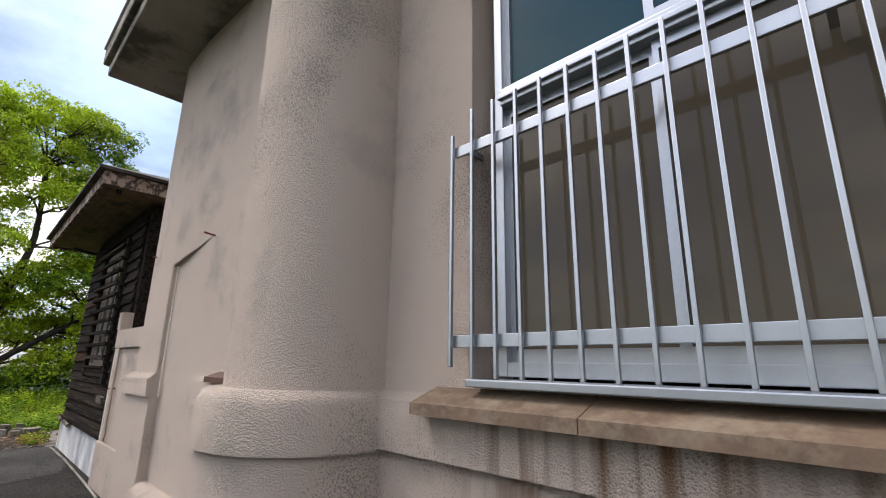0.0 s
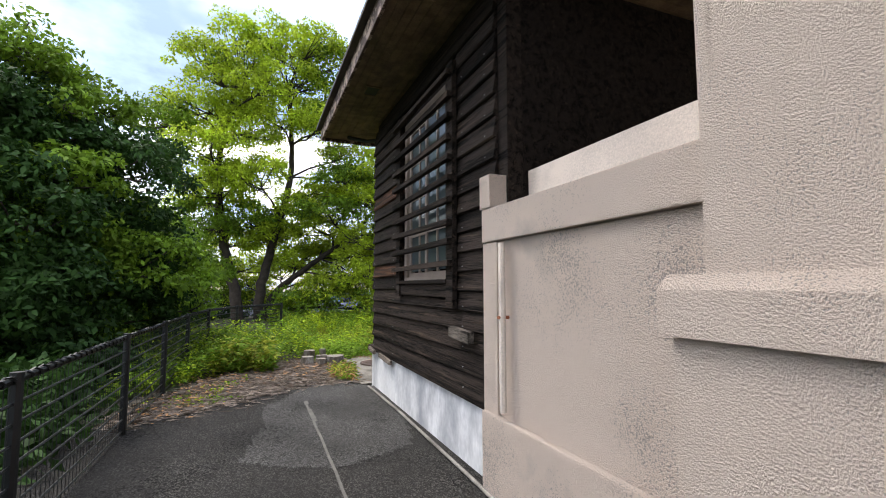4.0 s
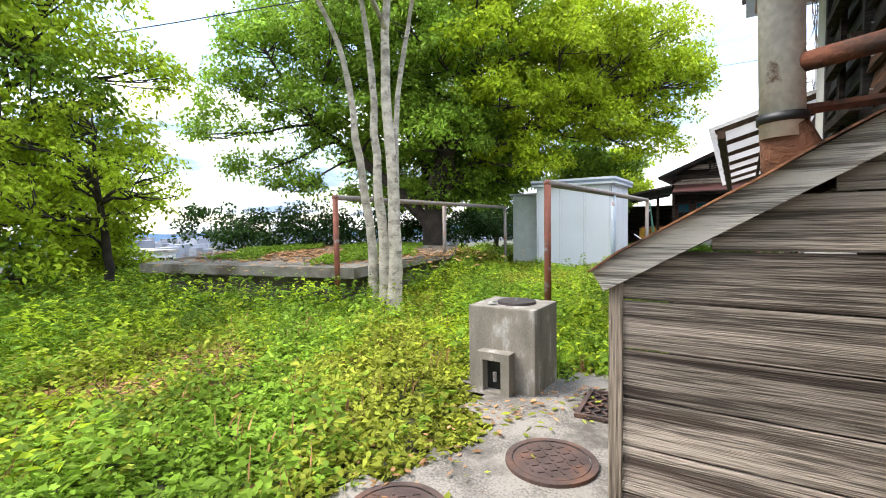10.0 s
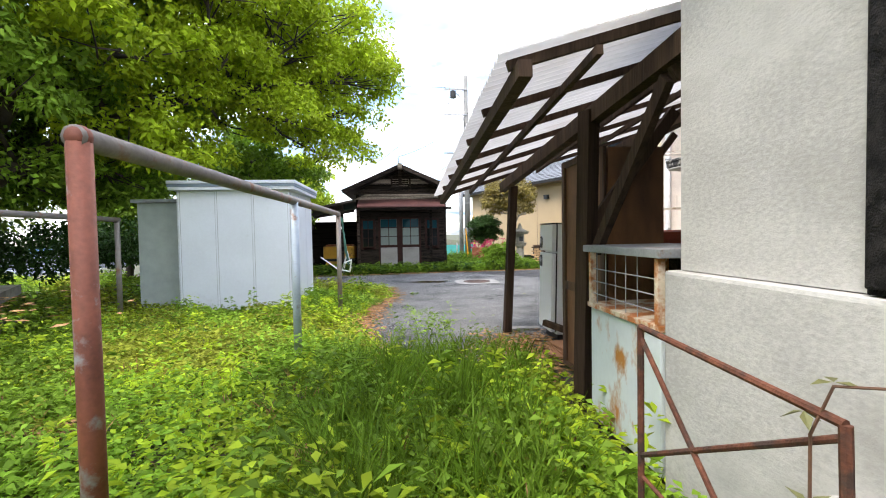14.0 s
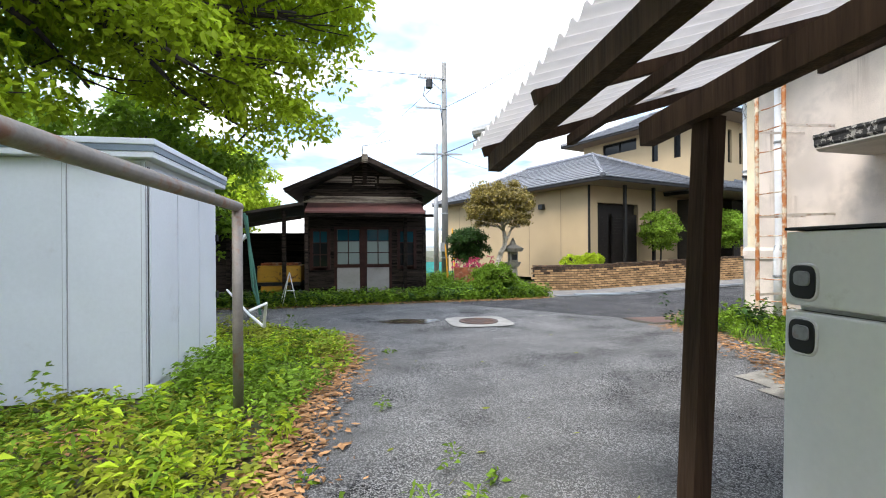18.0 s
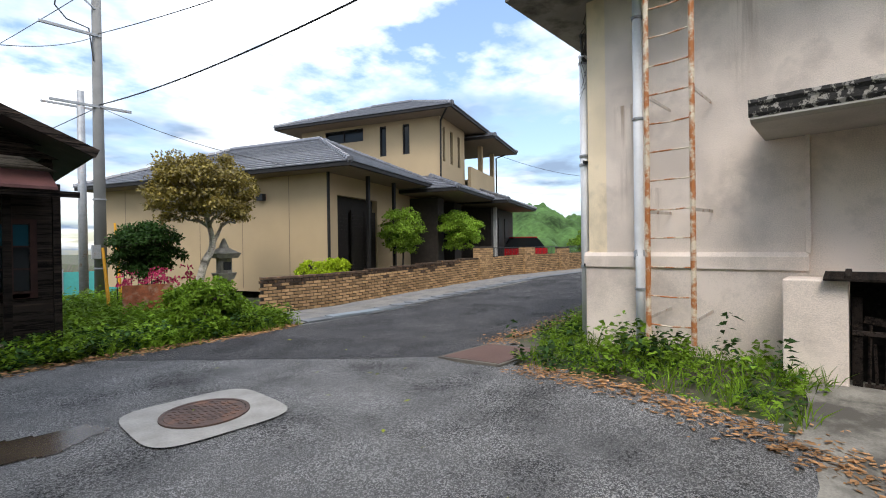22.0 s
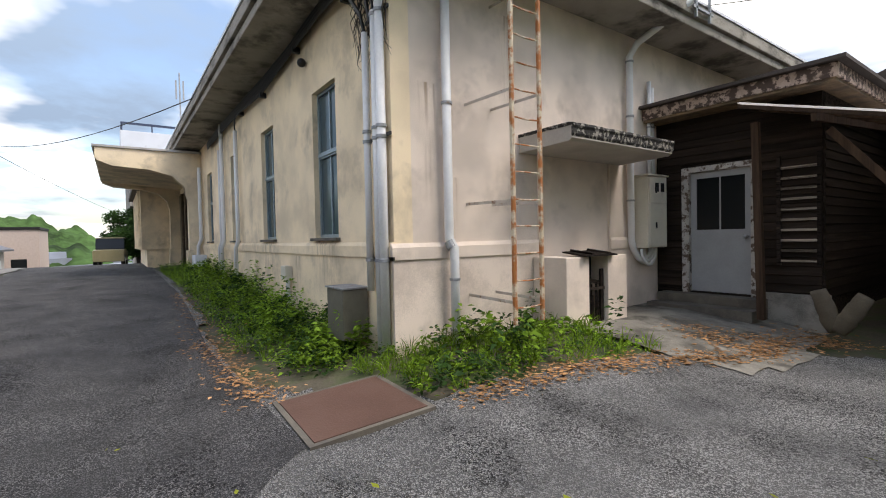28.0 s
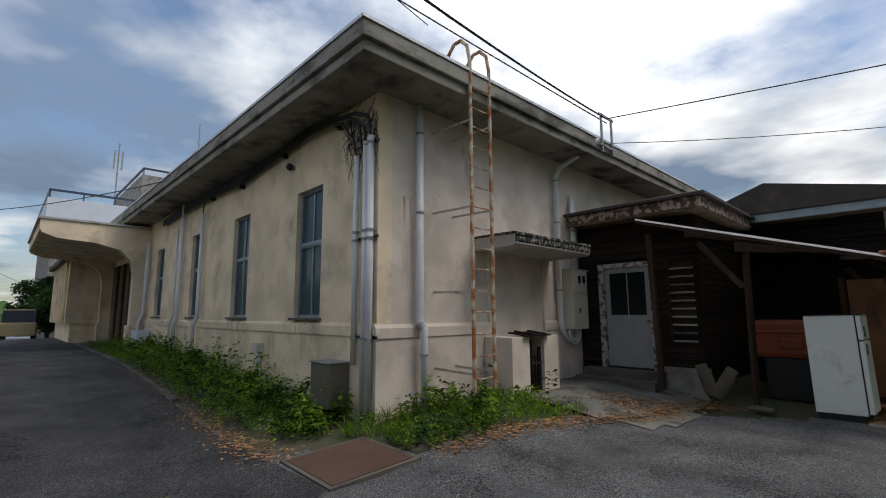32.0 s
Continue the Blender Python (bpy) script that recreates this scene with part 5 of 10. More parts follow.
# ---- manholes ----
IRON = material("cast_iron", (0.085, 0.055, 0.045), 0.75, 0.3, var=0.3, scale=9, fine=60, bump=0.2, second=(0.16, 0.08, 0.05), second_at=(0.5, 0.65), second_scale=5)


def manhole(x, y, r, label, ring=None, z=0.012):
    t = thing("manhole_cover", (x, y, z), label, "manhole", "manhole covers")
    bm = bmesh.new()
    n = 40
    for ra, rb, z0, z1 in ((r, r + 0.035, z, z + 0.02),):
        a = [bm.verts.new((x + ra * math.cos(2 * math.pi * k / n), y + ra * math.sin(2 * math.pi * k / n), z1)) for k in range(n)]
        b = [bm.verts.new((x + rb * math.cos(2 * math.pi * k / n), y + rb * math.sin(2 * math.pi * k / n), z1)) for k in range(n)]
        c = [bm.verts.new((x + rb * math.cos(2 * math.pi * k / n), y + rb * math.sin(2 * math.pi * k / n), z0)) for k in range(n)]
        for k in range(n):
            j = (k + 1) % n
            bm.faces.new((a[k], a[j], b[j], b[k]))
            bm.faces.new((b[k], b[j], c[j], c[k]))
    part("ring", bm, ring or IRON, t)
    bm = bmesh.new()
    bmesh.ops.create_cone(bm, cap_ends=True, segments=n, radius1=r - 0.004, radius2=r - 0.006, depth=0.024, matrix=Matrix.Translation((x, y, z + 0.006)))
    s = 0.05
    m = int(r / s)
    for i in range(-m, m + 1):
        for j in range(-m, m + 1):
            if math.hypot(i * s, j * s) < r - 0.045:
                mm = Matrix.Translation((x + i * s, y + j * s, z + 0.0195)) @ Matrix.Rotation(radians(45 if (i + j) % 2 else -45), 4, "Z")
                box(bm, -0.019, -0.006, -0.002, 0.019, 0.006, 0.003, mm)
    part("lid", bm, IRON, t)
    return t


manhole(-11.72, 2.45, 0.27, "round rusty iron manhole cover with a rust ring on concrete")
manhole(-12.55, 2.66, 0.20, "round brown iron manhole cover on the concrete apron", IRON)
manhole(-12.2, 1.93, 0.27, "round brown iron manhole cover on the concrete apron", IRON)
manhole(-12.12, 3.45, 0.21, "round brown iron manhole cover beside the shed", IRON)
gr = thing("drain_grate", (-11.95, 4.35, 0.012), "square rusty drain grate beside the incinerator", "grate")
bm = bmesh.new()
for k in range(9):
    f = -0.24 + 0.06 * k
    for s in (1, -1):
        L = 0.24 - abs(f) * 0.0
        m = Matrix.Translation((-11.95, 4.36, 0.02)) @ Matrix.Rotation(radians(4), 4, "Z")
        beam_m = m @ Matrix.Rotation(radians(45 * s), 4, "Z")
        half = max(0.02, 0.33 - abs(f) * 1.0)
        box(bm, -half, f * 1.3 - 0.008, 0, half, f * 1.3 + 0.008, 0.012, beam_m)
part("bars", bm, IRON, gr)
bm = bmesh.new()
m = Matrix.Translation((-11.95, 4.36, 0.016)) @ Matrix.Rotation(radians(4), 4, "Z")
for q in ((-0.26, -0.26, 0.26, -0.23), (-0.26, 0.23, 0.26, 0.26), (-0.26, -0.23, -0.23, 0.23), (0.23, -0.23, 0.26, 0.23)):
    box(bm, q[0], q[1], 0, q[2], q[3], 0.022, m)
part("frame", bm, IRON, gr)
part("pit", a_box(-12.19, 4.12, 0.013, -11.71, 4.60, 0.016), BLACK_STEEL, gr, "dark drain pit")

# ---- stumps and sticks ----
STUMP_BARK = material("stump_bark", (0.15, 0.125, 0.10), 0.95, var=0.5, scale=9, fine=60, bump=0.8, second=(0.30, 0.275, 0.24), second_at=(0.52, 0.6), second_scale=8, stretch=(1, 1, 0.4))
CUT = material("cut_wood", (0.25, 0.215, 0.175), 0.9, var=0.25, scale=12, fine=60, bump=0.3, second=(0.2, 0.17, 0.14), second_at=(0.5, 0.7))
for x, y, r, h, lean in ((-13.25, 0.9, 0.10, 0.16, 0.035), (-13.2, 1.14, 0.055, 0.16, -0.01), (-12.6, 1.27, 0.15, 0.12, 0.0), (-12.80, 1.10, 0.06, 0.12, 0.015), (-12.62, 0.82, 0.105, 0.12, -0.015), (-12.50, 1.02, 0.085, 0.10, 0.0), (-12.97, 1.04, 0.05, 0.09, 0.0)):
    st = thing("log_stump", (x, y, 0), "short sawn log stump, bark grey, beside the path", "stump", "sawn log stumps")
    bm = bmesh.new()
    n = 14
    rings = []
    for k in range(4):
        z = -0.03 + (h + 0.03) * k / 3
        rings.append([bm.verts.new((x + lean * k + r * (1 + 0.28 * noise.noise((i * 0.9, x * 5, k * 0.5))) * math.cos(2 * math.pi * i / n), y + r * (1 + 0.28 * noise.noise((i * 0.9, x * 7, k * 0.5))) * math.sin(2 * math.pi * i / n), z)) for i in range(n)])
    for u, v in zip(rings, rings[1:]):
        for i in range(n):
            bm.faces.new((u[i], u[(i + 1) % n], v[(i + 1) % n], v[i]))
    top = [v.co.copy() for v in rings[-1]]
    part("bark", bm, STUMP_BARK, st)
    bm = bmesh.new()
    bm.faces.new([bm.verts.new(c + Vector((0, 0, 0.003))) for c in top])
    part("cut_face", bm, CUT, st, "pale cracked sawn face")

# ---- rusty handrail by the white wall ----
rl = thing("rusty_railing", (-11.1, 6.2, 0), "rusty broken pipe railing beside the white wall", "railing")
for p, q, r in (((-11.16, 6.42, 0.0), (-11.16, 6.42, 1.02), 0.016), ((-11.1, 5.6, 0.0), (-11.1, 5.63, 0.95), 0.017), ((-11.16, 6.42, 1.02), (-11.1, 5.63, 0.95), 0.015),
                ((-11.16, 6.42, 0.98), (-11.1, 5.62, 0.1), 0.012), ((-11.16, 6.42, 0.5), (-11.1, 5.63, 0.92), 0.012), ((-11.16, 6.42, 0.42), (-10.9, 5.3, 0.05), 0.010)):
    part("bar", a_tube([p, q], r * 0.85, 8), RUST_DARK, rl)

VINE = material("vine_stem", (0.12, 0.06, 0.035), 0.85, var=0.3)
VLEAF = material("vine_leaf", (0.16, 0.16, 0.06), 0.6, var=0.3, bump=0, trans=0.25)
vn = thing("rail_vine", (-10.98, 5.55, 0.0), "thin dry vine with a few leaves climbing the railing", "vine")
part("stem", a_tube([(-11.12, 5.75, 0.05), (-11.1, 5.72, 0.5), (-11.12, 5.7, 0.9), (-11.1, 5.66, 1.03), (-11.05, 5.5, 1.07), (-11.05, 5.3, 1.08), (-11.08, 5.12, 1.10), (-11.1, 4.98, 1.14)], 0.005, 5, 0.003), VINE, vn)
part("stem", a_tube([(-11.05, 5.3, 1.08), (-11.02, 5.2, 1.02), (-11.04, 5.1, 1.06), (-11.06, 4.95, 1.17), (-11.1, 4.85, 1.12)], 0.004, 5, 0.002), VINE, vn)
for k, (a, b, c) in enumerate(((-11.12, 5.72, 0.95), (-11.1, 5.66, 1.04), (-11.12, 5.7, 0.72), (-11.05, 5.35, 1.08), (-11.06, 5.15, 1.09), (-11.1, 4.98, 1.13), (-11.12, 5.75, 0.5), (-11.12, 5.74, 0.3), (-11.04, 5.1, 1.05))):
    for s in range(3):
        m = Matrix.Translation((a, b, c)) @ Matrix.Rotation(2.1 * s + k, 4, "Z") @ Matrix.Rotation(0.5 - 0.5 * (k % 3), 4, "Y")
        bm = bmesh.new()
        vs = [bm.verts.new(m @ Vector(p)) for p in ((0, 0, 0), (0.025, 0.014, 0.004), (0.06, 0, -0.004), (0.025, -0.014, 0.004))]
        bm.faces.new(vs)
        part("leaf", bm, VLEAF, vn)
dt = thing("dead_creeper", (-10.6, 7.9, 3.55), "tangle of dry creeper twigs hanging from the eaves", "vine")
random.seed(5)
for k in range(14):
    a = Vector((-10.62 + random.uniform(-0.1, 0.1), 7.0 + random.uniform(0, 0.8), 3.62))
    pts = [a]
    for j in range(4):
        pts.append(pts[-1] + Vector((random.uniform(-0.07, 0.05), random.uniform(-0.12, 0.16), random.uniform(-0.26, -0.06))))
    part("twig", a_tube(pts, 0.005, 4, 0.002), VINE, dt)

# ---- north-west corner: ledges, windows, pipes, ladder ----
def ledge_w(y0, y1):
    bm = bmesh.new()
    prism(bm, [(W, 1.22), (W - 0.05, 1.22), (W - 0.05, 1.36), (W - 0.02, 1.41), (W, 1.41)], "y", y0, y1)
    return part("ledge", bm, STUCCO_GREY, wall_w)


ledge_w(13.5, N + 0.05)
ledge_w(10.5, 11.86)
part("lower_face", a_box(W - 0.03, 10.5, -0.1, W, 11.86, 1.216), STUCCO_GREY, wall_w)
part("lower_face", a_box(W - 0.03, 13.5, -0.1, W, N + 0.03, 1.216), STUCCO_GREY, wall_w)
bm = bmesh.new()
prism(bm, [(N, 1.24), (N + 0.05, 1.24), (N + 0.05, 1.38), (N + 0.02, 1.43), (N, 1.43)], "x", W + 0.002, 24)
part("ledge", bm, STUCCO_CREAM, wall_n)
part("lower_face", a_box(W + 0.002, N, -0.1, 24, N + 0.03, 1.236), STUCCO_CREAM, wall_n)
for y in (13.5, 11.86):
    part("recess_edge", a_box(W - 0.045, y - 0.02, 1.4, W, y + 0.02, 2.62, 0.006), STUCCO_GREY, wall_w)
# blue-grey aluminium windows
SASH_BLUE = material("sash_blue", (0.25, 0.31, 0.34), 0.4, 0.4, var=0.1)
GLASS_BLUE = glass_pane("glass_blue", (0.055, 0.085, 0.095), 0.12)
for i, (a, b) in enumerate(NWIN):
    w = tagged(new("window_%d" % (4 + i)), "tall blue-grey sash window with pale curtains behind", "window", kind="structure")
    w.matrix_basis = Matrix.Translation(((a + b) / 2, N - 0.12, 1.5))
    y = N - 0.14
    for q in ((a, 1.5, a + 0.05, 3.74), (b - 0.05, 1.5, b, 3.74), (a + 0.05, 1.5, b - 0.05, 1.55), (a + 0.05, 3.69, b - 0.05, 3.74), (a + 0.05, 2.72, b - 0.05, 2.82)):
        part("window_frame", a_box(q[0], y, q[1], q[2], y + 0.06, q[3], 0.004), SASH_BLUE, w)
    part("transom_rail", a_box(a + 0.03, y + 0.06, 2.75, b - 0.03, y + 0.08, 2.79), SASH_BLUE, w)
    mid = (a + b) / 2
    for za, zb in ((1.55, 2.72), (2.82, 3.69)):
        part("mullion", a_box(mid - 0.02, y + 0.005, za, mid + 0.02, y + 0.045, zb), SASH_BLUE, w)
        for xa, xb in ((a + 0.05, mid - 0.02), (mid + 0.02, b - 0.05)):
            part("pane", a_box(xa, y + 0.02, za, xb, y + 0.026, zb), GLASS_BLUE, w)
    part("window_sill", a_box(a - 0.06, N - 0.08, 1.455, b + 0.06, N + 0.075, 1.498, 0.008), CONCRETE_DARK, w, "dark stained sill")


def wall_pipe(name, pts, r, label, mat=PVC, clips=(), category="pipe", group="pipes on the wall"):
    t = thing(name, pts[-1], label, category, group)
    part("pipe", a_tube(pts, r, 12), mat, t, "", True)
    for p, q in clips:
        part("clip", a_tube([p, q], r + 0.012, 12), STEEL_GREY, t)
    return t


# on the west face
wall_pipe("downpipe", [(W - 0.1, 15.15, 4.78), (W - 0.1, 15.15, 1.55), (W - 0.1, 15.15, 1.45), (W - 0.16, 15.12, 1.34), (W - 0.16, 15.12, 0.2)], 0.055, "white plastic downpipe with an offset, by the corner",
          clips=[((W - 0.1, 15.15, z), (W - 0.1, 15.15, z + 0.03)) for z in (3.05, 4.3)] + [((W - 0.16, 15.12, z), (W - 0.16, 15.12, z + 0.03)) for z in (0.95, 0.35)] + [((W - 0.1, 15.15, 1.42), (W - 0.14, 15.13, 1.34))])
wall_pipe("roof_drain", [(W - 0.9, 10.9, 5.12), (W - 0.7, 10.95, 5.0), (W - 0.2, 11.3, 4.6), (W - 0.09, 11.36, 4.4), (W - 0.09, 11.36, 1.35), (W - 0.09, 11.3, 1.2), (W - 0.09, 11.15, 1.05), (W - 0.1, 11.0, 0.98)], 0.055, "white roof drain pipe bending off the eaves",
          clips=[((W - 0.09, 11.36, z), (W - 0.09, 11.36, z + 0.03)) for z in (4.3, 3.4, 2.0)])
for dy in (0.0, -0.09):
    wall_pipe("cable_pipe", [(W - 0.07, 10.75 + dy, 4.1 + dy), (W - 0.07, 10.75 + dy, 2.4)], 0.035, "white cable conduit above the meter box", clips=[((W - 0.07, 10.75 + dy, 3.3), (W - 0.07, 10.75 + dy, 3.33))])
met = thing("meter_box", (W - 0.2, 10.9, 1.2), "cream steel electric meter cabinet on the wall", "meter box")
CREAM = material("cream_enamel", (0.62, 0.58, 0.47), 0.5, var=0.08, scale=3, fine=40, bump=0.02, second=(0.3, 0.27, 0.2), second_at=(0.62, 0.8))
part("cabinet", a_box(W - 0.30, 10.62, 1.22, W - 0.05, 11.2, 2.42, 0.008), CREAM, met)
part("lid", a_box(W - 0.33, 10.59, 2.424, W - 0.03, 11.23, 2.45, 0.004), CREAM, met)
for z0, z1 in ((1.24, 1.95), (1.97, 2.4)):
    d = part("door", a_box(W - 0.316, 10.65, z0, W - 0.304, 11.17, z1, 0.004), CREAM, met)
    part("handle", a_box(W - 0.335, 10.98, (z0 + z1) / 2 - 0.05, W - 0.316, 11.0, (z0 + z1) / 2 + 0.05), BLACK_STEEL, d)
for y0 in (10.73, 10.9):
    part("meter_window", a_box(W - 0.32, y0, 2.16, W - 0.317, y0 + 0.11, 2.31), GLASS_DARK, met, "small dark meter window")
for k in range(3):
    r = 0.10 + 0.055 * k
    c = (10.95, 1.2)
    part("conduit", a_tube([(W - 0.12 - 0.02 * k, c[0] + r * math.cos(a), c[1] - r * 1.3 * math.sin(a)) for a in [math.pi * i / 10 for i in range(11)]], 0.03, 10), PVC, met, "looped grey conduit", True)

# concrete hood over the recess
hood = thing("concrete_hood", (W, 12.9, 2.6), "stained concrete hood over the ash box", "hood")
HOOD = material("hood_concrete", (0.42, 0.39, 0.35), 0.95, var=0.15, scale=2, fine=60, bump=0.2)
HOOD_EDGE = material("hood_edge", (0.022, 0.02, 0.018), 0.95, var=0.5, scale=6, fine=50, bump=0.8, second=(0.30, 0.275, 0.24), second_at=(0.52, 0.57), second_scale=16)
bm = bmesh.new()
prism(bm, [(W, 2.60), (W - 0.85, 2.62), (W - 0.90, 2.65), (W - 0.90, 2.80), (W, 2.81)], "y", 11.55, 13.86)
part("slab", bm, HOOD, hood)
bm = bmesh.new()
rows_ = []
for j in range(60):
    y = 11.54 + 2.33 * j / 59
    n = [noise.noise((y * 9, k * 3.1, 2)) for k in range(5)]
    rows_.append([bm.verts.new(p) for p in ((W - 0.902, y, 2.668 + 0.012 * n[0]), (W - 0.918 + 0.005 * n[1], y, 2.70), (W - 0.918 + 0.006 * n[2], y, 2.765), (W - 0.935 + 0.008 * n[3], y, 2.80 + 0.004 * n[4]), (W - 0.93, y, 2.832 + 0.008 * n[4]), (W - 0.86, y, 2.845 + 0.008 * n[1]), (W - 0.002, y, 2.85), (W - 0.002, y, 2.812), (W - 0.902, y, 2.802))])
for u, v in zip(rows_, rows_[1:]):
    for k in range(9):
        bm.faces.new((u[k], u[(k + 1) % 9], v[(k + 1) % 9], v[k]))
bm.faces.new(rows_[0][::-1])
bm.faces.new(rows_[-1])
part("edge", bm, HOOD_EDGE, hood, "blackened mossy upper edge")

# ash box
ash = thing("ash_box", (W - 0.3, 13.0, 0.2), "rendered concrete ash box with an iron door", "ash box")
for nm, q in (("side_wall", (12.32, 0.0, 12.77, 1.165)), ("side_wall", (13.19, 0.0, 13.66, 1.165)), ("threshold", (12.77, 0.0, 13.19, 0.2))):
    part(nm, a_box(W - 0.62, q[0], q[1], W - 0.04, q[2], q[3], 0.012), STUCCO_GREY, ash)
part("back", a_box(W - 0.34, 12.775, 0.202, W - 0.30, 13.185, 1.16), WOOD_BLACK, ash, "black inner wall of the ash box")
dr = part("door", a_box(W - 0.56, 12.79, 0.205, W - 0.53, 12.86, 0.98, 0.006), WOOD_DARK, ash, "charred broken timber door")
part("stile", a_box(W - 0.56, 13.10, 0.205, W - 0.53, 13.17, 1.02, 0.006), WOOD_DARK, dr)
part("rail", a_box(W - 0.575, 12.79, 0.69, W - 0.545, 13.17, 0.73, 0.004), WOOD_DARK, dr)
part("rail", a_box(W - 0.56, 12.87, 0.205, W - 0.53, 13.09, 0.27, 0.004), WOOD_STREAK, dr)
for y, z1, lean_y in ((12.90, 0.66, 0.02), (12.955, 0.80, -0.015), (13.01, 0.62, 0.012), (13.06, 0.78, -0.01)):
    part("slat", a_beam((W - 0.55, y, 0.275), (W - 0.545, y + lean_y, z1), 0.028, 0.014), WOOD_STREAK, dr)
part("slat", a_beam((W - 0.53, 12.87, 0.79), (W - 0.53, 13.09, 0.83), 0.02, 0.06), WOOD_STREAK, dr)
lid = part("lid", a_prism([(W - 0.70, 1.168), (W - 0.30, 1.215), (W - 0.30, 1.235), (W - 0.70, 1.188)], "y", 12.66, 13.36), WOOD_STREAK, ash, "weathered board lid")
for y in (12.80, 13.17):
    part("strip", a_prism([(W - 0.69, 1.19), (W - 0.32, 1.234), (W - 0.32, 1.262), (W - 0.69, 1.216)], "y", y, y + 0.045), WOOD_DARK, lid)

trowel = thing("garden_trowel", (W - 0.16, 11.55, 0.06), "teal plastic garden trowel lying on the concrete", "trowel")
TEAL = material("teal_plastic", (0.01, 0.16, 0.17), 0.4, var=0.1)
part("blade", a_prism([(W - 0.24, 11.50), (W - 0.10, 11.40), (W - 0.07, 11.46), (W - 0.21, 11.56)], "z", 0.055, 0.072), TEAL, trowel)
part("handle", a_tube([(W - 0.225, 11.53, 0.07), (W - 0.34, 11.62, 0.075)], 0.014, 8), TEAL, trowel)

# ladder with hooped top
lad = thing("roof_ladder", (W - 0.85, 14.6, 0.5), "rusty steel ladder hooped over the roof edge", "ladder")
LX, LA, LB = W - 0.84, 14.36, 14.80
for y in (LA, LB):
    pts = [(LX, y, 0.48), (LX, y, 3.0), (LX, y, 5.35), (LX + 0.05, y, 5.62), (LX + 0.18, y, 5.76), (LX + 0.33, y, 5.76), (LX + 0.46, y, 5.62), (LX + 0.5, y, 5.3)]
    bm = bmesh.new()
    for p, q in zip(pts, pts[1:]):
        tube(bm, [p, q], 0.028, 8)
    part("rail", bm, RUST_PAINT, lad)
z = 0.66
while z < 5.2:
    sag = random.uniform(-0.015, 0.01)
    part("rung", a_tube([(LX, LA, z), (LX, (LA + LB) / 2, z + sag), (LX, LB, z)], 0.009, 6), RUST_PAINT, lad)
    z += 0.305
STAY_PAINT = material("stay_paint", (0.50, 0.44, 0.38), 0.8, var=0.15, second=(0.25, 0.13, 0.07), second_at=(0.55, 0.66), second_scale=8)
for z in (0.72, 1.86, 3.10, 4.42):
    for y in (LA, LB):
        part("stay", a_beam((LX + 0.02, y, z), (W + 0.02, y, z + 0.02), 0.008, 0.035), STAY_PAINT, lad)

# on the north face
for x, r, z0, z1, nm in ((-5.17, 0.042, 0.85, 3.9, "cream"), (-5.41, 0.046, 0.1, 4.06, "white"), (-5.53, 0.052, 0.1, 4.12, "white")):
    wall_pipe("cable_riser", [(x, N + 0.09, z1), (x, N + 0.09, z0)], r, "%s plastic cable riser near the corner" % nm,
              clips=[((x, N + 0.09, z), (x, N + 0.09, z + 0.035)) for z in (1.2, 2.6, 2.72, 4.0) if z0 < z < z1])
br = thing("pipe_brackets", (-5.25, N + 0.05, 1.2), "black strap brackets holding the risers", "bracket")
for z in (1.22, 2.62, 4.02):
    part("strap", a_box(-5.66, N + 0.03, z, -5.10, N + 0.05, z + 0.04), BLACK_STEEL, br)
fb = thing("junction_cabinet", (-4.75, N + 0.2, 0.3), "low dark olive steel cabinet in the weeds", "cabinet")
part("body", a_box(-5.0, N + 0.05, 0.25, -4.5, N + 0.38, 0.86, 0.01), material("olive_steel", (0.16, 0.15, 0.12), 0.5, 0.3, var=0.15), fb)
part("lid", a_box(-5.02, N + 0.04, 0.864, -4.48, N + 0.40, 0.885, 0.005), STEEL_GREY, fb)
ob_ = thing("outlet_box", (-1.85, N + 0.1, 0.7), "small beige outlet box with conduits", "box")
part("box", a_box(-1.98, N + 0.035, 0.78, -1.7, N + 0.16, 1.02, 0.008), CREAM, ob_)
for x in (-1.9, -1.8):
    part("conduit", a_tube([(x, N + 0.08, 0.77), (x, N + 0.08, 0.35)], 0.025, 8), PVC, ob_)
sp = thing("wall_lamp", (-2.9, N + 0.05, 4.3), "small dark bulkhead lamp high on the wall", "lamp")
bm = bmesh.new()
bmesh.ops.create_uvsphere(bm, u_segments=12, v_segments=8, radius=0.07, matrix=Matrix.Translation((-2.9, N + 0.08, 4.28)))
part("shade", bm, BLACK_STEEL, sp, "", True)
for x, z1, r in ((2.05, 4.2, 0.05), (3.9, 4.75, 0.055), (4.35, 4.1, 0.03)):
    wall_pipe("downpipe", [(x, N + 0.1, z1), (x, N + 0.1, 1.7), (x, N + 0.1, 1.5), (x + 0.12, N + 0.14, 1.3), (x + 0.12, N + 0.14, 0.35)], r, "pale plastic downpipe on the cream wall")
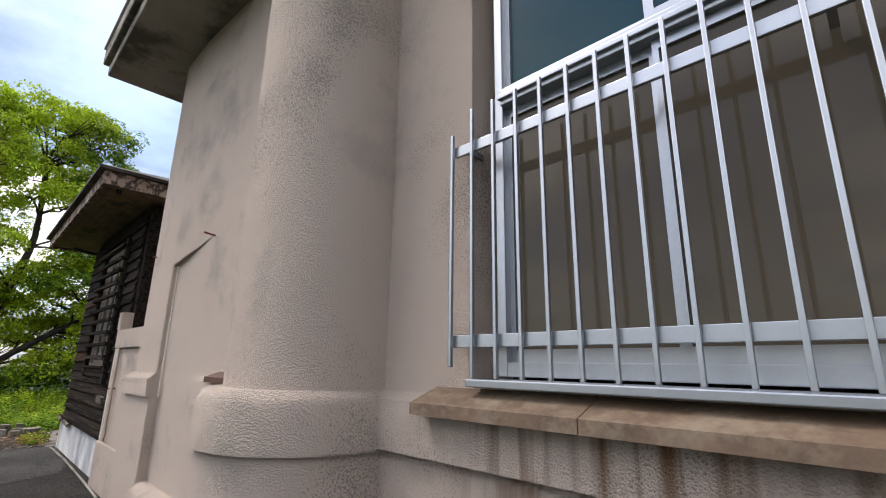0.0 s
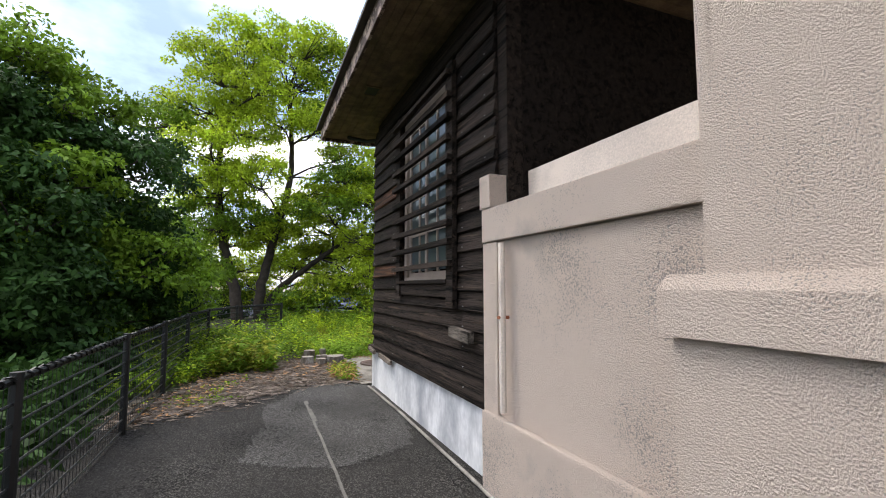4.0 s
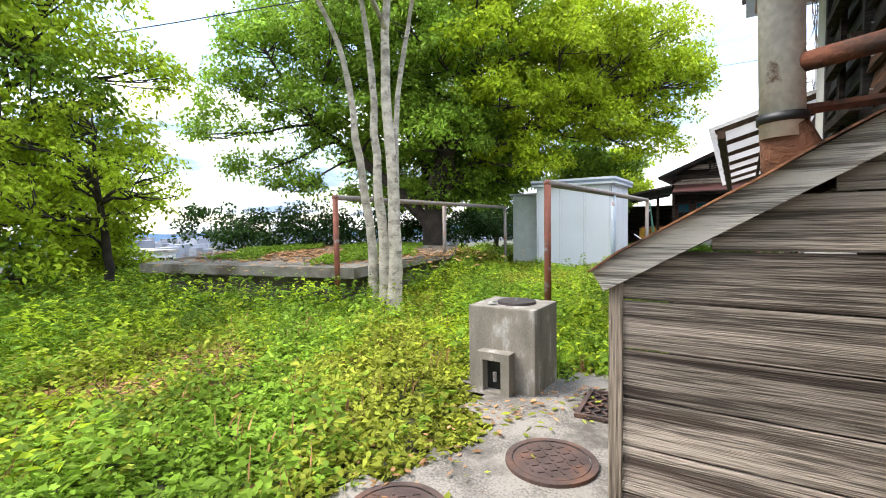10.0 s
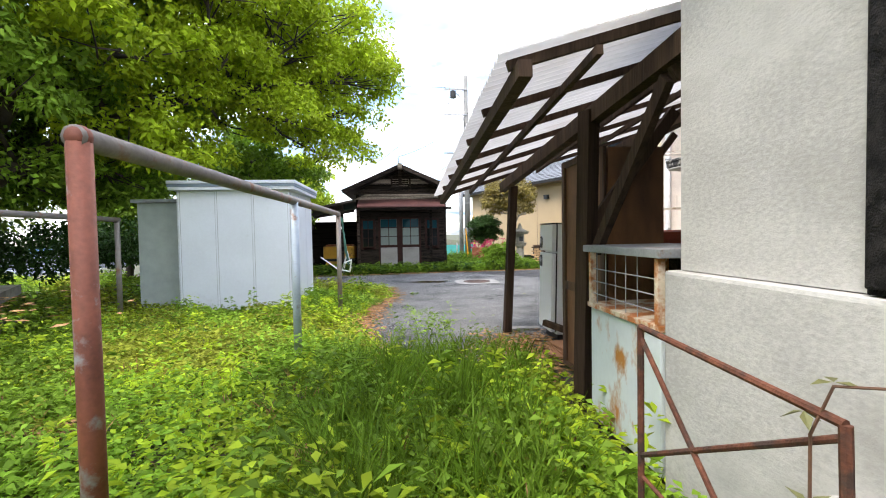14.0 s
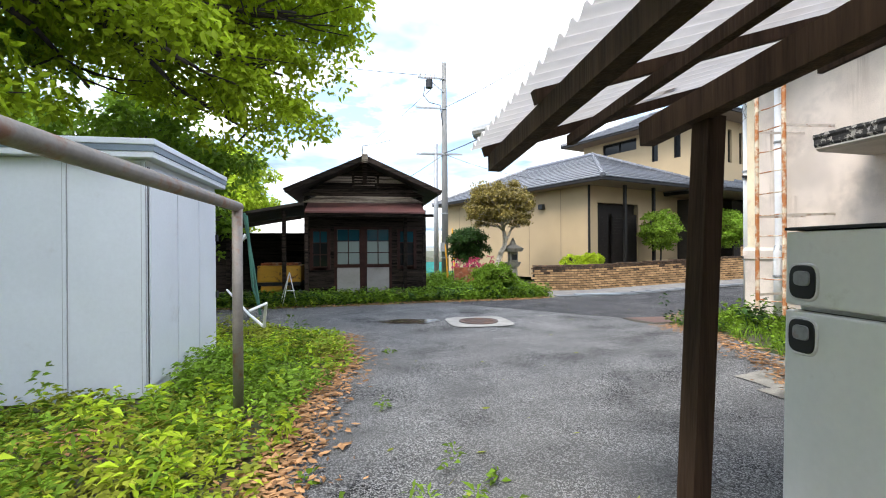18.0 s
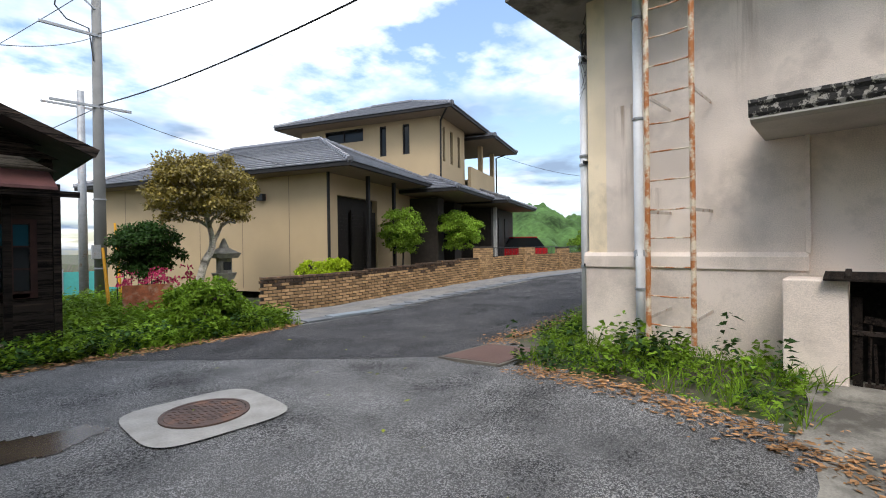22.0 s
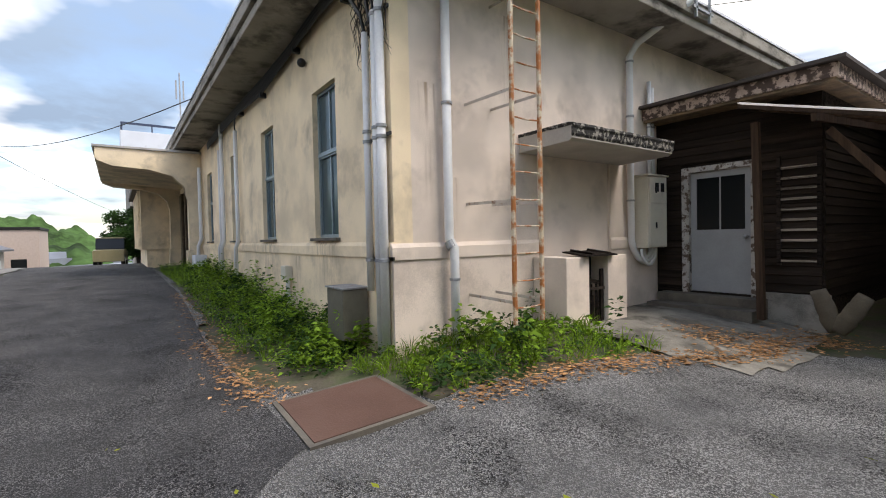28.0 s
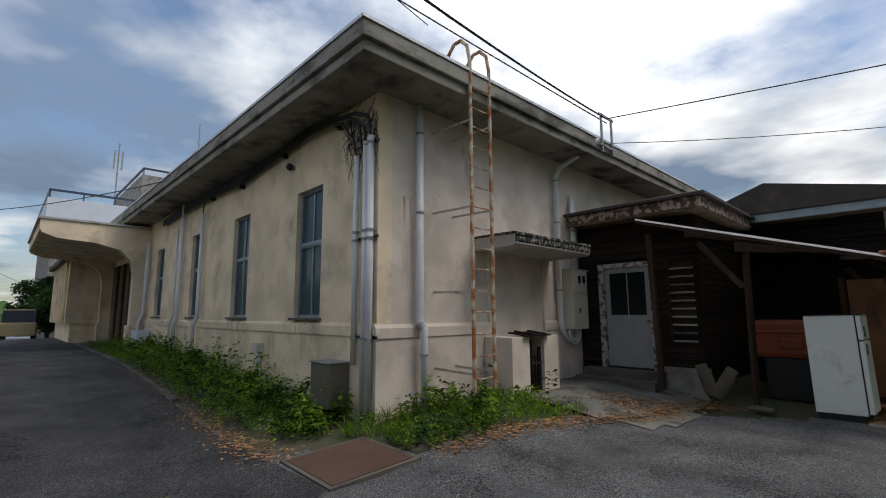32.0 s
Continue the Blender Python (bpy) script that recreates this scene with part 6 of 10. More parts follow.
# cables under the eaves
cab = thing("eave_cables", (-5.2, N + 0.1, 4.5), "bundle of black cables slung under the eaves", "cable")
for k, (x, z) in enumerate(((-5.17, 3.88), (-5.17, 3.88), (-5.41, 4.04), (-5.53, 4.10), (-5.54, 4.10), (-5.30, 3.98))):
    a = 0.055 * k
    pts = [(x, N + 0.09, z), (x + 0.03, N + 0.13, z + 0.22 + 0.03 * k), (x + 0.3, N + 0.18, 4.46 + 0.4 * a), (-4.55 + 0.06 * k, N + 0.17, 4.58 + 0.5 * a), (-3.8, N + 0.12, 4.66 + 0.55 * a), (-2.4, N + 0.1, 4.58 + 0.5 * a), (-0.5, N + 0.09, 4.42 + a), (1.4, N + 0.11, 4.50 + 0.7 * a), (3.9, N + 0.1, 4.50 + 0.8 * a), (6.2, N + 0.1, 4.45 + 0.6 * a)]
    part("cable", a_tube(pts, 0.022 if k % 2 else 0.017, 6), BLACK_STEEL, cab)
for x, z in ((-4.6, 4.55), (-2.6, 4.58), (-0.5, 4.40), (1.5, 4.5)):
    part("clip", a_box(x - 0.03, N + 0.001, z - 0.05, x + 0.03, N + 0.13, z + 0.05, 0.01), BLACK_STEEL, cab)
part("drop", a_tube([(2.05, N + 0.1, 4.2), (2.0, N + 0.12, 4.32), (1.9, N + 0.11, 4.52)], 0.016, 6), BLACK_STEEL, cab)
vine = thing("wall_vine", (-5.5, N, 3.5), "dry dark creeper at the top of the corner", "vine")
for k in range(60):
    x, z = -5.58 + random.random() * 0.75, 4.05 + random.random() * 0.75
    part("twig", a_tube([(x, N + 0.03, z), (x + random.uniform(-0.14, 0.14), N + 0.08, z - 0.15), (x + random.uniform(-0.2, 0.2), N + 0.04, z - random.uniform(0.2, 0.55)), (x + random.uniform(-0.22, 0.22), N + 0.05, z - random.uniform(0.4, 0.8))], 0.007, 4, 0.002), BARK_DARK, vine)
# roof gear
bkt = thing("cable_bracket", (W - 0.85, 10.6, 5.2), "rusty angle-iron cable bracket on the roof edge", "bracket")
for p, q in (((W - 0.88, 10.3, 4.9), (W - 0.88, 10.3, 5.75)), ((W - 0.88, 10.75, 4.9), (W - 0.88, 10.75, 5.75)), ((W - 0.88, 10.2, 5.72), (W - 0.88, 10.85, 5.72)), ((W - 0.88, 10.2, 5.05), (W - 0.88, 10.85, 5.05))):
    part("bar", a_beam(p, q, 0.04, 0.04), STEEL_GREY, bkt)

# rusty plate
plate = thing("steel_plate", (-6.5, 16.8, 0.03), "rusty chequered steel plate on a concrete rim", "plate")
PLATE = material("plate_rust", (0.095, 0.047, 0.032), 0.75, 0.1, var=0.2, scale=2, fine=60, bump=0.25, second=(0.10, 0.055, 0.04), second_at=(0.5, 0.7), second_scale=2)
pm = Matrix.Translation((-6.5, 16.82, 0.052)) @ Matrix.Rotation(radians(-2), 4, "Z") @ Matrix.Rotation(radians(-3.5), 4, "X")
bm = bmesh.new()
box(bm, -0.5, -0.47, 0.0, 0.5, 0.47, 0.012, pm)
part("sheet", bm, PLATE, plate)
bm = bmesh.new()
for q in ((-0.55, -0.52, 0.55, -0.475), (-0.55, 0.475, 0.55, 0.52), (-0.55, -0.475, -0.505, 0.475), (0.505, -0.475, 0.55, 0.475)):
    box(bm, q[0], q[1], -0.12, q[2], q[3], 0.008, pm)
part("rim", bm, CONCRETE_DARK, plate)

# ---- porch far along the north wall ----
PX0, PX1 = 8.3, 15.5
bm = bmesh.new()
prism(bm, [(N, 4.0), (N + 3.0, 4.25), (N + 3.05, 4.27), (N + 3.05, 4.62), (N, 4.62)], "x", PX0, PX1)
porch = thing("porch_canopy", (11.9, N + 1, 0.3), "cream concrete entrance canopy on curved brackets", "porch")
part("slab", bm, STUCCO_CREAM, porch)
part("coping", a_box(PX0 - 0.05, N, 4.624, PX1 + 0.05, N + 3.12, 4.70, 0.01), STUCCO_WHITE, porch)
for x in (PX0, PX1 - 0.4):
    bm = bmesh.new()
    prism(bm, [(N, 0.2), (N + 0.45, 0.2), (N + 0.45, 3.0), (N + 0.55, 3.45), (N + 0.9, 3.8), (N + 1.6, 3.98), (N + 2.6, 4.04), (N + 3.0, 4.2), (N + 3.0, 4.3), (N, 4.3)], "x", x + 0.004, x + 0.4)
    part("bracket_pier", bm, STUCCO_CREAM, porch)
    part("pier_base", a_box(x - 0.06, N, 0.15, x + 0.46, N + 0.52, 1.2, 0.02), STUCCO_CREAM, porch)
wall_pipe("downpipe", [(PX0 - 0.3, N + 0.12, 4.1), (PX0 - 0.3, N + 0.12, 1.6), (PX0 - 0.15, N + 0.2, 1.35), (PX0 - 0.15, N + 0.2, 0.5)], 0.06, "pale downpipe beside the porch")
# dark panel put in for the black shade under the canopy
part("entrance_recess", a_box(PX0 + 0.5, N + 0.035, 0.3, PX1 - 0.5, N + 0.06, 3.7), GLASS_DARK, porch, "dark panel standing for the shaded entrance")
for x in (9.6, 11.0, 12.4, 13.8):
    part("door_post", a_box(x, N + 0.064, 0.3, x + 0.09, N + 0.12, 3.7), EAVE_WOOD, porch)
ac = thing("outdoor_unit", (7.4, N + 0.35, 0.4), "pale air conditioner outdoor unit by the porch", "air conditioner")
part("case", a_box(7.0, N + 0.1, 0.45, 7.85, N + 0.45, 1.05, 0.01), WHITE_PANEL, ac)
part("foot", a_box(7.05, N + 0.12, 0.36, 7.8, N + 0.43, 0.448), CONCRETE_DARK, ac)
bay2 = thing("porch_bay", (18, N + 1.2, 0.3), "cream projecting bay with ribs beyond the porch", "bay")
part("body", a_box(15.6, N + 0.01, 1.2, 23, N + 1.6, 4.0), STUCCO_CREAM, bay2)
part("base", a_box(15.7, N + 0.01, 0.0, 22.9, N + 1.4, 1.196), STUCCO_CREAM, bay2)
part("roof", a_box(15.4, N + 0.01, 4.004, 23.2, N + 1.9, 4.2), ROOF_DARK, bay2)
for k in range(6):
    part("rib", a_box(16.0 + 1.2 * k, N + 1.604, 1.2, 16.25 + 1.2 * k, N + 1.7, 4.0), STUCCO_CREAM, bay2)
# roof block and railing, aerials
pent = thing("roof_wing", (33, 15, 5.2), "taller white rear wing with a dark blue roof railing", "building")
part("body", a_box(27, 9, 4.0, 42, 17.6, 7.4), CONCRETE, pent)
part("band", a_box(26.8, 8.8, 7.404, 42.2, 18.0, 9.0, 0.02), WHITE_PANEL, pent, "white parapet band")
part("upper", a_box(29.5, 6, 9.004, 42, 12.6, 12.2, 0.02), CONCRETE, pent, "grey stair block on the roof")
RAIL_BLUE = material("rail_blue", (0.03, 0.045, 0.09), 0.5, var=0.1)
for zz, xx, yy in ((9.5, 26.9, 17.9), (12.7, 29.6, 12.5)):
    part("rail", a_beam((xx, yy, zz), (42, yy, zz), 0.12, 0.14), RAIL_BLUE, pent)
    part("rail", a_beam((xx, yy, zz), (xx, 8.9 if zz < 10 else 6.1, zz), 0.12, 0.14), RAIL_BLUE, pent)
    for k in range(6):
        part("post", a_tube([(xx, yy - 1.7 * k, zz - 0.5), (xx, yy - 1.7 * k, zz)], 0.04, 6), RAIL_BLUE, pent)
part("antenna", a_tube([(29.4, 14.2, 9.0), (29.4, 14.2, 14.2)], 0.05, 6), STEEL_GREY, pent)
for dy in (-0.3, 0.3):
    part("antenna_panel", a_box(29.34, 14.2 + dy * 0.8 - 0.05, 12.2, 29.44, 14.2 + dy * 0.8 + 0.05, 13.6), STEEL_GREY, pent)
an = thing("tv_aerial", (7.2, 14.8, 5.2), "thin television aerial on the roof", "aerial")
part("mast", a_tube([(7.2, 14.8, 5.17), (7.2, 14.8, 8.6)], 0.02, 6), STEEL_GREY, an)
for k in range(5):
    part("element", a_tube([(6.9, 14.82, 7.3 - 0.12 * k), (7.5, 14.82, 7.3 - 0.12 * k)], 0.008, 4), STEEL_GREY, an)

# ---- lean-to ----
def lean_z(x, y):
    return 1.87 + 0.30 * (x + 11.57) + 0.076 * (11.2 - y)


lean = thing("lean_to", (-10.6, 9, 0), "timber lean-to with a corrugated plastic roof", "lean-to")
POLY = material("corrugated_plastic", (0.62, 0.59, 0.58), 0.5, var=0.1, scale=2, fine=30, bump=0, second=(0.50, 0.44, 0.40), second_at=(0.52, 0.75), second_scale=1.5, trans=0.4, stretch=(0.4, 2, 1))
bm = bmesh.new()
ny, nx = 330, 8
g = [[bm.verts.new((-11.60 + 4.3 * i / nx, 6.95 + 4.38 * j / ny, lean_z(-11.60 + 4.3 * i / nx, 6.95 + 4.38 * j / ny) + 0.10 + 0.017 * math.sin(j * 2 * math.pi / 6) + 0.01 * noise.noise((i * 0.8, j * 0.03, 0)))) for j in range(ny + 1)] for i in range(nx + 1)]
for i in range(nx):
    for j in range(ny):
        bm.faces.new((g[i][j], g[i + 1][j], g[i + 1][j + 1], g[i][j + 1]))
part("roof_sheet", bm, POLY, lean, "greyish corrugated plastic roofing", True)
for x, w, h, y0, y1 in ((-11.48, 0.07, 0.085, 6.9, 11.3), (-11.08, 0.035, 0.05, 6.95, 11.25), (-10.60, 0.085, 0.13, 6.9, 11.3), (-10.1, 0.035, 0.05, 6.95, 11.25), (-9.5, 0.035, 0.05, 6.95, 11.25), (-8.88, 0.08, 0.151, 6.95, 11.3), (-8.15, 0.06, 0.1, 6.9, 11.3)):
    dz = -0.10 if h > 0.12 else -0.02
    part("purlin", a_beam((x, y0, lean_z(x, y0) + dz), (x, y1, lean_z(x, y1) + dz), w, h), WOOD_POST, lean)
for k in range(7):
    y = 7.02 + 0.713 * k
    part("rafter", a_beam((-11.54, y, lean_z(-11.54, y) + 0.055), (-7.3, y, lean_z(-7.3, y) + 0.055), 0.038, 0.05), WOOD_POST, lean)
for p, q, w in (((-10.66, 8.22, 0.0), (-10.63, 8.15, 2.33), 0.115), ((-10.655, 10.89, 0.0), (-10.54, 10.9, 2.04), 0.10), ((-8.86, 10.9, 0.0), (-8.9, 10.92, 2.54), 0.075), ((-7.45, 10.95, 0.2), (-7.38, 10.95, 3.0), 0.09)):
    part("post", a_beam(p, q, w, w), WOOD_POST, lean)
for p, q in (((-10.6, 8.1, 1.25), (-10.6, 7.15, 2.25)), ((-10.62, 8.2, 1.4), (-9.9, 8.2, 2.35)), ((-10.6, 7.1, 2.25), (-10.0, 7.0, 2.6)), ((-8.82, 10.9, 1.95), (-8.2, 10.9, 2.75))):
    part("brace", a_beam(p, q, 0.05, 0.09), WOOD_POST, lean)
pole_b = thing("roof_pole", (-11.2, 11.7, 2.2), "rusty pole with a grey capped end lying over the roof edge", "pole")
part("bar", a_tube([(-11.34, 11.98, 2.22), (-10.5, 11.2, 2.32)], 0.035, 10), RUST, pole_b)
part("cap", a_tube([(-11.40, 12.03, 2.215), (-11.30, 11.94, 2.225)], 0.045, 12), STEEL_GREY, pole_b, "grey plastic end cap")
part("rope", a_tube([(-11.2, 11.85, 2.26), (-11.19, 11.88, 2.16), (-11.17, 11.86, 2.08), (-11.15, 11.86, 2.25)], 0.006, 6), WOOD_GREY, pole_b, "knotted grey rope")
part("rope", a_tube([(-11.1, 11.75, 2.26), (-11.08, 11.77, 2.2), (-11.06, 11.76, 2.1)], 0.006, 6), CONCRETE, pole_b)

# freezer cabinet
RUSTY_WHITE = material("rusting_enamel", (0.55, 0.60, 0.60), 0.45, var=0.06, scale=3, fine=30, bump=0.03, second=(0.40, 0.17, 0.04), second_at=(0.54, 0.64), second_scale=3.2, stretch=(1, 1, 0.6))
fz = thing("display_cabinet", (-10.4, 7.5, 0), "rusting white display cabinet with an empty glass top", "cabinet")
part("base", a_box(-10.70, 7.05, 0.03, -10.1, 7.97, 0.84, 0.01), RUSTY_WHITE, fz)
part("rim", a_box(-10.72, 7.03, 0.844, -10.08, 7.99, 0.88, 0.006), RUST_PAINT, fz)
part("top", a_box(-10.74, 7.0, 1.25, -10.06, 8.02, 1.30, 0.006), STEEL_GREY, fz, "grey sheet top")
for x in (-10.70, -10.12):
    for y in (7.06, 7.94):
        part("upright", a_box(x - 0.02, y - 0.02, 0.884, x + 0.02, y + 0.02, 1.246), RUST_PAINT, fz)
for k in range(3):
    part("wire", a_tube([(-10.7, 7.06, 0.95 + 0.09 * k), (-10.7, 7.94, 0.95 + 0.09 * k)], 0.004, 4), STEEL_GREY, fz)
for k in range(5):
    part("wire", a_tube([(-10.7, 7.3 + 0.14 * k, 0.885), (-10.7, 7.3 + 0.14 * k, 1.245)], 0.003, 4), STEEL_GREY, fz)
part("back", a_box(-10.12, 7.08, 0.884, -10.1, 7.92, 1.246), WOOD_DARK, fz)

# brown plywood cupboard
PLY = material("plywood_stained", (0.20, 0.095, 0.04), 0.7, var=0.25, scale=3, fine=40, bump=0.12, second=(0.07, 0.035, 0.02), second_at=(0.5, 0.68), second_scale=2.5, stretch=(1, 1, 0.35))
ply = thing("plywood_cupboard", (-10.3, 8.75, 0.05), "tall stained plywood cupboard with two panels", "cupboard")
part("carcass", a_box(-10.42, 8.27, 0.06, -9.95, 9.2, 2.08), PLY, ply)
for z0, z1 in ((0.1, 0.83), (0.91, 2.03)):
    part("panel", a_box(-10.438, 8.32, z0, -10.424, 9.16, z1), PLY, ply)
for q in ((8.26, 0.06, 8.33, 2.09), (9.15, 0.06, 9.22, 2.09), (8.33, 0.83, 9.15, 0.91), (8.33, 2.03, 9.15, 2.09), (8.33, 0.06, 9.15, 0.10)):
    part("stile", a_box(-10.465, q[0], q[1], -10.44, q[2], q[3], 0.003), WOOD_BROWN, ply)
fr2 = thing("old_door_frame", (-9.6, 7.9, 0.3), "loose brown window frame leaning under the lean-to", "frame")
for q in ((7.2, 0.9, 7.26, 2.2), (7.85, 0.9, 7.91, 2.2), (7.26, 2.14, 7.85, 2.2), (7.26, 0.9, 7.85, 0.96), (7.53, 0.96, 7.57, 2.14)):
    part("rail", a_box(-9.75, q[0], q[1], -9.71, q[2], q[3]), WOOD_BROWN, fr2)
part("support", a_box(-9.8, 7.15, 0.0, -9.5, 7.95, 0.896), WOOD_DARK, fr2)

# refrigerator
FRIDGE = material("fridge_enamel", (0.74, 0.76, 0.74), 0.4, var=0.04, scale=2, fine=30, bump=0.01, second=(0.42, 0.40, 0.36), second_at=(0.62, 0.8), second_scale=2)
fr = thing("refrigerator", (-9.86, 10.54, 0), "old two-door white refrigerator abandoned under the lean-to", "refrigerator")
fm = Matrix.Translation((-9.88, 10.53, 0.10)) @ Matrix.Rotation(radians(-2.5), 4, "Z") @ Matrix.Rotation(radians(1.4), 4, "Y")


def fbox(name, q, mat, label="", parent=None, bev=0.008):
    bm = bmesh.new()
    box(bm, *q, m=fm, bevel=bev)
    return part(name, bm, mat, parent or fr, label)


def oval(name, x, out, yc, zc, ry, rz, mat, label, parent):
    """A rounded plate standing proud of the door by out."""
    bm = bmesh.new()
    ring = []
    for k in range(24):
        a = 2 * math.pi * k / 24
        c, q = math.cos(a), math.sin(a)
        ring.append((yc + ry * math.copysign(abs(c) ** 0.55, c), zc + rz * math.copysign(abs(q) ** 0.55, q)))
    lo = [bm.verts.new(fm @ Vector((x, u, v))) for u, v in ring]
    hi = [bm.verts.new(fm @ Vector((x - out, yc + (u - yc) * 0.95, zc + (v - zc) * 0.95))) for u, v in ring]
    for k in range(24):
        bm.faces.new((lo[k], lo[(k + 1) % 24], hi[(k + 1) % 24], hi[k]))
    bm.faces.new(hi)
    bm.faces.new(lo[::-1])
    return part(name, bm, mat, parent, label)


fbox("body", (-0.28, -0.28, 0, 0.30, 0.28, 1.39), FRIDGE)
fbox("foot", (-0.26, -0.27, -0.13, 0.28, 0.27, -0.002), BLACK_STEEL, "dark base frame", None, 0)
for z0, z1 in ((0.03, 1.02), (1.045, 1.385)):
    d = fbox("door", (-0.355, -0.285, z0, -0.297, 0.285, z1), FRIDGE, bev=0.012)
    h = (z1 - 0.11) if z0 < 0.5 else z0 + 0.11
    oval("handle_rim", -0.356, 0.006, 0.19, h, 0.078, 0.088, PVC, "pale handle surround", d)
    oval("handle", -0.362, 0.005, 0.19, h, 0.066, 0.076, BLACK_STEEL, "recessed black handle", d)
    oval("grip", -0.367, 0.007, 0.188, h + 0.016, 0.040, 0.034, STEEL_GREY, "grey handle grip", d)
    fbox("gasket", (-0.297, -0.275, z0, -0.281, 0.275, z1), BLACK_STEEL, "dark door gasket", d, 0)
fbox("top_trim", (-0.36, -0.288, 1.391, 0.30, 0.288, 1.405), BLACK_STEEL, "dark top edge", None, 0)
boards = thing("plywood_scraps", (-10.2, 9.75, 0), "stack of warped orange plywood scraps on the ground", "plywood")
PLY_O = material("plywood_orange", (0.33, 0.16, 0.08), 0.8, var=0.15, scale=3, fine=40, bump=0.1)
for k in range(4):
    bm = bmesh.new()
    box(bm, -0.32, -0.26, 0, 0.32, 0.26, 0.012, Matrix.Translation((-10.12 + 0.03 * k, 9.7, 0.03 + 0.022 * k)) @ Matrix.Rotation(radians(12 * k - 20), 4, "Z") @ Matrix.Rotation(radians(4), 4, "X"))
    part("board", bm, PLY_O, boards)
part("timber", a_beam((-10.35, 10.2, 0.28), (-9.7, 9.3, 0.1), 0.06, 0.07), WOOD_POST, boards)
gen = thing("orange_tank", (-8.9, 9.2, 0.1), "dusty orange plastic tank standing under the lean-to", "tank")
ORANGE = material("orange_plastic", (0.22, 0.04, 0.012), 0.55, var=0.2, scale=3, fine=30, second=(0.16, 0.045, 0.02), second_at=(0.55, 0.75))
tank = part("shell", a_box(-9.62, 8.9, 0.72, -8.52, 9.4, 1.40, 0.09), ORANGE, gen)
part("rim", a_box(-9.60, 9.35, 1.16, -8.54, 9.425, 1.21, 0.02), ORANGE, tank)
part("boss", a_box(-9.3, 9.38, 0.88, -8.95, 9.43, 1.08, 0.03), ORANGE, tank)
part("stand", a_box(-9.4, 8.95, 0.0, -8.7, 9.35, 0.716), BLACK_STEEL, gen)
slab_s = thing("threshold_slab", (-10.3, 11.0, 0), "narrow concrete slab at the foot of the post", "slab")
part("slab", a_box(-10.6, 10.98, -0.02, -10.15, 11.14, 0.05, 0.01), CONCRETE, slab_s)
SACK = material("sack", (0.115, 0.095, 0.068), 0.95, var=0.2, scale=5, fine=60, bump=0.2)
for p, q, w in (((-8.24, 10.78, 0.12), (-8.05, 10.80, 0.66), 0.102), ((-8.26, 10.80, 0.12), (-8.55, 10.84, 0.62), 0.101), ((-8.75, 10.92, 0.05), (-9.1, 10.98, 0.06), 0.08)):
    sk = thing("sandbag", (p[0], p[1], ground_z(p[0], p[1])), "slumped dirty sandbag leaning at the wall foot" if w > 0.1 else "flattened dirty sandbag lying on the ground", "sandbag", "sandbags by the door")
    bm = bmesh.new()
    p, q = Vector(p), Vector(q)
    ax = (q - p).normalized()
    side = Vector((0, 1, 0)) if w > 0.1 else Vector((0, 0, 1))
    wide = ax.cross(side).normalized()
    side = wide.cross(ax).normalized()
    rings = []
    for i in range(13):
        f = i / 12
        g = (max(0.0, math.sin(math.pi * (0.06 + 0.88 * f)))) ** 0.45
        c = p.lerp(q, f)
        ring = []
        for k in range(16):
            t_ = 2 * math.pi * k / 16
            o = wide * math.cos(t_) * w * (0.72 + 0.38 * g) + side * math.sin(t_) * w * 0.62 * g
            o *= 1 + 0.22 * noise.noise((k * 0.8 + w * 40, f * 6, p.x * 3)) + 0.10 * noise.noise((k * 2.3, f * 17, p.x))
            ring.append(bm.verts.new(c + o))
        rings.append(ring)
    for u, v in zip(rings, rings[1:]):
        for k in range(16):
            bm.faces.new((u[k], u[(k + 1) % 16], v[(k + 1) % 16], v[k]))
    bm.faces.new(rings[0][::-1])
    bm.faces.new(rings[-1])
    part("bag", bm, SACK, sk, "", True)

# ---- laundry racks of steel pipe ----
RACK_RED = material("rack_red_paint", (0.19, 0.06, 0.035), 0.7, 0.1, var=0.3, scale=6, fine=50, bump=0.15, second=(0.26, 0.25, 0.24), second_at=(0.58, 0.68), second_scale=5)
RACK_GREY = material("rack_grey", (0.21, 0.185, 0.165), 0.6, 0.3, var=0.2, scale=6, fine=50, bump=0.1, second=(0.2, 0.1, 0.06), second_at=(0.52, 0.66), second_scale=6)
RACK_BLUE = material("rack_blue_grey", (0.36, 0.41, 0.46), 0.6, 0.2, var=0.15, scale=6, fine=50, bump=0.1, second=(0.25, 0.14, 0.09), second_at=(0.6, 0.7), second_scale=6)
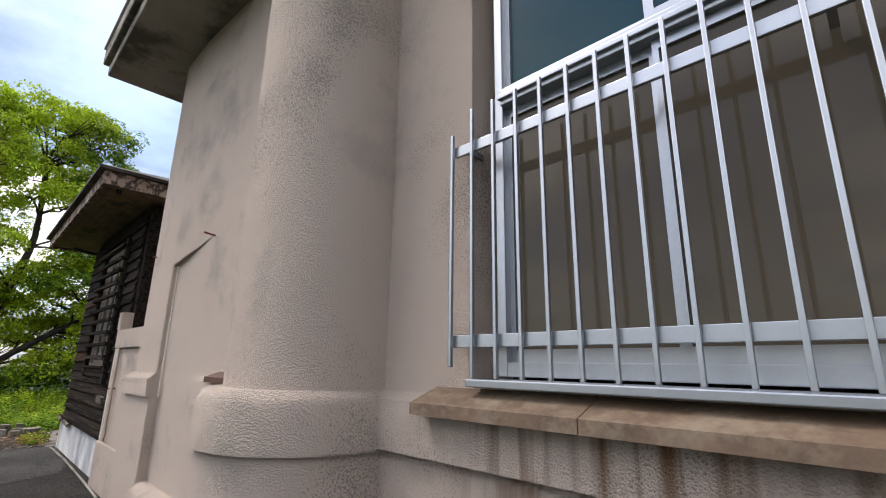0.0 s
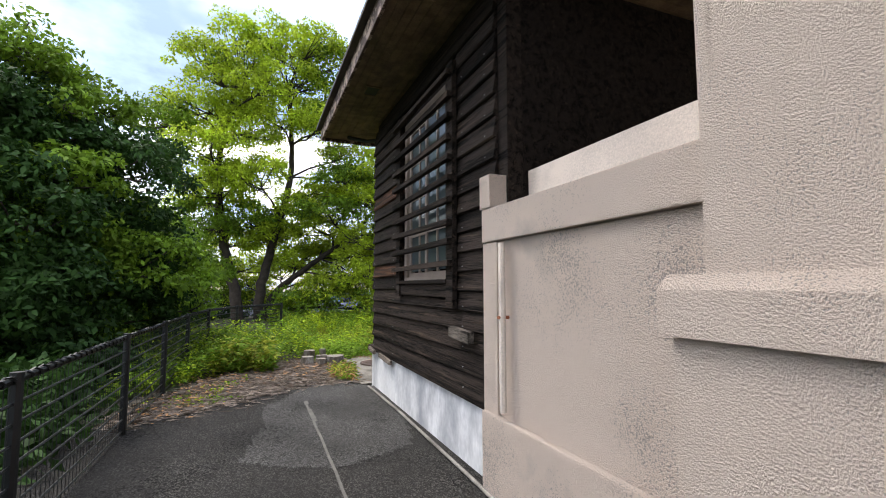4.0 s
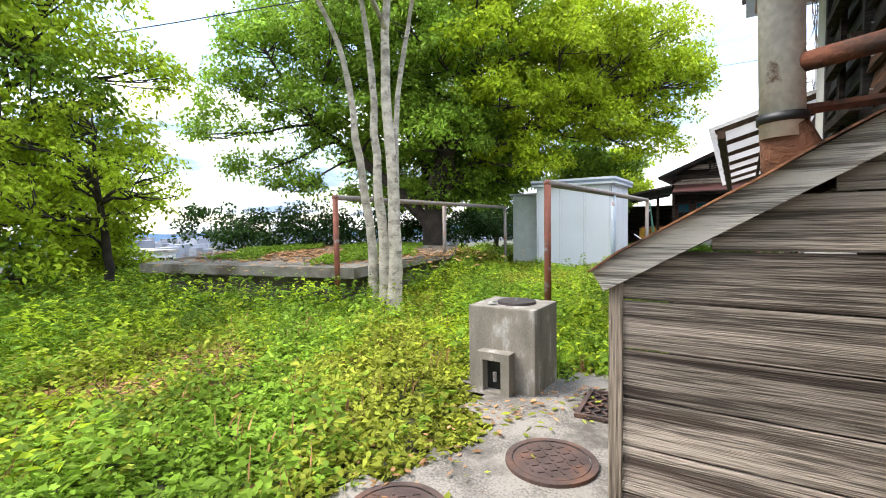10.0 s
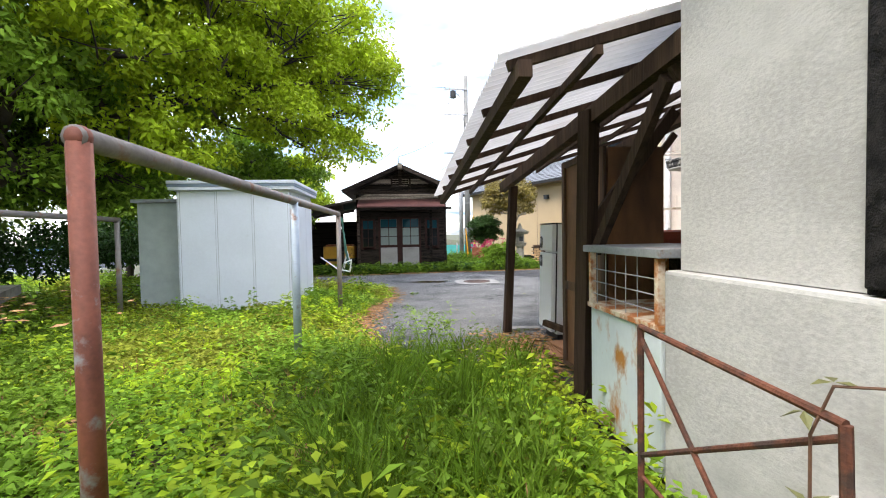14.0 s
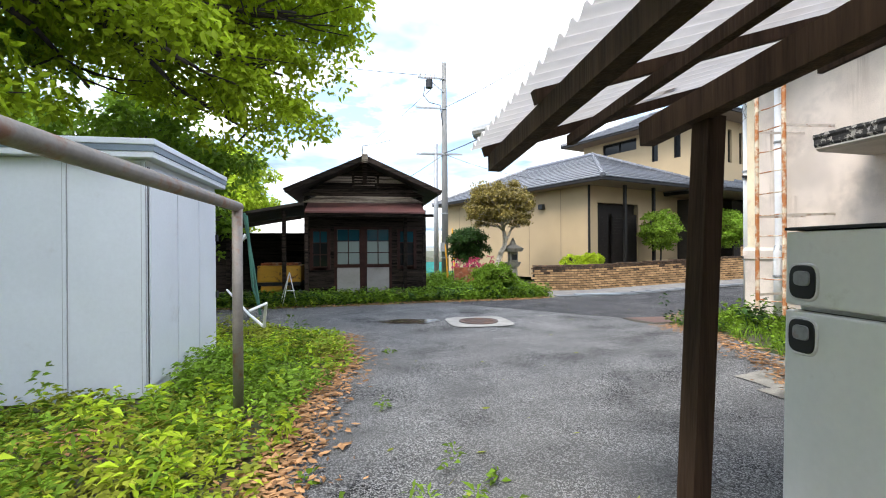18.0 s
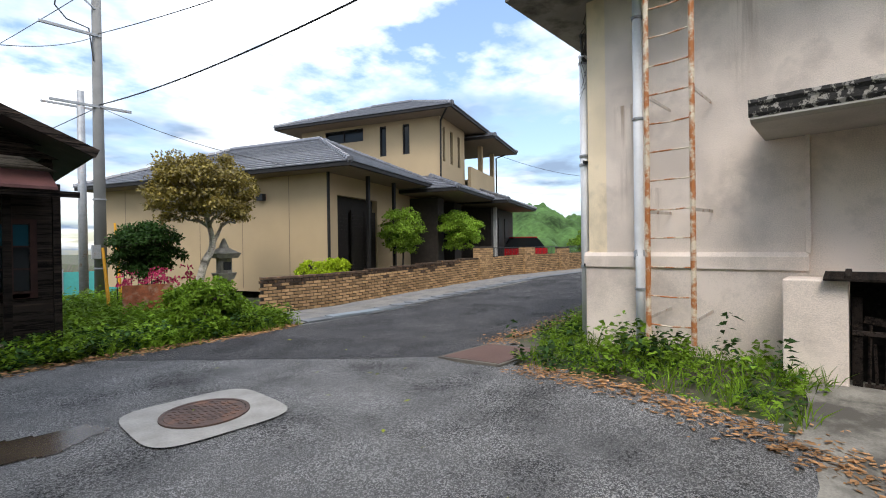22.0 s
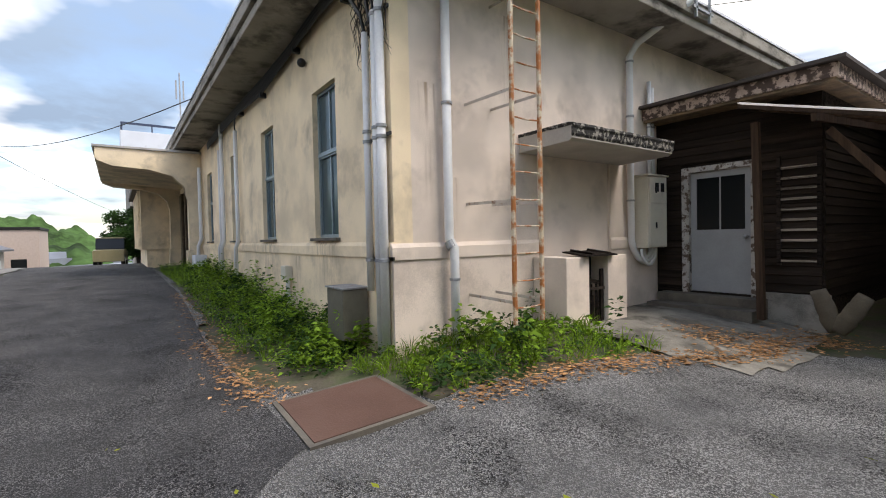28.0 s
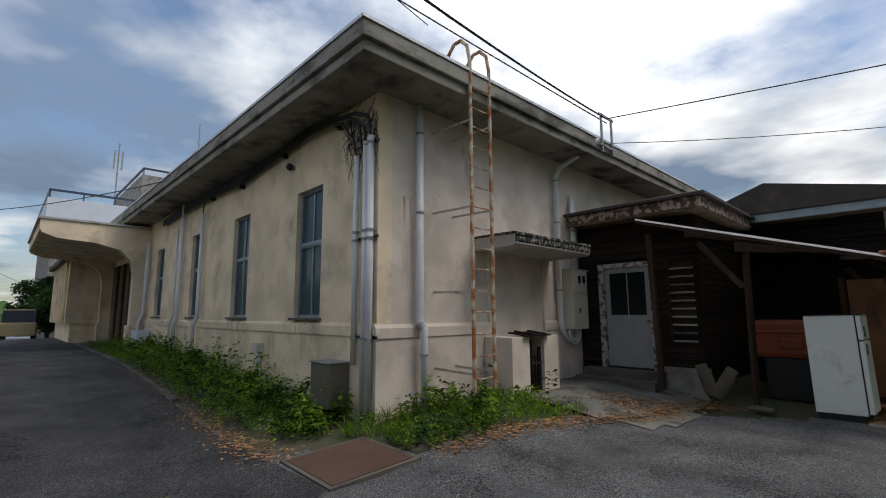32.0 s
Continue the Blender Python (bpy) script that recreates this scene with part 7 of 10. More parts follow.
for nm, posts, mats, zt in (("near", [(-13.24, 6.45), (-13.22, 9.72), (-13.2, 13.1)], [RACK_RED, RACK_BLUE, RACK_GREY], 1.77), ("far", [(-16.35, 6.0), (-16.88, 9.8), (-16.95, 13.1)], [RACK_RED, RACK_GREY, RACK_GREY], 1.72)):
    rk = thing("laundry_rack", (posts[1][0], posts[1][1], 0), "long laundry rack of old steel pipe in the weeds", "laundry rack", "laundry racks")
    for (x, y), mt in zip(posts, mats):
        part("post", a_tube([(x, y, -0.05), (x, y, zt)], 0.042, 14), mt, rk, "", True)
    (xa, ya), (xb, yb) = posts[0], posts[-1]
    part("top_pipe", a_tube([(xa, ya - 0.03, zt), (xb, yb + 0.05, zt + 0.02)], 0.042, 14), RACK_GREY, rk, "", True)
    for x, y in posts[:1]:
        bm = bmesh.new()
        bmesh.ops.create_uvsphere(bm, u_segments=12, v_segments=8, radius=0.046, matrix=Matrix.Translation((x, y, zt)))
        part("elbow", bm, mats[0], rk, "", True)
ropes = thing("chain_and_rope", (-13.15, 13.15, 1.0), "green chain and white rope tied to the rack post", "rope")
part("chain", a_tube([(-13.16, 13.16, 1.74), (-13.1, 13.2, 1.3), (-13.05, 13.25, 0.85), (-13.1, 13.2, 1.1), (-13.14, 13.16, 1.72)], 0.012, 6), material("green_chain", (0.05, 0.16, 0.12), 0.5, var=0.3), ropes)
part("cord", a_tube([(-13.18, 13.1, 1.55), (-13.2, 13.16, 1.5), (-13.15, 13.2, 1.55)], 0.02, 6), PVC, ropes)
part("hose", a_tube([(-13.9, 15.4, 0.9), (-13.4, 14.4, 0.7), (-13.05, 13.4, 0.72), (-13.0, 13.25, 0.95), (-13.12, 13.14, 0.9)], 0.014, 6), PVC, ropes)

# ---- prefabricated white shed ----
ws = thing("storage_shed", (-15.2, 14.9, 0), "white panelled steel storage shed with a flat roof", "shed")
AX0, AX1, AY0, AY1 = -16.3, -14.22, 13.85, 16.0
part("body", a_box(AX0, AY0, 0, AX1, AY1, 2.30), WHITE_PANEL, ws)
for k in range(4):
    x = AX0 + 0.02 + k * (AX1 - AX0 - 0.05) / 3
    part("rib", a_box(x, AY0 - 0.014, 0.05, x + 0.03, AY0 - 0.001, 2.28, 0.003), WHITE_PANEL, ws)
    for dx in (-0.008, 0.032):
        part("seam", a_box(x + dx, AY0 - 0.004, 0.05, x + dx + 0.006, AY0 - 0.001, 2.28), STEEL_GREY, ws)
for k in range(3):
    y = AY0 + 0.05 + 0.69 * k
    dd = part("door", a_box(AX1 + 0.001, y + 0.01, 0.1, AX1 + 0.022, y + 0.68, 2.24, 0.004), WHITE_PANEL, ws)
    part("gap", a_box(AX1 + 0.001, y - 0.008, 0.1, AX1 + 0.006, y + 0.008, 2.24), BLACK_STEEL, ws)
for z in (0.75, 1.55):
    part("hinge", a_box(AX1 + 0.02, AY1 - 0.06, z, AX1 + 0.045, AY1 + 0.01, z + 0.09), BLACK_STEEL, ws)
part("roof_band", a_box(AX0 - 0.10, AY0 - 0.12, 2.304, AX1 + 0.12, AY1 + 0.1, 2.36, 0.006), WHITE_PANEL, ws)
part("roof_stripe", a_box(AX0 - 0.11, AY0 - 0.13, 2.362, AX1 + 0.13, AY1 + 0.11, 2.42), material("band_blue", (0.16, 0.2, 0.25), 0.5, var=0.1), ws, "slate-blue roof band")
part("roof", a_box(AX0 - 0.12, AY0 - 0.14, 2.422, AX1 + 0.14, AY1 + 0.12, 2.48, 0.008), WHITE_PANEL, ws)
ws2 = thing("storage_shed", (-16.9, 14.8, 0), "smaller grey-green steel shed beside the white one", "shed")
part("body", a_box(-17.2, 14.2, 0, -16.34, 15.8, 2.1, 0.01), material("shed_green", (0.33, 0.37, 0.35), 0.5, var=0.1), ws2)
part("roof", a_box(-17.28, 14.12, 2.104, -16.34, 15.9, 2.17, 0.006), STEEL_GREY, ws2)

# ---- old deck of concrete in the weeds ----
DECK_CON = material("deck_concrete", (0.20, 0.185, 0.155), 0.95, var=0.3, scale=2, fine=60, bump=0.2, second=(0.085, 0.07, 0.05), second_at=(0.42, 0.6), second_scale=1.5)
deck = thing("concrete_deck", (-20, 8, 0), "low flat concrete roof deck strewn with leaves", "deck")
bm = bmesh.new()
prism(bm, [(-20.6, 5.15), (-16.15, 6.15), (-17.1, 10.5), (-18.6, 13.2), (-25.5, 11.8)], "z", 0.50, 0.66)
part("slab", bm, DECK_CON, deck)
bm = bmesh.new()
prism(bm, [(-20.3, 5.45), (-16.5, 6.35), (-17.3, 10.3), (-18.8, 12.8), (-25.0, 11.6)], "z", -0.1, 0.496)
part("base", bm, CONCRETE_DARK, deck)

# ---- yard manhole ----
mt = manhole(-9.95, 17.55, 0.34, "large iron manhole cover in a pale concrete collar", IRON, 0.02)
bm = bmesh.new()
n = 80
a = [bm.verts.new((-9.95 + 0.376 * math.cos(2 * math.pi * k / n), 17.55 + 0.376 * math.sin(2 * math.pi * k / n), 0.026)) for k in range(n)]
b = []
for k in range(n):
    c, s = math.cos(2 * math.pi * k / n), math.sin(2 * math.pi * k / n)
    f = 0.60 / (abs(c) ** 4.5 + abs(s) ** 4.5) ** (1 / 4.5)
    b.append(bm.verts.new((-9.95 + f * c, 17.55 + f * s, 0.024)))
for k in range(n):
    j = (k + 1) % n
    bm.faces.new((a[k], a[j], b[j], b[k]))
part("collar", bm, material("pale_concrete", (0.27, 0.255, 0.23), 0.95, var=0.2, scale=4, fine=60, bump=0.15), mt, "pale square concrete collar")

# ---- old wooden shack ----
SF = 22.1
sh = thing("wooden_shack", (-12.1, 24, 0), "dark weathered timber shack with glazed double doors", "shack")
part("front_wall", wall_bm("y", SF, 0.1, -13.7, -10.4, 0, 2.85, [(-12.9, -11.3, 0.15, 2.05)]), WOOD_DARK, sh)
for q in ((-13.7, SF + 0.1, -13.6, 27), (-10.5, SF + 0.1, -10.4, 27), (-13.6, 26.9, -10.5, 27)):
    part("wall", a_box(q[0], q[1], 0, q[2], q[3], 2.95), WOOD_DARK, sh)
for i in range(8):
    z = 2.72 + 0.19 * i
    half = min(1.72, max(0.1, (3.80 - z) / 0.46))
    if half > 0.12:
        bm = bmesh.new()
        h2 = max(0.05, half - 0.19 / 0.46)
        prism(bm, [(-12.05 - half, z), (-12.05 + half, z), (-12.05 + h2, z + 0.186), (-12.05 - h2, z + 0.186)], "y", SF - 0.02 - 0.006 * (i % 2), SF + 0.02)
        part("gable_board", bm, WOOD_STREAK if i % 3 else WOOD_GREY, sh)
part("vent_grille", a_box(-12.35, SF - 0.05, 3.18, -11.75, SF - 0.03, 3.5), WOOD_DARK, sh)
for k in range(4):
    part("vent_slat", a_box(-12.33, SF - 0.075, 3.2 + 0.08 * k, -11.77, SF - 0.05, 3.23 + 0.08 * k), WOOD_GREY, sh)
for x in (-12.4, -11.72):
    part("vent_post", a_box(x, SF - 0.08, 3.14, x + 0.07, SF - 0.03, 3.56), WOOD_STREAK, sh)
for s in (-1, 1):
    ex = -12.05 + s * 2.08
    bm = bmesh.new()
    prism(bm, [(-12.05, 3.86), (ex, 2.94), (ex, 3.02), (-12.05, 3.96)], "y", 21.5, 27.4)
    part("roof_slope", bm, ROOF_DARK, sh)
    part("bargeboard", a_beam((-12.05, 21.47, 3.88), (ex, 21.47, 2.96), 0.04, 0.13), WOOD_STREAK, sh)
part("ridge_end", a_beam((-12.05, 21.9, 3.92), (-12.05, 21.35, 3.84), 0.16, 0.22), WOOD_GREY, sh, "weathered ridge ornament")
part("ridge_prop", a_beam((-12.05, SF - 0.06, 3.3), (-12.05, 21.55, 3.78), 0.12, 0.12), WOOD_STREAK, sh)
part("stub_mast", a_tube([(-12.1, 21.5, 3.9), (-12.1, 21.5, 4.2)], 0.015, 6), BLACK_STEEL, sh)
PORCH_RED = material("porch_red", (0.115, 0.045, 0.04), 0.6, 0.2, var=0.25, scale=3, fine=40, bump=0.1, second=(0.06, 0.03, 0.028), second_at=(0.5, 0.7))
bm = bmesh.new()
prism(bm, [(SF, 2.66), (21.35, 2.38), (21.35, 2.42), (SF, 2.72)], "x", -13.6, -10.45)
part("porch_roof", bm, PORCH_RED, sh, "dull red sheet-metal porch roof")
part("porch_beam", a_beam((-13.6, 21.42, 2.33), (-10.2, 21.42, 2.33), 0.06, 0.08), WOOD_DARK, sh)
for x in (-13.6, -10.95, -10.42):
    part("post", a_box(x - 0.045, 21.7, 0, x + 0.045, 21.79, 2.5), WOOD_STREAK, sh)
part("leaning_board", a_beam((-11.2, 21.72, 0.25), (-10.5, 21.8, 0.1), 0.02, 0.12), WOOD_GREY, sh)
SHACK_DOOR = material("shack_door", (0.03, 0.012, 0.009), 0.7, spec=0.2, var=0.3, scale=8, fine=60, bump=0.15)
PANEL_GREY = material("panel_grey", (0.27, 0.26, 0.25), 0.85, var=0.15, scale=4, fine=50, bump=0.1, second=(0.17, 0.16, 0.15), second_at=(0.5, 0.7))


def glazed(x0, x1, z0, z1, cols, zp, rows, zb=None, name="door", milk=GLASS_MILK):
    d = part(name, a_box(x0, SF - 0.03, z1 - 0.07, x1, SF + 0.02, z1), SHACK_DOOR, sh)
    for q in ((x0, z0, x0 + 0.08, z1 - 0.07), (x1 - 0.08, z0, x1, z1 - 0.07), (x0 + 0.08, zp - 0.09, x1 - 0.08, zp), (x0 + 0.08, z0, x1 - 0.08, z0 + 0.07)):
        part("stile", a_box(q[0], SF - 0.03, q[1], q[2], SF + 0.02, q[3]), SHACK_DOOR, d)
    w = (x1 - x0 - 0.16) / cols
    h = (z1 - 0.07 - zp) / rows
    for i in range(cols):
        for j in range(rows):
            part("pane", a_box(x0 + 0.08 + w * i + 0.014, SF - 0.008, zp + h * j + 0.012, x0 + 0.08 + w * (i + 1) - 0.014, SF - 0.002, zp + h * (j + 1) - 0.012), milk if j < 2 else GLASS_TEAL, d)
    for i in range(1, cols):
        part("muntin", a_box(x0 + 0.08 + w * i - 0.014, SF - 0.025, zp, x0 + 0.08 + w * i + 0.014, SF + 0.0, z1 - 0.07), SHACK_DOOR, d)
    for j in range(1, rows):
        part("muntin", a_box(x0 + 0.08, SF - 0.024, zp + h * j - 0.012, x1 - 0.08, SF + 0.0, zp + h * j + 0.012), SHACK_DOOR, d)
    if zb:
        part("panel", a_box(x0 + 0.08, SF - 0.012, z0 + 0.07, x1 - 0.08, SF - 0.002, zp - 0.09), PANEL_GREY, d, "grey lower door panel")
    return d


glazed(-12.9, -12.12, 0.15, 2.05, 2, 1.0, 3, True)
glazed(-12.08, -11.3, 0.15, 2.05, 2, 1.0, 3, True)
part("meeting_post", a_box(-12.12, SF - 0.045, 0.15, -12.08, SF + 0.02, 2.05), SHACK_DOOR, sh)
for x0, x1 in ((-13.55, -13.0), (-11.15, -10.6)):
    glazed(x0, x1, 0.85, 2.0, 2, 0.95, 3, None, "side_window", GLASS_DARK)
# dark sheet standing for the unlit inside of the shack
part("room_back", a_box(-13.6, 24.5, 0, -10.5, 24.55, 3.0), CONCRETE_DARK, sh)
# open lean-to beside the shack
part("side_roof", a_prism([(-13.72, 2.62), (-17.3, 1.98), (-17.3, 2.03), (-13.72, 2.70)], "y", 21.7, 26), ROOF_DARK, sh)
for x, z in ((-17.1, 1.98), (-15.6, 2.25), (-14.2, 2.5)):
    part("side_post", a_box(x - 0.05, 21.85, 0, x + 0.05, 21.95, z), WOOD_STREAK, sh)
part("side_back", a_box(-17.3, 25.6, 0, -13.72, 25.7, 2.0), WOOD_DARK, sh)
part("side_rail", a_beam((-17.2, 21.9, 1.75), (-13.75, 21.9, 2.3), 0.05, 0.09), WOOD_STREAK, sh)
YEL = material("yellow_machine", (0.50, 0.26, 0.02), 0.6, var=0.15, scale=4, fine=40, bump=0.1, second=(0.09, 0.04, 0.02), second_at=(0.56, 0.62), second_scale=5)
ym = thing("yellow_machine", (-14.4, 22.6, 0), "rust-spotted yellow machine under the side roof", "machine")
part("body", a_box(-14.98, 22.3, 0.52, -13.82, 23.2, 0.98, 0.03), YEL, ym)
part("lower_body", a_box(-14.9, 22.35, 0.05, -14.2, 23.1, 0.42, 0.03), YEL, ym)
part("chassis", a_box(-14.95, 22.32, 0.424, -13.85, 23.15, 0.516), BLACK_STEEL, ym)
part("top", a_box(-14.9, 22.4, 0.984, -13.9, 23.1, 1.05, 0.02), RUST, ym)
fs = thing("folding_stand", (-13.9, 21.2, 0), "thin pale folding frame standing in the weeds", "stand")
for p, q in (((-14.1, 20.95, 0), (-13.95, 21.1, 0.85)), ((-13.75, 20.95, 0), (-13.95, 21.1, 0.85)), ((-14.2, 21.15, 0), (-13.95, 21.1, 0.85)), ((-14.0, 20.95, 0.4), (-13.8, 20.95, 0.4))):
    part("leg", a_tube([p, q], 0.012, 6), PVC, fs)

# ---- poles and wires ----
POLE = material("pole_concrete", (0.17, 0.168, 0.16), 0.9, var=0.12, scale=3, fine=60, bump=0.1)
up = thing("utility_pole", (-8.4, 29.5, 0), "concrete utility pole with a transformer and crossarms", "utility pole")
part("shaft", a_tube([(-8.4, 29.5, -0.6), (-8.4, 29.5, 9.85)], 0.17, 16, 0.11), POLE, up, "", True)
for z, x0, x1 in ((9.1, -9.6, -8.3), (7.75, -9.7, -8.3), (5.7, -9.5, -7.6)):
    part("crossarm", a_beam((x0, 29.4, z), (x1, 29.4, z), 0.07, 0.07), STEEL_GREY, up)
part("brace", a_beam((-9.2, 29.4, 9.1), (-8.45, 29.4, 8.5), 0.04, 0.04), STEEL_GREY, up)
part("transformer", a_tube([(-9.1, 29.4, 8.65), (-9.1, 29.4, 9.0)], 0.16, 12), BLACK_STEEL, up, "small dark transformer can")
for k in range(4):
    part("insulator", a_tube([(-9.5 + 0.22 * k, 29.4, 9.13), (-9.5 + 0.22 * k, 29.4, 9.28)], 0.03, 8), STUCCO_WHITE, up)
part("drop_lead", a_tube([(-9.3, 29.4, 8.7), (-9.35, 29.4, 8.3), (-9.1, 29.4, 8.0), (-8.6, 29.4, 7.9), (-8.5, 29.4, 7.0)], 0.02, 5), BLACK_STEEL, up)
part("box", a_box(-8.65, 29.2, 1.3, -8.45, 29.35, 1.7), STEEL_GREY, up)
for z in (1.0, 3.0):
    part("band", a_tube([(-8.4, 29.5, z), (-8.4, 29.5, z + 0.04)], 0.175, 16), STEEL_GREY, up)
up2 = thing("utility_pole", (-8.55, 31, -0.2), "slim grey steel pole behind the concrete pole", "utility pole")
part("shaft", a_tube([(-8.55, 31, -0.6), (-8.55, 31, 6.5)], 0.13, 12, 0.1), STEEL_GREY, up2, "", True)
part("crossarm", a_beam((-9.5, 31, 6.0), (-7.95, 31, 6.0), 0.06, 0.06), STEEL_GREY, up2)
YG = material("yellow_guard", (0.62, 0.30, 0.01), 0.5, var=0.1)
for x, y, h in ((-8.2, 28.2, 2.3), (-8.9, 26.1, 1.6)):
    gw = thing("guy_guard", (x, y, 0), "bright yellow plastic guard on a guy wire", "guard", "guy wire guards")
    part("tube", a_tube([(x, y, 0), (x - 0.05, y + 0.35, h)], 0.045, 8, 0.03), YG, gw)


def wire(a, b, sag, r=0.012, label="thin black overhead power cable", n=18):
    t = thing("overhead_wire", a, label, "wire", "overhead wires")
    a, b = Vector(a), Vector(b)
    part("wire", a_tube([tuple(a.lerp(b, i / n) - Vector((0, 0, 4 * sag * (i / n) * (1 - i / n)))) for i in range(n + 1)], r, 5), BLACK_STEEL, t)


wire((-8.4, 29.4, 5.75), (W - 0.88, 10.5, 5.7), 0.5, 0.018)
wire((-8.4, 29.4, 7.8), (-3.5, 13.0, 8.2), 0.4)
wire((-8.4, 29.4, 7.75), (-12.1, 21.5, 4.2), 0.3, 0.009)
wire((-9.5, 29.4, 9.2), (-40, 20, 9.5), 0.8)
wire((-8.4, 29.4, 5.7), (-3.9, 24.2, 3.7), 0.3, 0.009)
wire((W - 0.88, 10.5, 5.7), (-60, -4, 9.0), 1.2)
wire((W - 0.88, 10.5, 5.6), (-3.0, 24, 9.2), 0.1, 0.014)
wire((W - 0.88, 10.3, 5.2), (-20, 2, 6.0), 0.5, 0.009)
wire((-8.4, 29.4, 9.2), (-20, 70, 9.0), 0.8)
wire((-8.4, 29.4, 5.7), (-18, 75, 6.0), 0.8)

# ---- tiled house ----
EAVE_DARK = material("eave_dark", (0.018, 0.016, 0.015), 0.6, spec=0.25, var=0.2)
SOFFIT = material("house_soffit", (0.20, 0.15, 0.10), 0.9, var=0.08)
SHUTTER = material("shutter_brown", (0.02, 0.016, 0.014), 0.6, spec=0.25, var=0.2)
TILE_WALL = material("dark_tile_wall", (0.035, 0.029, 0.024), 0.7, var=0.2, scale=8, fine=40, spec=0.25)
HX, HY = -4.21, 23.1
hs = thing("tiled_house", (HX, HY, 0.4), "two-storey cream house with grey tiled hip roofs", "house")


def hb(u0, v0, z0, u1, v1, z1, bevel=0.0):
    """A box in the house's own axes, before the house is turned."""
    return a_box(HX + u0, HY + v0, z0, HX + u1, HY + v1, z1, bevel)


def h_wall(axis, plane, thick, a, b, z0, z1, holes=()):
    o, q = (HX, HY) if axis == "x" else (HY, HX)
    return wall_bm(axis, plane + o, thick, a + q, b + q, z0, z1, [(s + q, e + q, za, zb) for s, e, za, zb in holes])


part("wall", h_wall("x", 0.65, 0.2, 1.2, 11.2, 0.2, 3.75), HOUSE_WALL, hs)
part("wall", hb(0.85, 11.0, 0.2, 16, 11.2, 3.75), HOUSE_WALL, hs)
part("wall", hb(15.8, 2.0, 0.2, 16, 11.0, 3.75), HOUSE_WALL, hs)
part("front_wall", h_wall("y", 1.2, 0.2, 0.85, 15.8, 0.2, 3.75, [(1.1, 3.4, 0.5, 3.1), (6.6, 8.0, 0.5, 3.1), (9.2, 10.2, 0.5, 3.1)]), HOUSE_WALL, hs)
for k in range(5):
    part("siding_joint", hb(0.644, 2.6 + 1.85 * k, 0.3, 0.649, 2.62 + 1.85 * k, 3.7), SOFFIT, hs)
# dark sheets in the openings stand for the shaded veranda
for s, e in ((1.1, 3.4), (6.6, 8.0), (9.2, 10.2)):
    part("inner_dark", hb(s, 1.42, 0.5, e, 1.44, 3.1), SHUTTER, hs)
for s, e in ((1.1, 1.75), (1.95, 2.65), (2.68, 3.4)):
    w = part("window", hb(s, 1.28, 0.5, e, 1.32, 2.7), SHUTTER, hs, "brown slatted shutter")
    for k in range(18):
        part("slat", hb(s + 0.04, 1.255, 0.58 + 0.115 * k, e - 0.04, 1.278, 0.64 + 0.115 * k), SHUTTER, w)
for u in (1.8, 3.45):
    part("post", hb(u, 0.55, 0.4, u + 0.1, 0.65, 3.7), EAVE_DARK, hs)
part("clad_wall", hb(5.9, 0.0, 0.3, 6.5, 1.19, 3.4), TILE_WALL, hs)
part("clad_wall", hb(8.2, 0.2, 0.3, 9.1, 1.19, 3.4), TILE_WALL, hs)
part("clad_wall", hb(10.4, -0.8, 0.3, 14.6, 1.19, 3.3), TILE_WALL, hs)
for u in (11.6, 12.8):
    part("window", hb(u, -0.83, 0.6, u + 0.6, -0.804, 2.9), SHUTTER, hs, "tall dark slatted window")
part("white_post", hb(10.2, -1.1, 0.3, 10.34, -0.96, 3.3), STUCCO_WHITE, hs)
part("downpipe", a_tube([(HX + 0.6, HY + 1.15, 3.7), (HX + 0.6, HY + 1.15, 0.4)], 0.045, 8), EAVE_DARK, hs)
part("wall_lamp", hb(0.5, 3.5, 3.0, 0.645, 3.75, 3.2), BLACK_STEEL, hs)


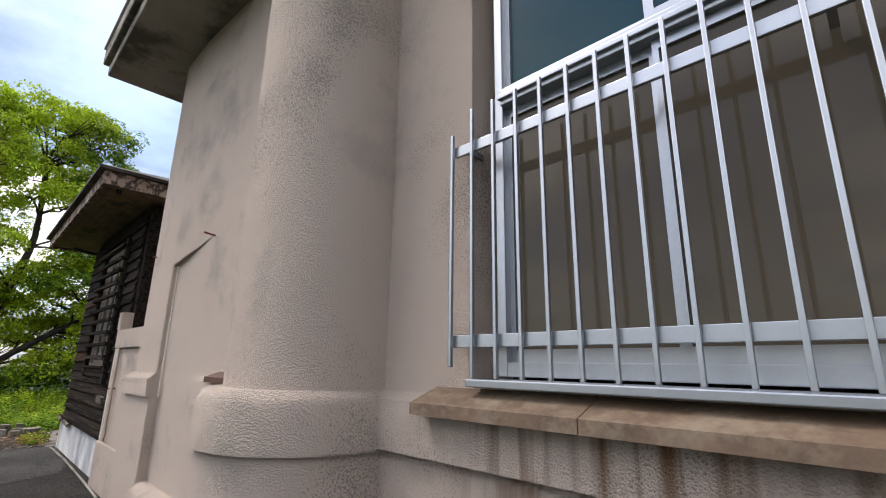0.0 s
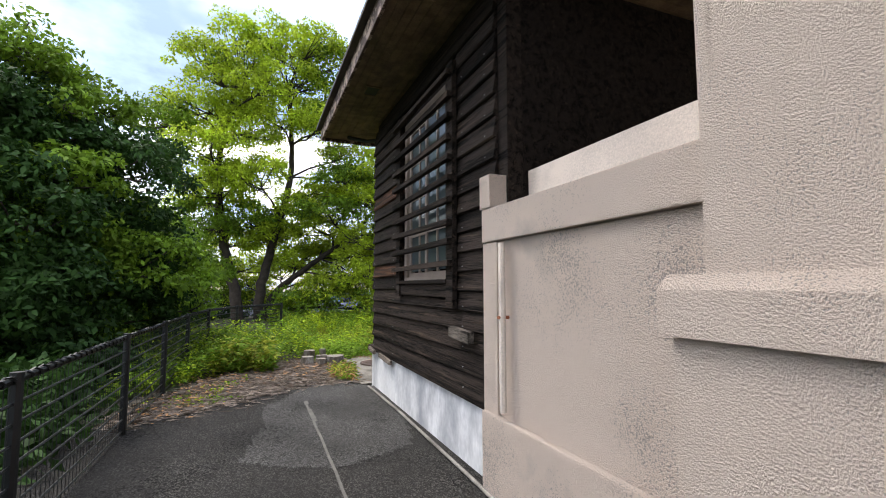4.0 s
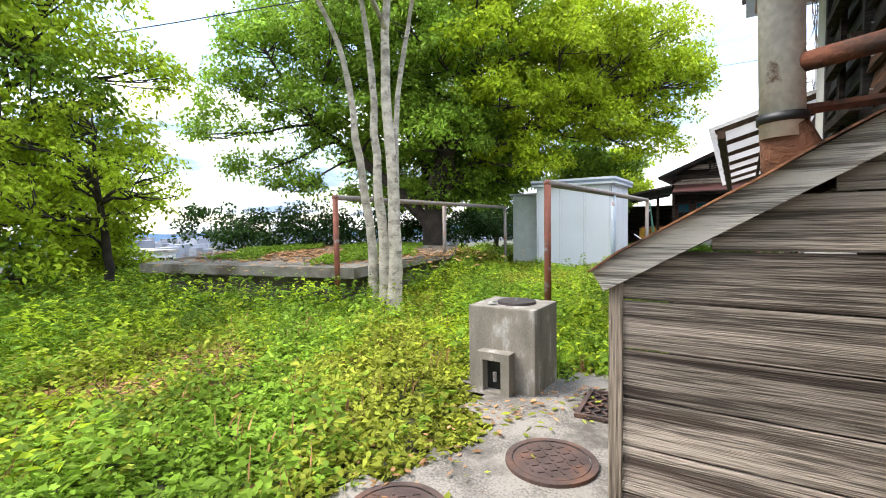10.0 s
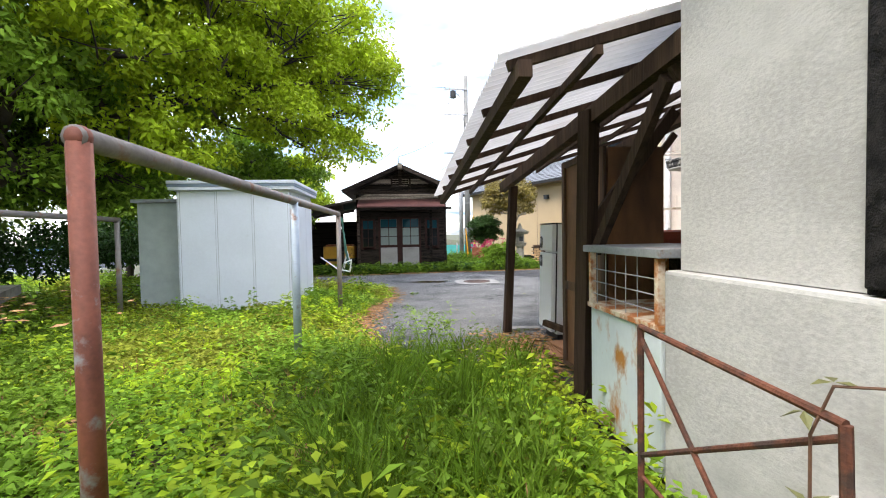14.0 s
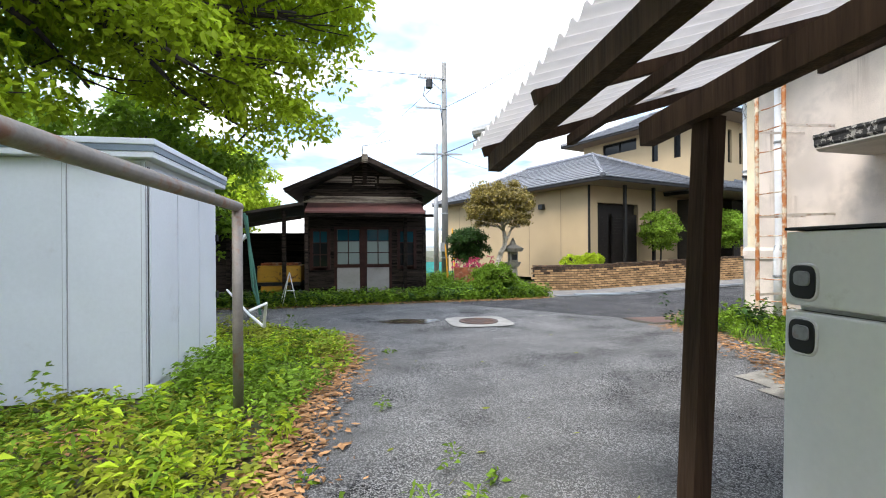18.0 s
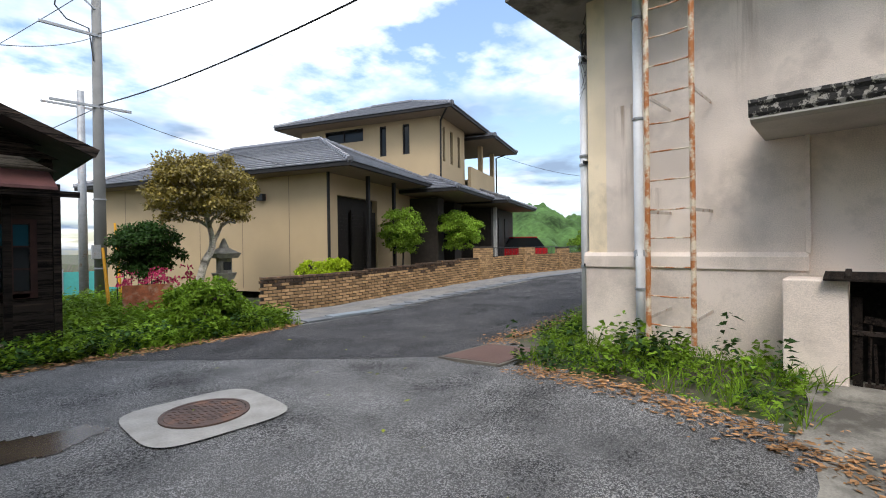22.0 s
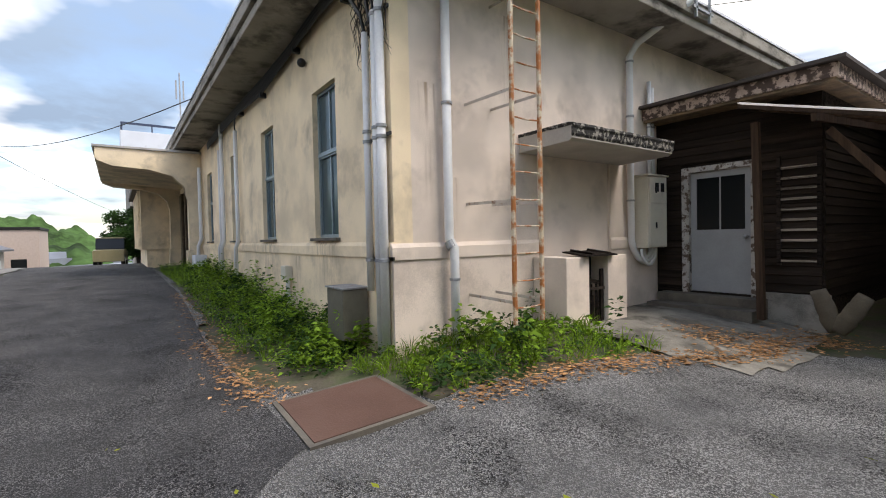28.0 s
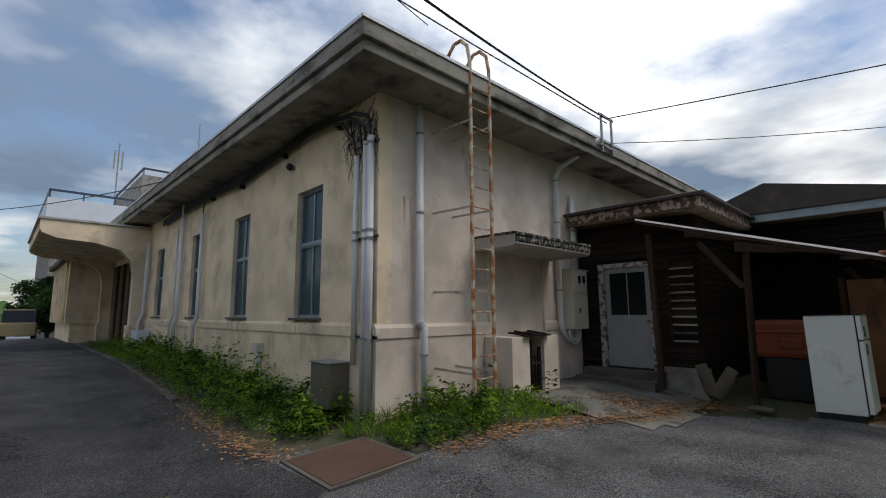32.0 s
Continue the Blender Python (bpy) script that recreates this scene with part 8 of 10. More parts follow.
def hip_roof(parent, x0, x1, y0, y1, z, slope, thick=0.12, tiles=True):
    """A hip roof with a fascia, a soffit and courses of tiles."""
    d = min(x1 - x0, y1 - y0) / 2
    top = z + thick + d * slope
    if x1 - x0 < y1 - y0:
        r0, r1 = ((x0 + x1) / 2, y0 + d), ((x0 + x1) / 2, y1 - d)
    else:
        r0, r1 = (x0 + d, (y0 + y1) / 2), (x1 - d, (y0 + y1) / 2)
    bm = bmesh.new()
    box(bm, x0, y0, z, x1, y1, z + thick)
    part("fascia", bm, EAVE_DARK, parent, "dark eaves gutter")
    part("soffit", a_box(x0 + 0.08, y0 + 0.08, z - 0.02, x1 - 0.08, y1 - 0.08, z - 0.002), SOFFIT, parent)
    bm = bmesh.new()
    v8 = [bm.verts.new(p) for p in ((x0, y0, z + thick), (x1, y0, z + thick), (x1, y1, z + thick), (x0, y1, z + thick), (*r0, top - 0.06), (*r1, top - 0.06))]
    for f in (((0, 1, 5, 4), (2, 3, 4, 5), (1, 2, 5), (3, 0, 4)) if x1 - x0 >= y1 - y0 else ((0, 1, 4), (2, 3, 5), (1, 2, 5, 4), (3, 0, 4, 5))):
        bm.faces.new([v8[i] for i in f])
    rf = part("roof", bm, ROOF_TILE, parent, "grey glazed roof tiles in courses")
    n = int(math.ceil(d / 0.28))
    for k in range(n):
        a, b = d * k / n, d * (k + 1) / n
        za, zb = z + thick + a * slope, z + thick + b * slope
        ra = (x0 + a - 0.03, x1 - a + 0.03, y0 + a - 0.03, y1 - a + 0.03)
        rb = (min(x0 + b, r0[0] if x1 - x0 < y1 - y0 else x0 + b), max(x1 - b, r0[0] if x1 - x0 < y1 - y0 else x1 - b), y0 + b, y1 - b)
        bm = bmesh.new()
        lo = [bm.verts.new(p) for p in ((ra[0], ra[2], za + 0.035), (ra[1], ra[2], za + 0.035), (ra[1], ra[3], za + 0.035), (ra[0], ra[3], za + 0.035))]
        lw = [bm.verts.new(p) for p in ((ra[0], ra[2], za - 0.0), (ra[1], ra[2], za - 0.0), (ra[1], ra[3], za - 0.0), (ra[0], ra[3], za - 0.0))]
        hi = [bm.verts.new(p) for p in ((rb[0], rb[2], zb), (rb[1], rb[2], zb), (rb[1], rb[3], zb), (rb[0], rb[3], zb))]
        for i in range(4):
            j = (i + 1) % 4
            bm.faces.new((lo[i], lo[j], hi[j], hi[i]))
            bm.faces.new((lw[i], lw[j], lo[j], lo[i]))
        part("tile_course", bm, ROOF_TILE, rf)
    cs = [(x0, y0), (x1, y0), (x1, y1), (x0, y1)]
    es = [r0, r1, r1, r0] if x1 - x0 >= y1 - y0 else [r0, r0, r1, r1]
    for (cx, cy), (ex, ey) in zip(cs, es):
        a, b = Vector((cx, cy, z + thick + 0.03)), Vector((ex, ey, top + 0.03))
        m = max(3, int((b - a).length / 0.3))
        for k in range(m):
            p, q = a.lerp(b, k / m), a.lerp(b, (k + 0.94) / m)
            part("ridge_tile", a_tube([p, q], 0.10, 8, 0.085), ROOF_TILE, rf)
    a, b = Vector((*r0, top + 0.04)), Vector((*r1, top + 0.04))
    if (b - a).length > 0.2:
        part("ridge", a_tube([a, b], 0.11, 8), ROOF_TILE, rf)
    return top


hip_roof(hs, HX, HX + 7.4, HY, HY + 11.8, 3.72, 0.45)
hip_roof(hs, HX + 5.0, HX + 10.2, HY - 1.2, HY + 3.6, 3.52, 0.40)
hip_roof(hs, HX + 9.4, HX + 15.6, HY - 1.9, HY + 4.0, 3.42, 0.36)
part("flat_roof", hb(7.4, 1.4, 3.6, 15.9, 11.2, 3.78), EAVE_DARK, hs)
# upper storey
up_z = 6.85
part("upper_wall", h_wall("x", 6.9, 0.2, 0.3, 7.2, 3.8, up_z, [(3.9, 5.9, 6.16, 6.72), (2.76, 3.08, 5.4, 6.68), (1.66, 1.98, 5.4, 6.66)]), HOUSE_WALL, hs)
part("upper_wall", h_wall("y", 0.3, 0.2, 7.1, 9.9, 3.8, up_z, [(7.25, 7.5, 5.05, 6.48), (8.1, 8.4, 5.05, 6.46), (9.0, 9.3, 5.05, 6.42)]), HOUSE_WALL, hs)
part("upper_wall", hb(9.7, 0.5, 3.8, 9.9, 7.2, up_z), HOUSE_WALL, hs)
part("upper_wall", hb(9.9, 3.4, 3.8, 14.0, 3.6, up_z), HOUSE_WALL, hs)
part("upper_wall", hb(7.1, 7.0, 3.8, 14.0, 7.2, up_z), HOUSE_WALL, hs)
for s, e, za, zb in ((3.9, 5.9, 6.16, 6.72), (2.76, 3.08, 5.4, 6.68), (1.66, 1.98, 5.4, 6.66)):
    w = part("window", hb(6.98, s, za, 7.0, e, zb), GLASS_DARK, hs, "dark narrow window")
    for v in (s, e - 0.05) + (((s + e) / 2,) if e - s > 1 else ()):
        part("frame", hb(6.93, v, za, 6.978, v + 0.05, zb), EAVE_DARK, w)
    for zz in (za, zb - 0.04):
        part("frame", hb(6.93, s + 0.05, zz, 6.978, e - 0.05, zz + 0.04), EAVE_DARK, w)
for s, e in ((7.25, 7.5), (8.1, 8.4), (9.0, 9.3)):
    part("window", hb(s, 0.38, 5.05, e, 0.4, 6.48), GLASS_DARK, hs, "dark slit window")
# dark block stands for the unlit upper rooms
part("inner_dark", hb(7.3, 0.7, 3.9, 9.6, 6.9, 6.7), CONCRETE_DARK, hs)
part("balcony_wall", hb(9.9, 0.0, 4.2, 13.9, 0.15, 5.2), HOUSE_WALL, hs)
part("balcony_wall", hb(13.75, 0.15, 4.2, 13.9, 3.4, 5.2), HOUSE_WALL, hs)
part("balcony_floor", hb(9.9, 0.15, 4.1, 13.75, 3.4, 4.196), HOUSE_WALL, hs)
for u in (11.6, 13.66):
    part("balcony_post", hb(u, 0.0, 5.204, u + 0.22, 0.2, 6.5), HOUSE_WALL, hs)
part("downpipe", a_tube([(HX + 6.0, HY - 0.4, up_z), (HX + 6.8, HY + 0.2, 6.6), (HX + 6.84, HY + 0.24, 4.3)], 0.04, 8), EAVE_DARK, hs)
part("downpipe", a_tube([(HX + 14.2, HY - 0.5, 6.45), (HX + 13.9, HY - 0.1, 6.25), (HX + 13.9, HY - 0.1, 4.3)], 0.04, 8), EAVE_DARK, hs)
hip_roof(hs, HX + 6.0, HX + 12.4, HY - 0.6, HY + 8.0, up_z, 0.42)
hip_roof(hs, HX + 10.2, HX + 14.6, HY - 1.1, HY + 4.2, up_z - 0.35, 0.30)
pivot = Matrix.Translation((HX, HY, 0))
hs.matrix_basis = pivot @ Matrix.Rotation(radians(20), 4, "Z") @ pivot.inverted() @ hs.matrix_basis

# ---- brick garden wall ----
def lane_z(x):
    return ground_z(x, 22.5)


bw = tagged(new("garden_wall"), "tan brick garden wall blackened along the top", "wall", kind="structure")
bw.matrix_basis = Matrix.Translation((2, 23.2, 0.2))
FOOTWAY = material("footway_concrete", (0.155, 0.145, 0.128), 0.95, var=0.25, scale=3, fine=80, bump=0.25, second=(0.11, 0.11, 0.112), second_at=(0.45, 0.7), second_scale=2.0, fine_var=0.9)
MORTAR = material("mortar", (0.035, 0.028, 0.021), 0.95, var=0.3, scale=5, fine=50, bump=0.2)
bm = bmesh.new()
for i in range(18):
    x = -6.6 + i
    box(bm, x, 23.21, lane_z(x) - 0.2, x + 1.0, 23.36, lane_z(x) + 0.80 if x > -7 else 0.8)
part("core", bm, MORTAR, bw)
BL, BH = 0.215, 0.078
bm = bmesh.new()
box(bm, 0.010, -0.016, 0.008, BL - 0.010, 0.03, BH - 0.012)
brick_me = bpy.data.meshes.new("brick")
bm.to_mesh(brick_me)
bm.free()
brick_me.materials.append(BRICK_TAN)
soot_me = brick_me.copy()
soot_me.materials[0] = BRICK_SOOT
rest = bmesh.new()
count = 0
for c in range(10):
    i = 0
    while True:
        x = -6.6 + i * BL - (BL / 2 if c % 2 else 0)
        i += 1
        if x > 11.3:
            break
        z = lane_z(x) + 0.02 + c * BH
        if x < 0.2 and c >= 4 or x < -3.5 and c >= 2:
            if count < 300:
                shared("brick", soot_me if c == 9 or (c >= 7 and noise.noise((x * 4.1, c * 2.7, 3.0)) > 0.12 * (9 - c)) else brick_me, bw, pose(x, 23.2, z))
                count += 1
                continue
        box(rest, x + 0.010, 23.184, z + 0.008, x + BL - 0.010, 23.23, z + BH - 0.012)
for xp, zt in ((1.35, 1.5), (4.3, 1.45), (7.3, 1.42), (10.4, 1.42)):
    z0 = lane_z(xp)
    part("pier", a_box(xp + 0.01, 23.12, z0 - 0.1, xp + 0.75, 23.42, zt + 0.0), MORTAR, bw)
    for c in range(int((zt - z0) / BH)):
        for k in range(4):
            xx = xp + k * BL - (BL / 2 if c % 2 else 0)
            xa, xb = max(xx, xp), min(xx + BL, xp + 0.76)
            if xb - xa > 0.04:
                box(rest, xa + 0.005, 23.10, z0 + c * BH + 0.004, xb - 0.005, 23.14, z0 + (c + 1) * BH - 0.006)
        box(rest, xp - 0.008, 23.125, z0 + c * BH + 0.004, xp + 0.02, 23.42, z0 + (c + 1) * BH - 0.006)
rb = part("brickwork", rest, material("brick_joined", (0.34, 0.215, 0.11), 0.9, var=0.25, scale=9, fine=70, bump=0.25, per_island=0.35, spec=0.2), bw)
rb["kind"] = "stuff"
for i in range(18):
    x = -6.6 + i
    if x < 1.3:
        part("coping", a_box(x + 0.003, 23.17, lane_z(x) + 0.804, min(x + 0.997, 1.35), 23.40, lane_z(x) + 0.865, 0.008), BRICK_SOOT, bw)
for a, b in ((2.12, 4.28), (5.08, 7.28), (8.08, 10.38)):
    fn = thing("iron_railing", ((a + b) / 2, 23.28, 1.1), "low dark wrought-iron railing between brick piers", "railing", "iron railings on the wall")
    for z in (1.02, 1.44):
        part("rail", a_tube([(a, 23.28, z), (b, 23.28, z)], 0.015, 6), BLACK_STEEL, fn)
    for k in range(1, int((b - a) / 0.11)):
        part("baluster", a_tube([(a + 0.11 * k, 23.28, 1.02), (a + 0.11 * k, 23.28, 1.44)], 0.008, 5), BLACK_STEEL, fn)
draped("footway", [(-6.9, 21.35), (-1, 21.4), (3, 21.55), (12, 22.05), (30, 22.7), (30, 23.9), (12, 23.15), (-6.7, 23.15)], FOOTWAY, 0.03, "pale concrete footway strip along the wall", "pavement", cell=0.3)
GUTTER = material("gutter_lids", (0.135, 0.145, 0.155), 0.9, var=0.25, scale=3, fine=70, bump=0.2, second=(0.09, 0.095, 0.10), second_at=(0.45, 0.7), second_scale=2)
gut = thing("gutter", (2, 21.6, 0.05), "row of blue-grey concrete gutter lids along the lane", "gutter", kind="structure")
for k in range(34):
    x = -6.6 + 0.5 * k
    y = 21.36 + 0.017 * (x + 6.6) + (0.012 * (x - 1) if x > 1 else 0)
    z = max(ground_z(x, y), ground_z(x + 0.5, y)) + 0.036
    part("lid", a_box(x + 0.004, y - 0.02, z - 0.05, x + 0.492, y + 0.34, z + 0.012, 0.006), GUTTER, gut)
gut = structure("gutter", a_box(-6.0, 21.36, 0.02, -0.6, 21.66, 0.075, 0.004), material("gutter_lid", (0.17, 0.20, 0.22), 0.8, var=0.2, scale=6, fine=40), "grey-blue gutter cover slabs", "gutter")

# stone lantern
ln = thing("stone_lantern", (-6.65, 25.2, 0), "weathered stone garden lantern", "lantern")
STONE = material("lantern_stone", (0.25, 0.23, 0.19), 0.95, var=0.3, scale=6, fine=50, bump=0.4)
for nm, z0, z1, r0, r1 in (("pedestal", 0, 0.75, 0.2, 0.17), ("platform", 0.75, 0.92, 0.24, 0.32), ("light_box", 0.92, 1.3, 0.2, 0.2), ("roof", 1.3, 1.42, 0.36, 0.44), ("roof_cap", 1.421, 1.56, 0.42, 0.14), ("finial", 1.55, 1.8, 0.13, 0.03)):
    part(nm, a_tube([(-6.65, 25.2, z0 + 0.001), (-6.65, 25.2, z1)], r0, 8 if nm != "finial" else 12, r1), STONE, ln)
part("window", a_box(-6.74, 24.99, 1.0, -6.56, 25.02, 1.2), BLACK_STEEL, ln)
rg = thing("rusty_gate_panel", (-8.4, 25.0, 0), "rusty sheet-metal panel by the garden gate", "panel")
part("sheet", a_box(-8.9, 25.0, 0.0, -7.9, 25.03, 0.75), RUST, rg)
bg = thing("black_gate", (-7.9, 26.8, 0), "black steel garden gate", "gate")
for k in range(8):
    part("bar", a_tube([(-8.6 + 0.15 * k, 26.8, 0.1), (-8.6 + 0.15 * k, 26.8, 1.25)], 0.012, 6), BLACK_STEEL, bg)
for z in (0.15, 1.2):
    part("rail", a_tube([(-8.65, 26.8, z), (-7.5, 26.8, z)], 0.018, 6), BLACK_STEEL, bg)


# ---- cars and houses at the end of the lane ----
def car(x, y, z, yaw, paint, label, boxy=False, L=3.6, Wd=1.55, H=1.6):
    t = thing("parked_car", (x, y, z), label, "car")
    m = Matrix.Translation((x, y, z)) @ Matrix.Rotation(radians(yaw), 4, "Z")

    def cb(name, prof, w, mat, lab="", parent=None):
        bm = bmesh.new()
        prism(bm, prof, "y", -w / 2, w / 2)
        bmesh.ops.bevel(bm, geom=list(bm.edges), offset=0.03, segments=2, affect="EDGES")
        bmesh.ops.transform(bm, matrix=m, verts=bm.verts)
        return part(name, bm, mat, parent or t, lab)
    h = L / 2
    if boxy:
        body = [(-h, 0.3), (h, 0.3), (h, 0.95), (h * 0.45, 1.0), (-h, 1.0)]
        cabin = [(-h + 0.02, 1.002), (h * 0.42, 1.002), (h * 0.28, H), (-h + 0.08, H)]
    else:
        body = [(-h, 0.25), (h, 0.25), (h, 0.7), (h * 0.5, 0.9), (-h, 0.92)]
        cabin = [(-h + 0.05, 0.922), (h * 0.5, 0.9), (h * 0.05, H), (-h * 0.7, H)]
    cb("body", body, Wd, paint)
    cb("cabin", cabin, Wd * 0.94, GLASS_DARK, "dark glazed cabin")
    cb("roof", [(cabin[3][0] - 0.02, H + 0.002), (cabin[2][0] + 0.02, H + 0.002), (cabin[2][0], H + 0.06), (cabin[3][0], H + 0.06)], Wd * 0.94, paint)
    for sx in (-0.62, 0.62):
        for sy in (-1, 1):
            bm = bmesh.new()
            tube(bm, [(sx * h, sy * (Wd / 2 - 0.18), 0.31), (sx * h, sy * (Wd / 2 + 0.02), 0.31)], 0.31, 18)
            bmesh.ops.transform(bm, matrix=m, verts=bm.verts)
            wh = part("wheel", bm, BLACK_STEEL, t)
            bm = bmesh.new()
            tube(bm, [(sx * h, sy * (Wd / 2 + 0.021), 0.31), (sx * h, sy * (Wd / 2 + 0.03), 0.31)], 0.18, 12)
            bmesh.ops.transform(bm, matrix=m, verts=bm.verts)
            part("rim", bm, ALU, wh)
    for sy in (-1, 1):
        bm = bmesh.new()
        box(bm, -h - 0.02, sy * Wd * 0.42 - 0.08, 0.6, -h + 0.01, sy * Wd * 0.42 + 0.08, 0.85, m)
        part("tail_light", bm, material("tail_red", (0.3, 0.01, 0.01), 0.3, var=0.1), t)
    bm = bmesh.new()
    box(bm, -h - 0.025, -0.17, 0.55, -h - 0.005, 0.17, 0.72, m)
    part("number_plate", bm, material("plate_yellow", (0.7, 0.5, 0.03), 0.5, var=0.05), t)
    return t


car(24.2, 18.7, ground_z(24.2, 18.7), 176, material("khaki_paint", (0.28, 0.24, 0.13), 0.35, 0.2, var=0.05), "boxy khaki off-road car parked on the lane", True, 3.4, 1.48, 1.65)
car(9.0, 27.0, 0.45, 150, material("red_paint", (0.42, 0.015, 0.02), 0.25, 0.1, var=0.05), "small red car behind the garden wall", False, 3.6, 1.55, 1.45)
car(34.5, 26.6, ground_z(34.5, 26.6), 170, material("white_van_paint", (0.62, 0.63, 0.65), 0.3, 0.1, var=0.05), "white van beside the low house", True, 4.2, 1.7, 1.9)


def far_house(x, y, z, w, d, h, wallc, label, gable=True, flat=False):
    t = thing("distant_house", (x, y, z), label, "house", "houses beyond the lane")
    wm = material("far_wall", wallc, 0.9, var=0.06)
    part("wall", a_box(x - w / 2, y - d / 2, z - 3, x + w / 2, y + d / 2, z + h), wm, t)
    if flat:
        part("roof", a_box(x - w / 2 - 0.1, y - d / 2 - 0.1, z + h + 0.004, x + w / 2 + 0.1, y + d / 2 + 0.1, z + h + 0.25), EAVE_DARK, t)
    else:
        part("roof", a_prism([(y - d / 2 - 0.6, z + h), (y, z + h + d * 0.24), (y + d / 2 + 0.6, z + h), (y + d / 2 + 0.6, z + h + 0.15), (y, z + h + d * 0.24 + 0.18), (y - d / 2 - 0.6, z + h + 0.15)], "x", x - w / 2 - 0.5, x + w / 2 + 0.5), ROOF_TILE, t)
    for k in range(max(1, int(d / 2.4))):
        for lv in range(max(1, int(h / 2.6))):
            yy = y - d / 2 + 0.9 + 2.3 * k
            ww = part("window", a_box(x - w / 2 - 0.02, yy, z + 0.9 + 2.6 * lv, x - w / 2 - 0.004, yy + 1.1, z + 1.9 + 2.6 * lv), GLASS_DARK, t)
            part("sill", a_box(x - w / 2 - 0.08, yy - 0.05, z + 0.82 + 2.6 * lv, x - w / 2 - 0.002, yy + 1.15, z + 0.895 + 2.6 * lv), EAVE_DARK, ww)


far_house(41, 29.6, -1.4, 5, 6.6, 2.5, (0.5, 0.48, 0.45), "low grey house with a tiled gable roof")
far_house(50, 26.5, -1.6, 7, 4.4, 4.6, (0.5, 0.40, 0.34), "pinkish two-storey flat-roofed house", flat=True)
far_house(47, 13.5, -2.4, 7, 7, 4.6, (0.46, 0.40, 0.34), "cream two-storey house with a tiled roof")
far_house(58, 32, -3.5, 8, 8, 5.2, (0.45, 0.44, 0.42), "grey two-storey house on the slope")
lp = thing("utility_pole", (34, 26.8, -1.4), "grey utility pole with a striped band at the lane end", "utility pole")
part("shaft", a_tube([(34, 26.8, -2.0), (34, 26.8, 9.4)], 0.15, 10, 0.1), STEEL_GREY, lp, "", True)
part("band", a_tube([(34, 26.8, 0.2), (34, 26.8, 1.2)], 0.155, 10), YG, lp, "yellow and black warning band")
part("crossarm", a_beam((34, 26.2, 9.0), (34, 27.4, 9.0), 0.08, 0.08), STEEL_GREY, lp)
wire((34, 26.8, 9.1), (3, N + 0.9, 5.1), 1.0, 0.015)
wire((34, 26.8, 9.0), (10, 28, 6.5), 1.2, 0.012)
wire((34, 26.8, 9.1), (90, 10, 4.0), 1.0, 0.02)

# ---- hills and town far off ----
WOODS = material("far_woods", (0.045, 0.085, 0.025), 0.95, var=0.7, scale=0.06, fine=0.5, bump=0, spec=0.1)
# the blue of distant haze is put into the hills' base colour
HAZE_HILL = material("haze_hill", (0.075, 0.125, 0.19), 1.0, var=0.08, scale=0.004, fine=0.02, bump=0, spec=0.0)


def ridge_hill(name, ang0, ang1, dist, base, high, mat, label, seed, depth=60, lumps=2.2, n=260, rows_n=14):
    """A hill seen across the town, its surface lumpy with tree crowns."""
    bm = bmesh.new()
    rows = []
    for i in range(n + 1):
        s = i * 90 / n
        a = radians(ang0 + (ang1 - ang0) * i / n)
        h = high * (0.55 + 0.45 * noise.noise((s * 0.06, seed, 0)) + 0.12 * noise.noise((s * 0.35, seed, 5)))
        edge = min(1.0, s / 8, (90 - s) / 8)
        col = []
        for k in range(rows_n):
            f = k / (rows_n - 1)
            d = dist + depth * f
            x, y = -10 + math.cos(a) * d, 15 + math.sin(a) * d
            zz = base + h * edge * math.sin(f * math.pi / 2)
            zz += lumps * (abs(noise.noise((x * 0.13, y * 0.13, seed))) * 2 + abs(noise.noise((x * 0.33, y * 0.33, seed + 3))))
            col.append(bm.verts.new((x, y, zz)))
        rows.append(col)
    for u, v in zip(rows, rows[1:]):
        for k in range(rows_n - 1):
            bm.faces.new((u[k], v[k], v[k + 1], u[k + 1]))
    structure(name, bm, mat, label, "hill", smooth=True)


ridge_hill("backdrop_hill_east", -38, 46, 170, -14, 46, WOODS, "wooded green hill east of the town", 2.0, 70, 2.4, 420, 22)
ridge_hill("backdrop_hill_near", -10, 40, 100, -12, 21, WOODS, "nearer wooded slope beyond the houses", 7.0, 30, 1.6, 300, 12)
ridge_hill("backdrop_hill_far", 40, 215, 900, -60, 85, HAZE_HILL, "hills on the horizon, distance haze painted in pale blue", 4.0, 150, 0.0)
TOWN = material("town_wall", (0.18, 0.195, 0.225), 0.9, var=0.15, scale=0.1, fine=0.6, bump=0, per_island=0.45)
bm = bmesh.new()
for k in range(520):
    a = radians(random.uniform(70, 195))
    d = random.uniform(170, 700)
    x, y = -10 + math.cos(a) * d, 15 + math.sin(a) * d
    w, h = random.uniform(5, 16), random.uniform(3, 8) + (random.random() < 0.05) * random.uniform(4, 9)
    box(bm, -w / 2, -w / 3, 0, w / 2, w / 3, h, Matrix.Translation((x, y, -16)) @ Matrix.Rotation(random.random() * 3, 4, "Z"))
tagged(link_mesh("town_buildings", bm, TOWN), "far pale buildings of the town below the hill", "buildings", kind="stuff")
bm = bmesh.new()
for k in range(150):
    x, y = random.uniform(60, 140), random.uniform(-30, 70)
    w, h = random.uniform(4, 9), random.uniform(3, 6)
    box(bm, -w / 2, -w / 3, 0, w / 2, w / 3, h, Matrix.Translation((x, y, -8 + (x - 60) * 0.05)) @ Matrix.Rotation(random.random() * 3, 4, "Z"))
tagged(link_mesh("town_buildings", bm, TOWN), "small houses climbing the eastern slope", "buildings", kind="stuff")
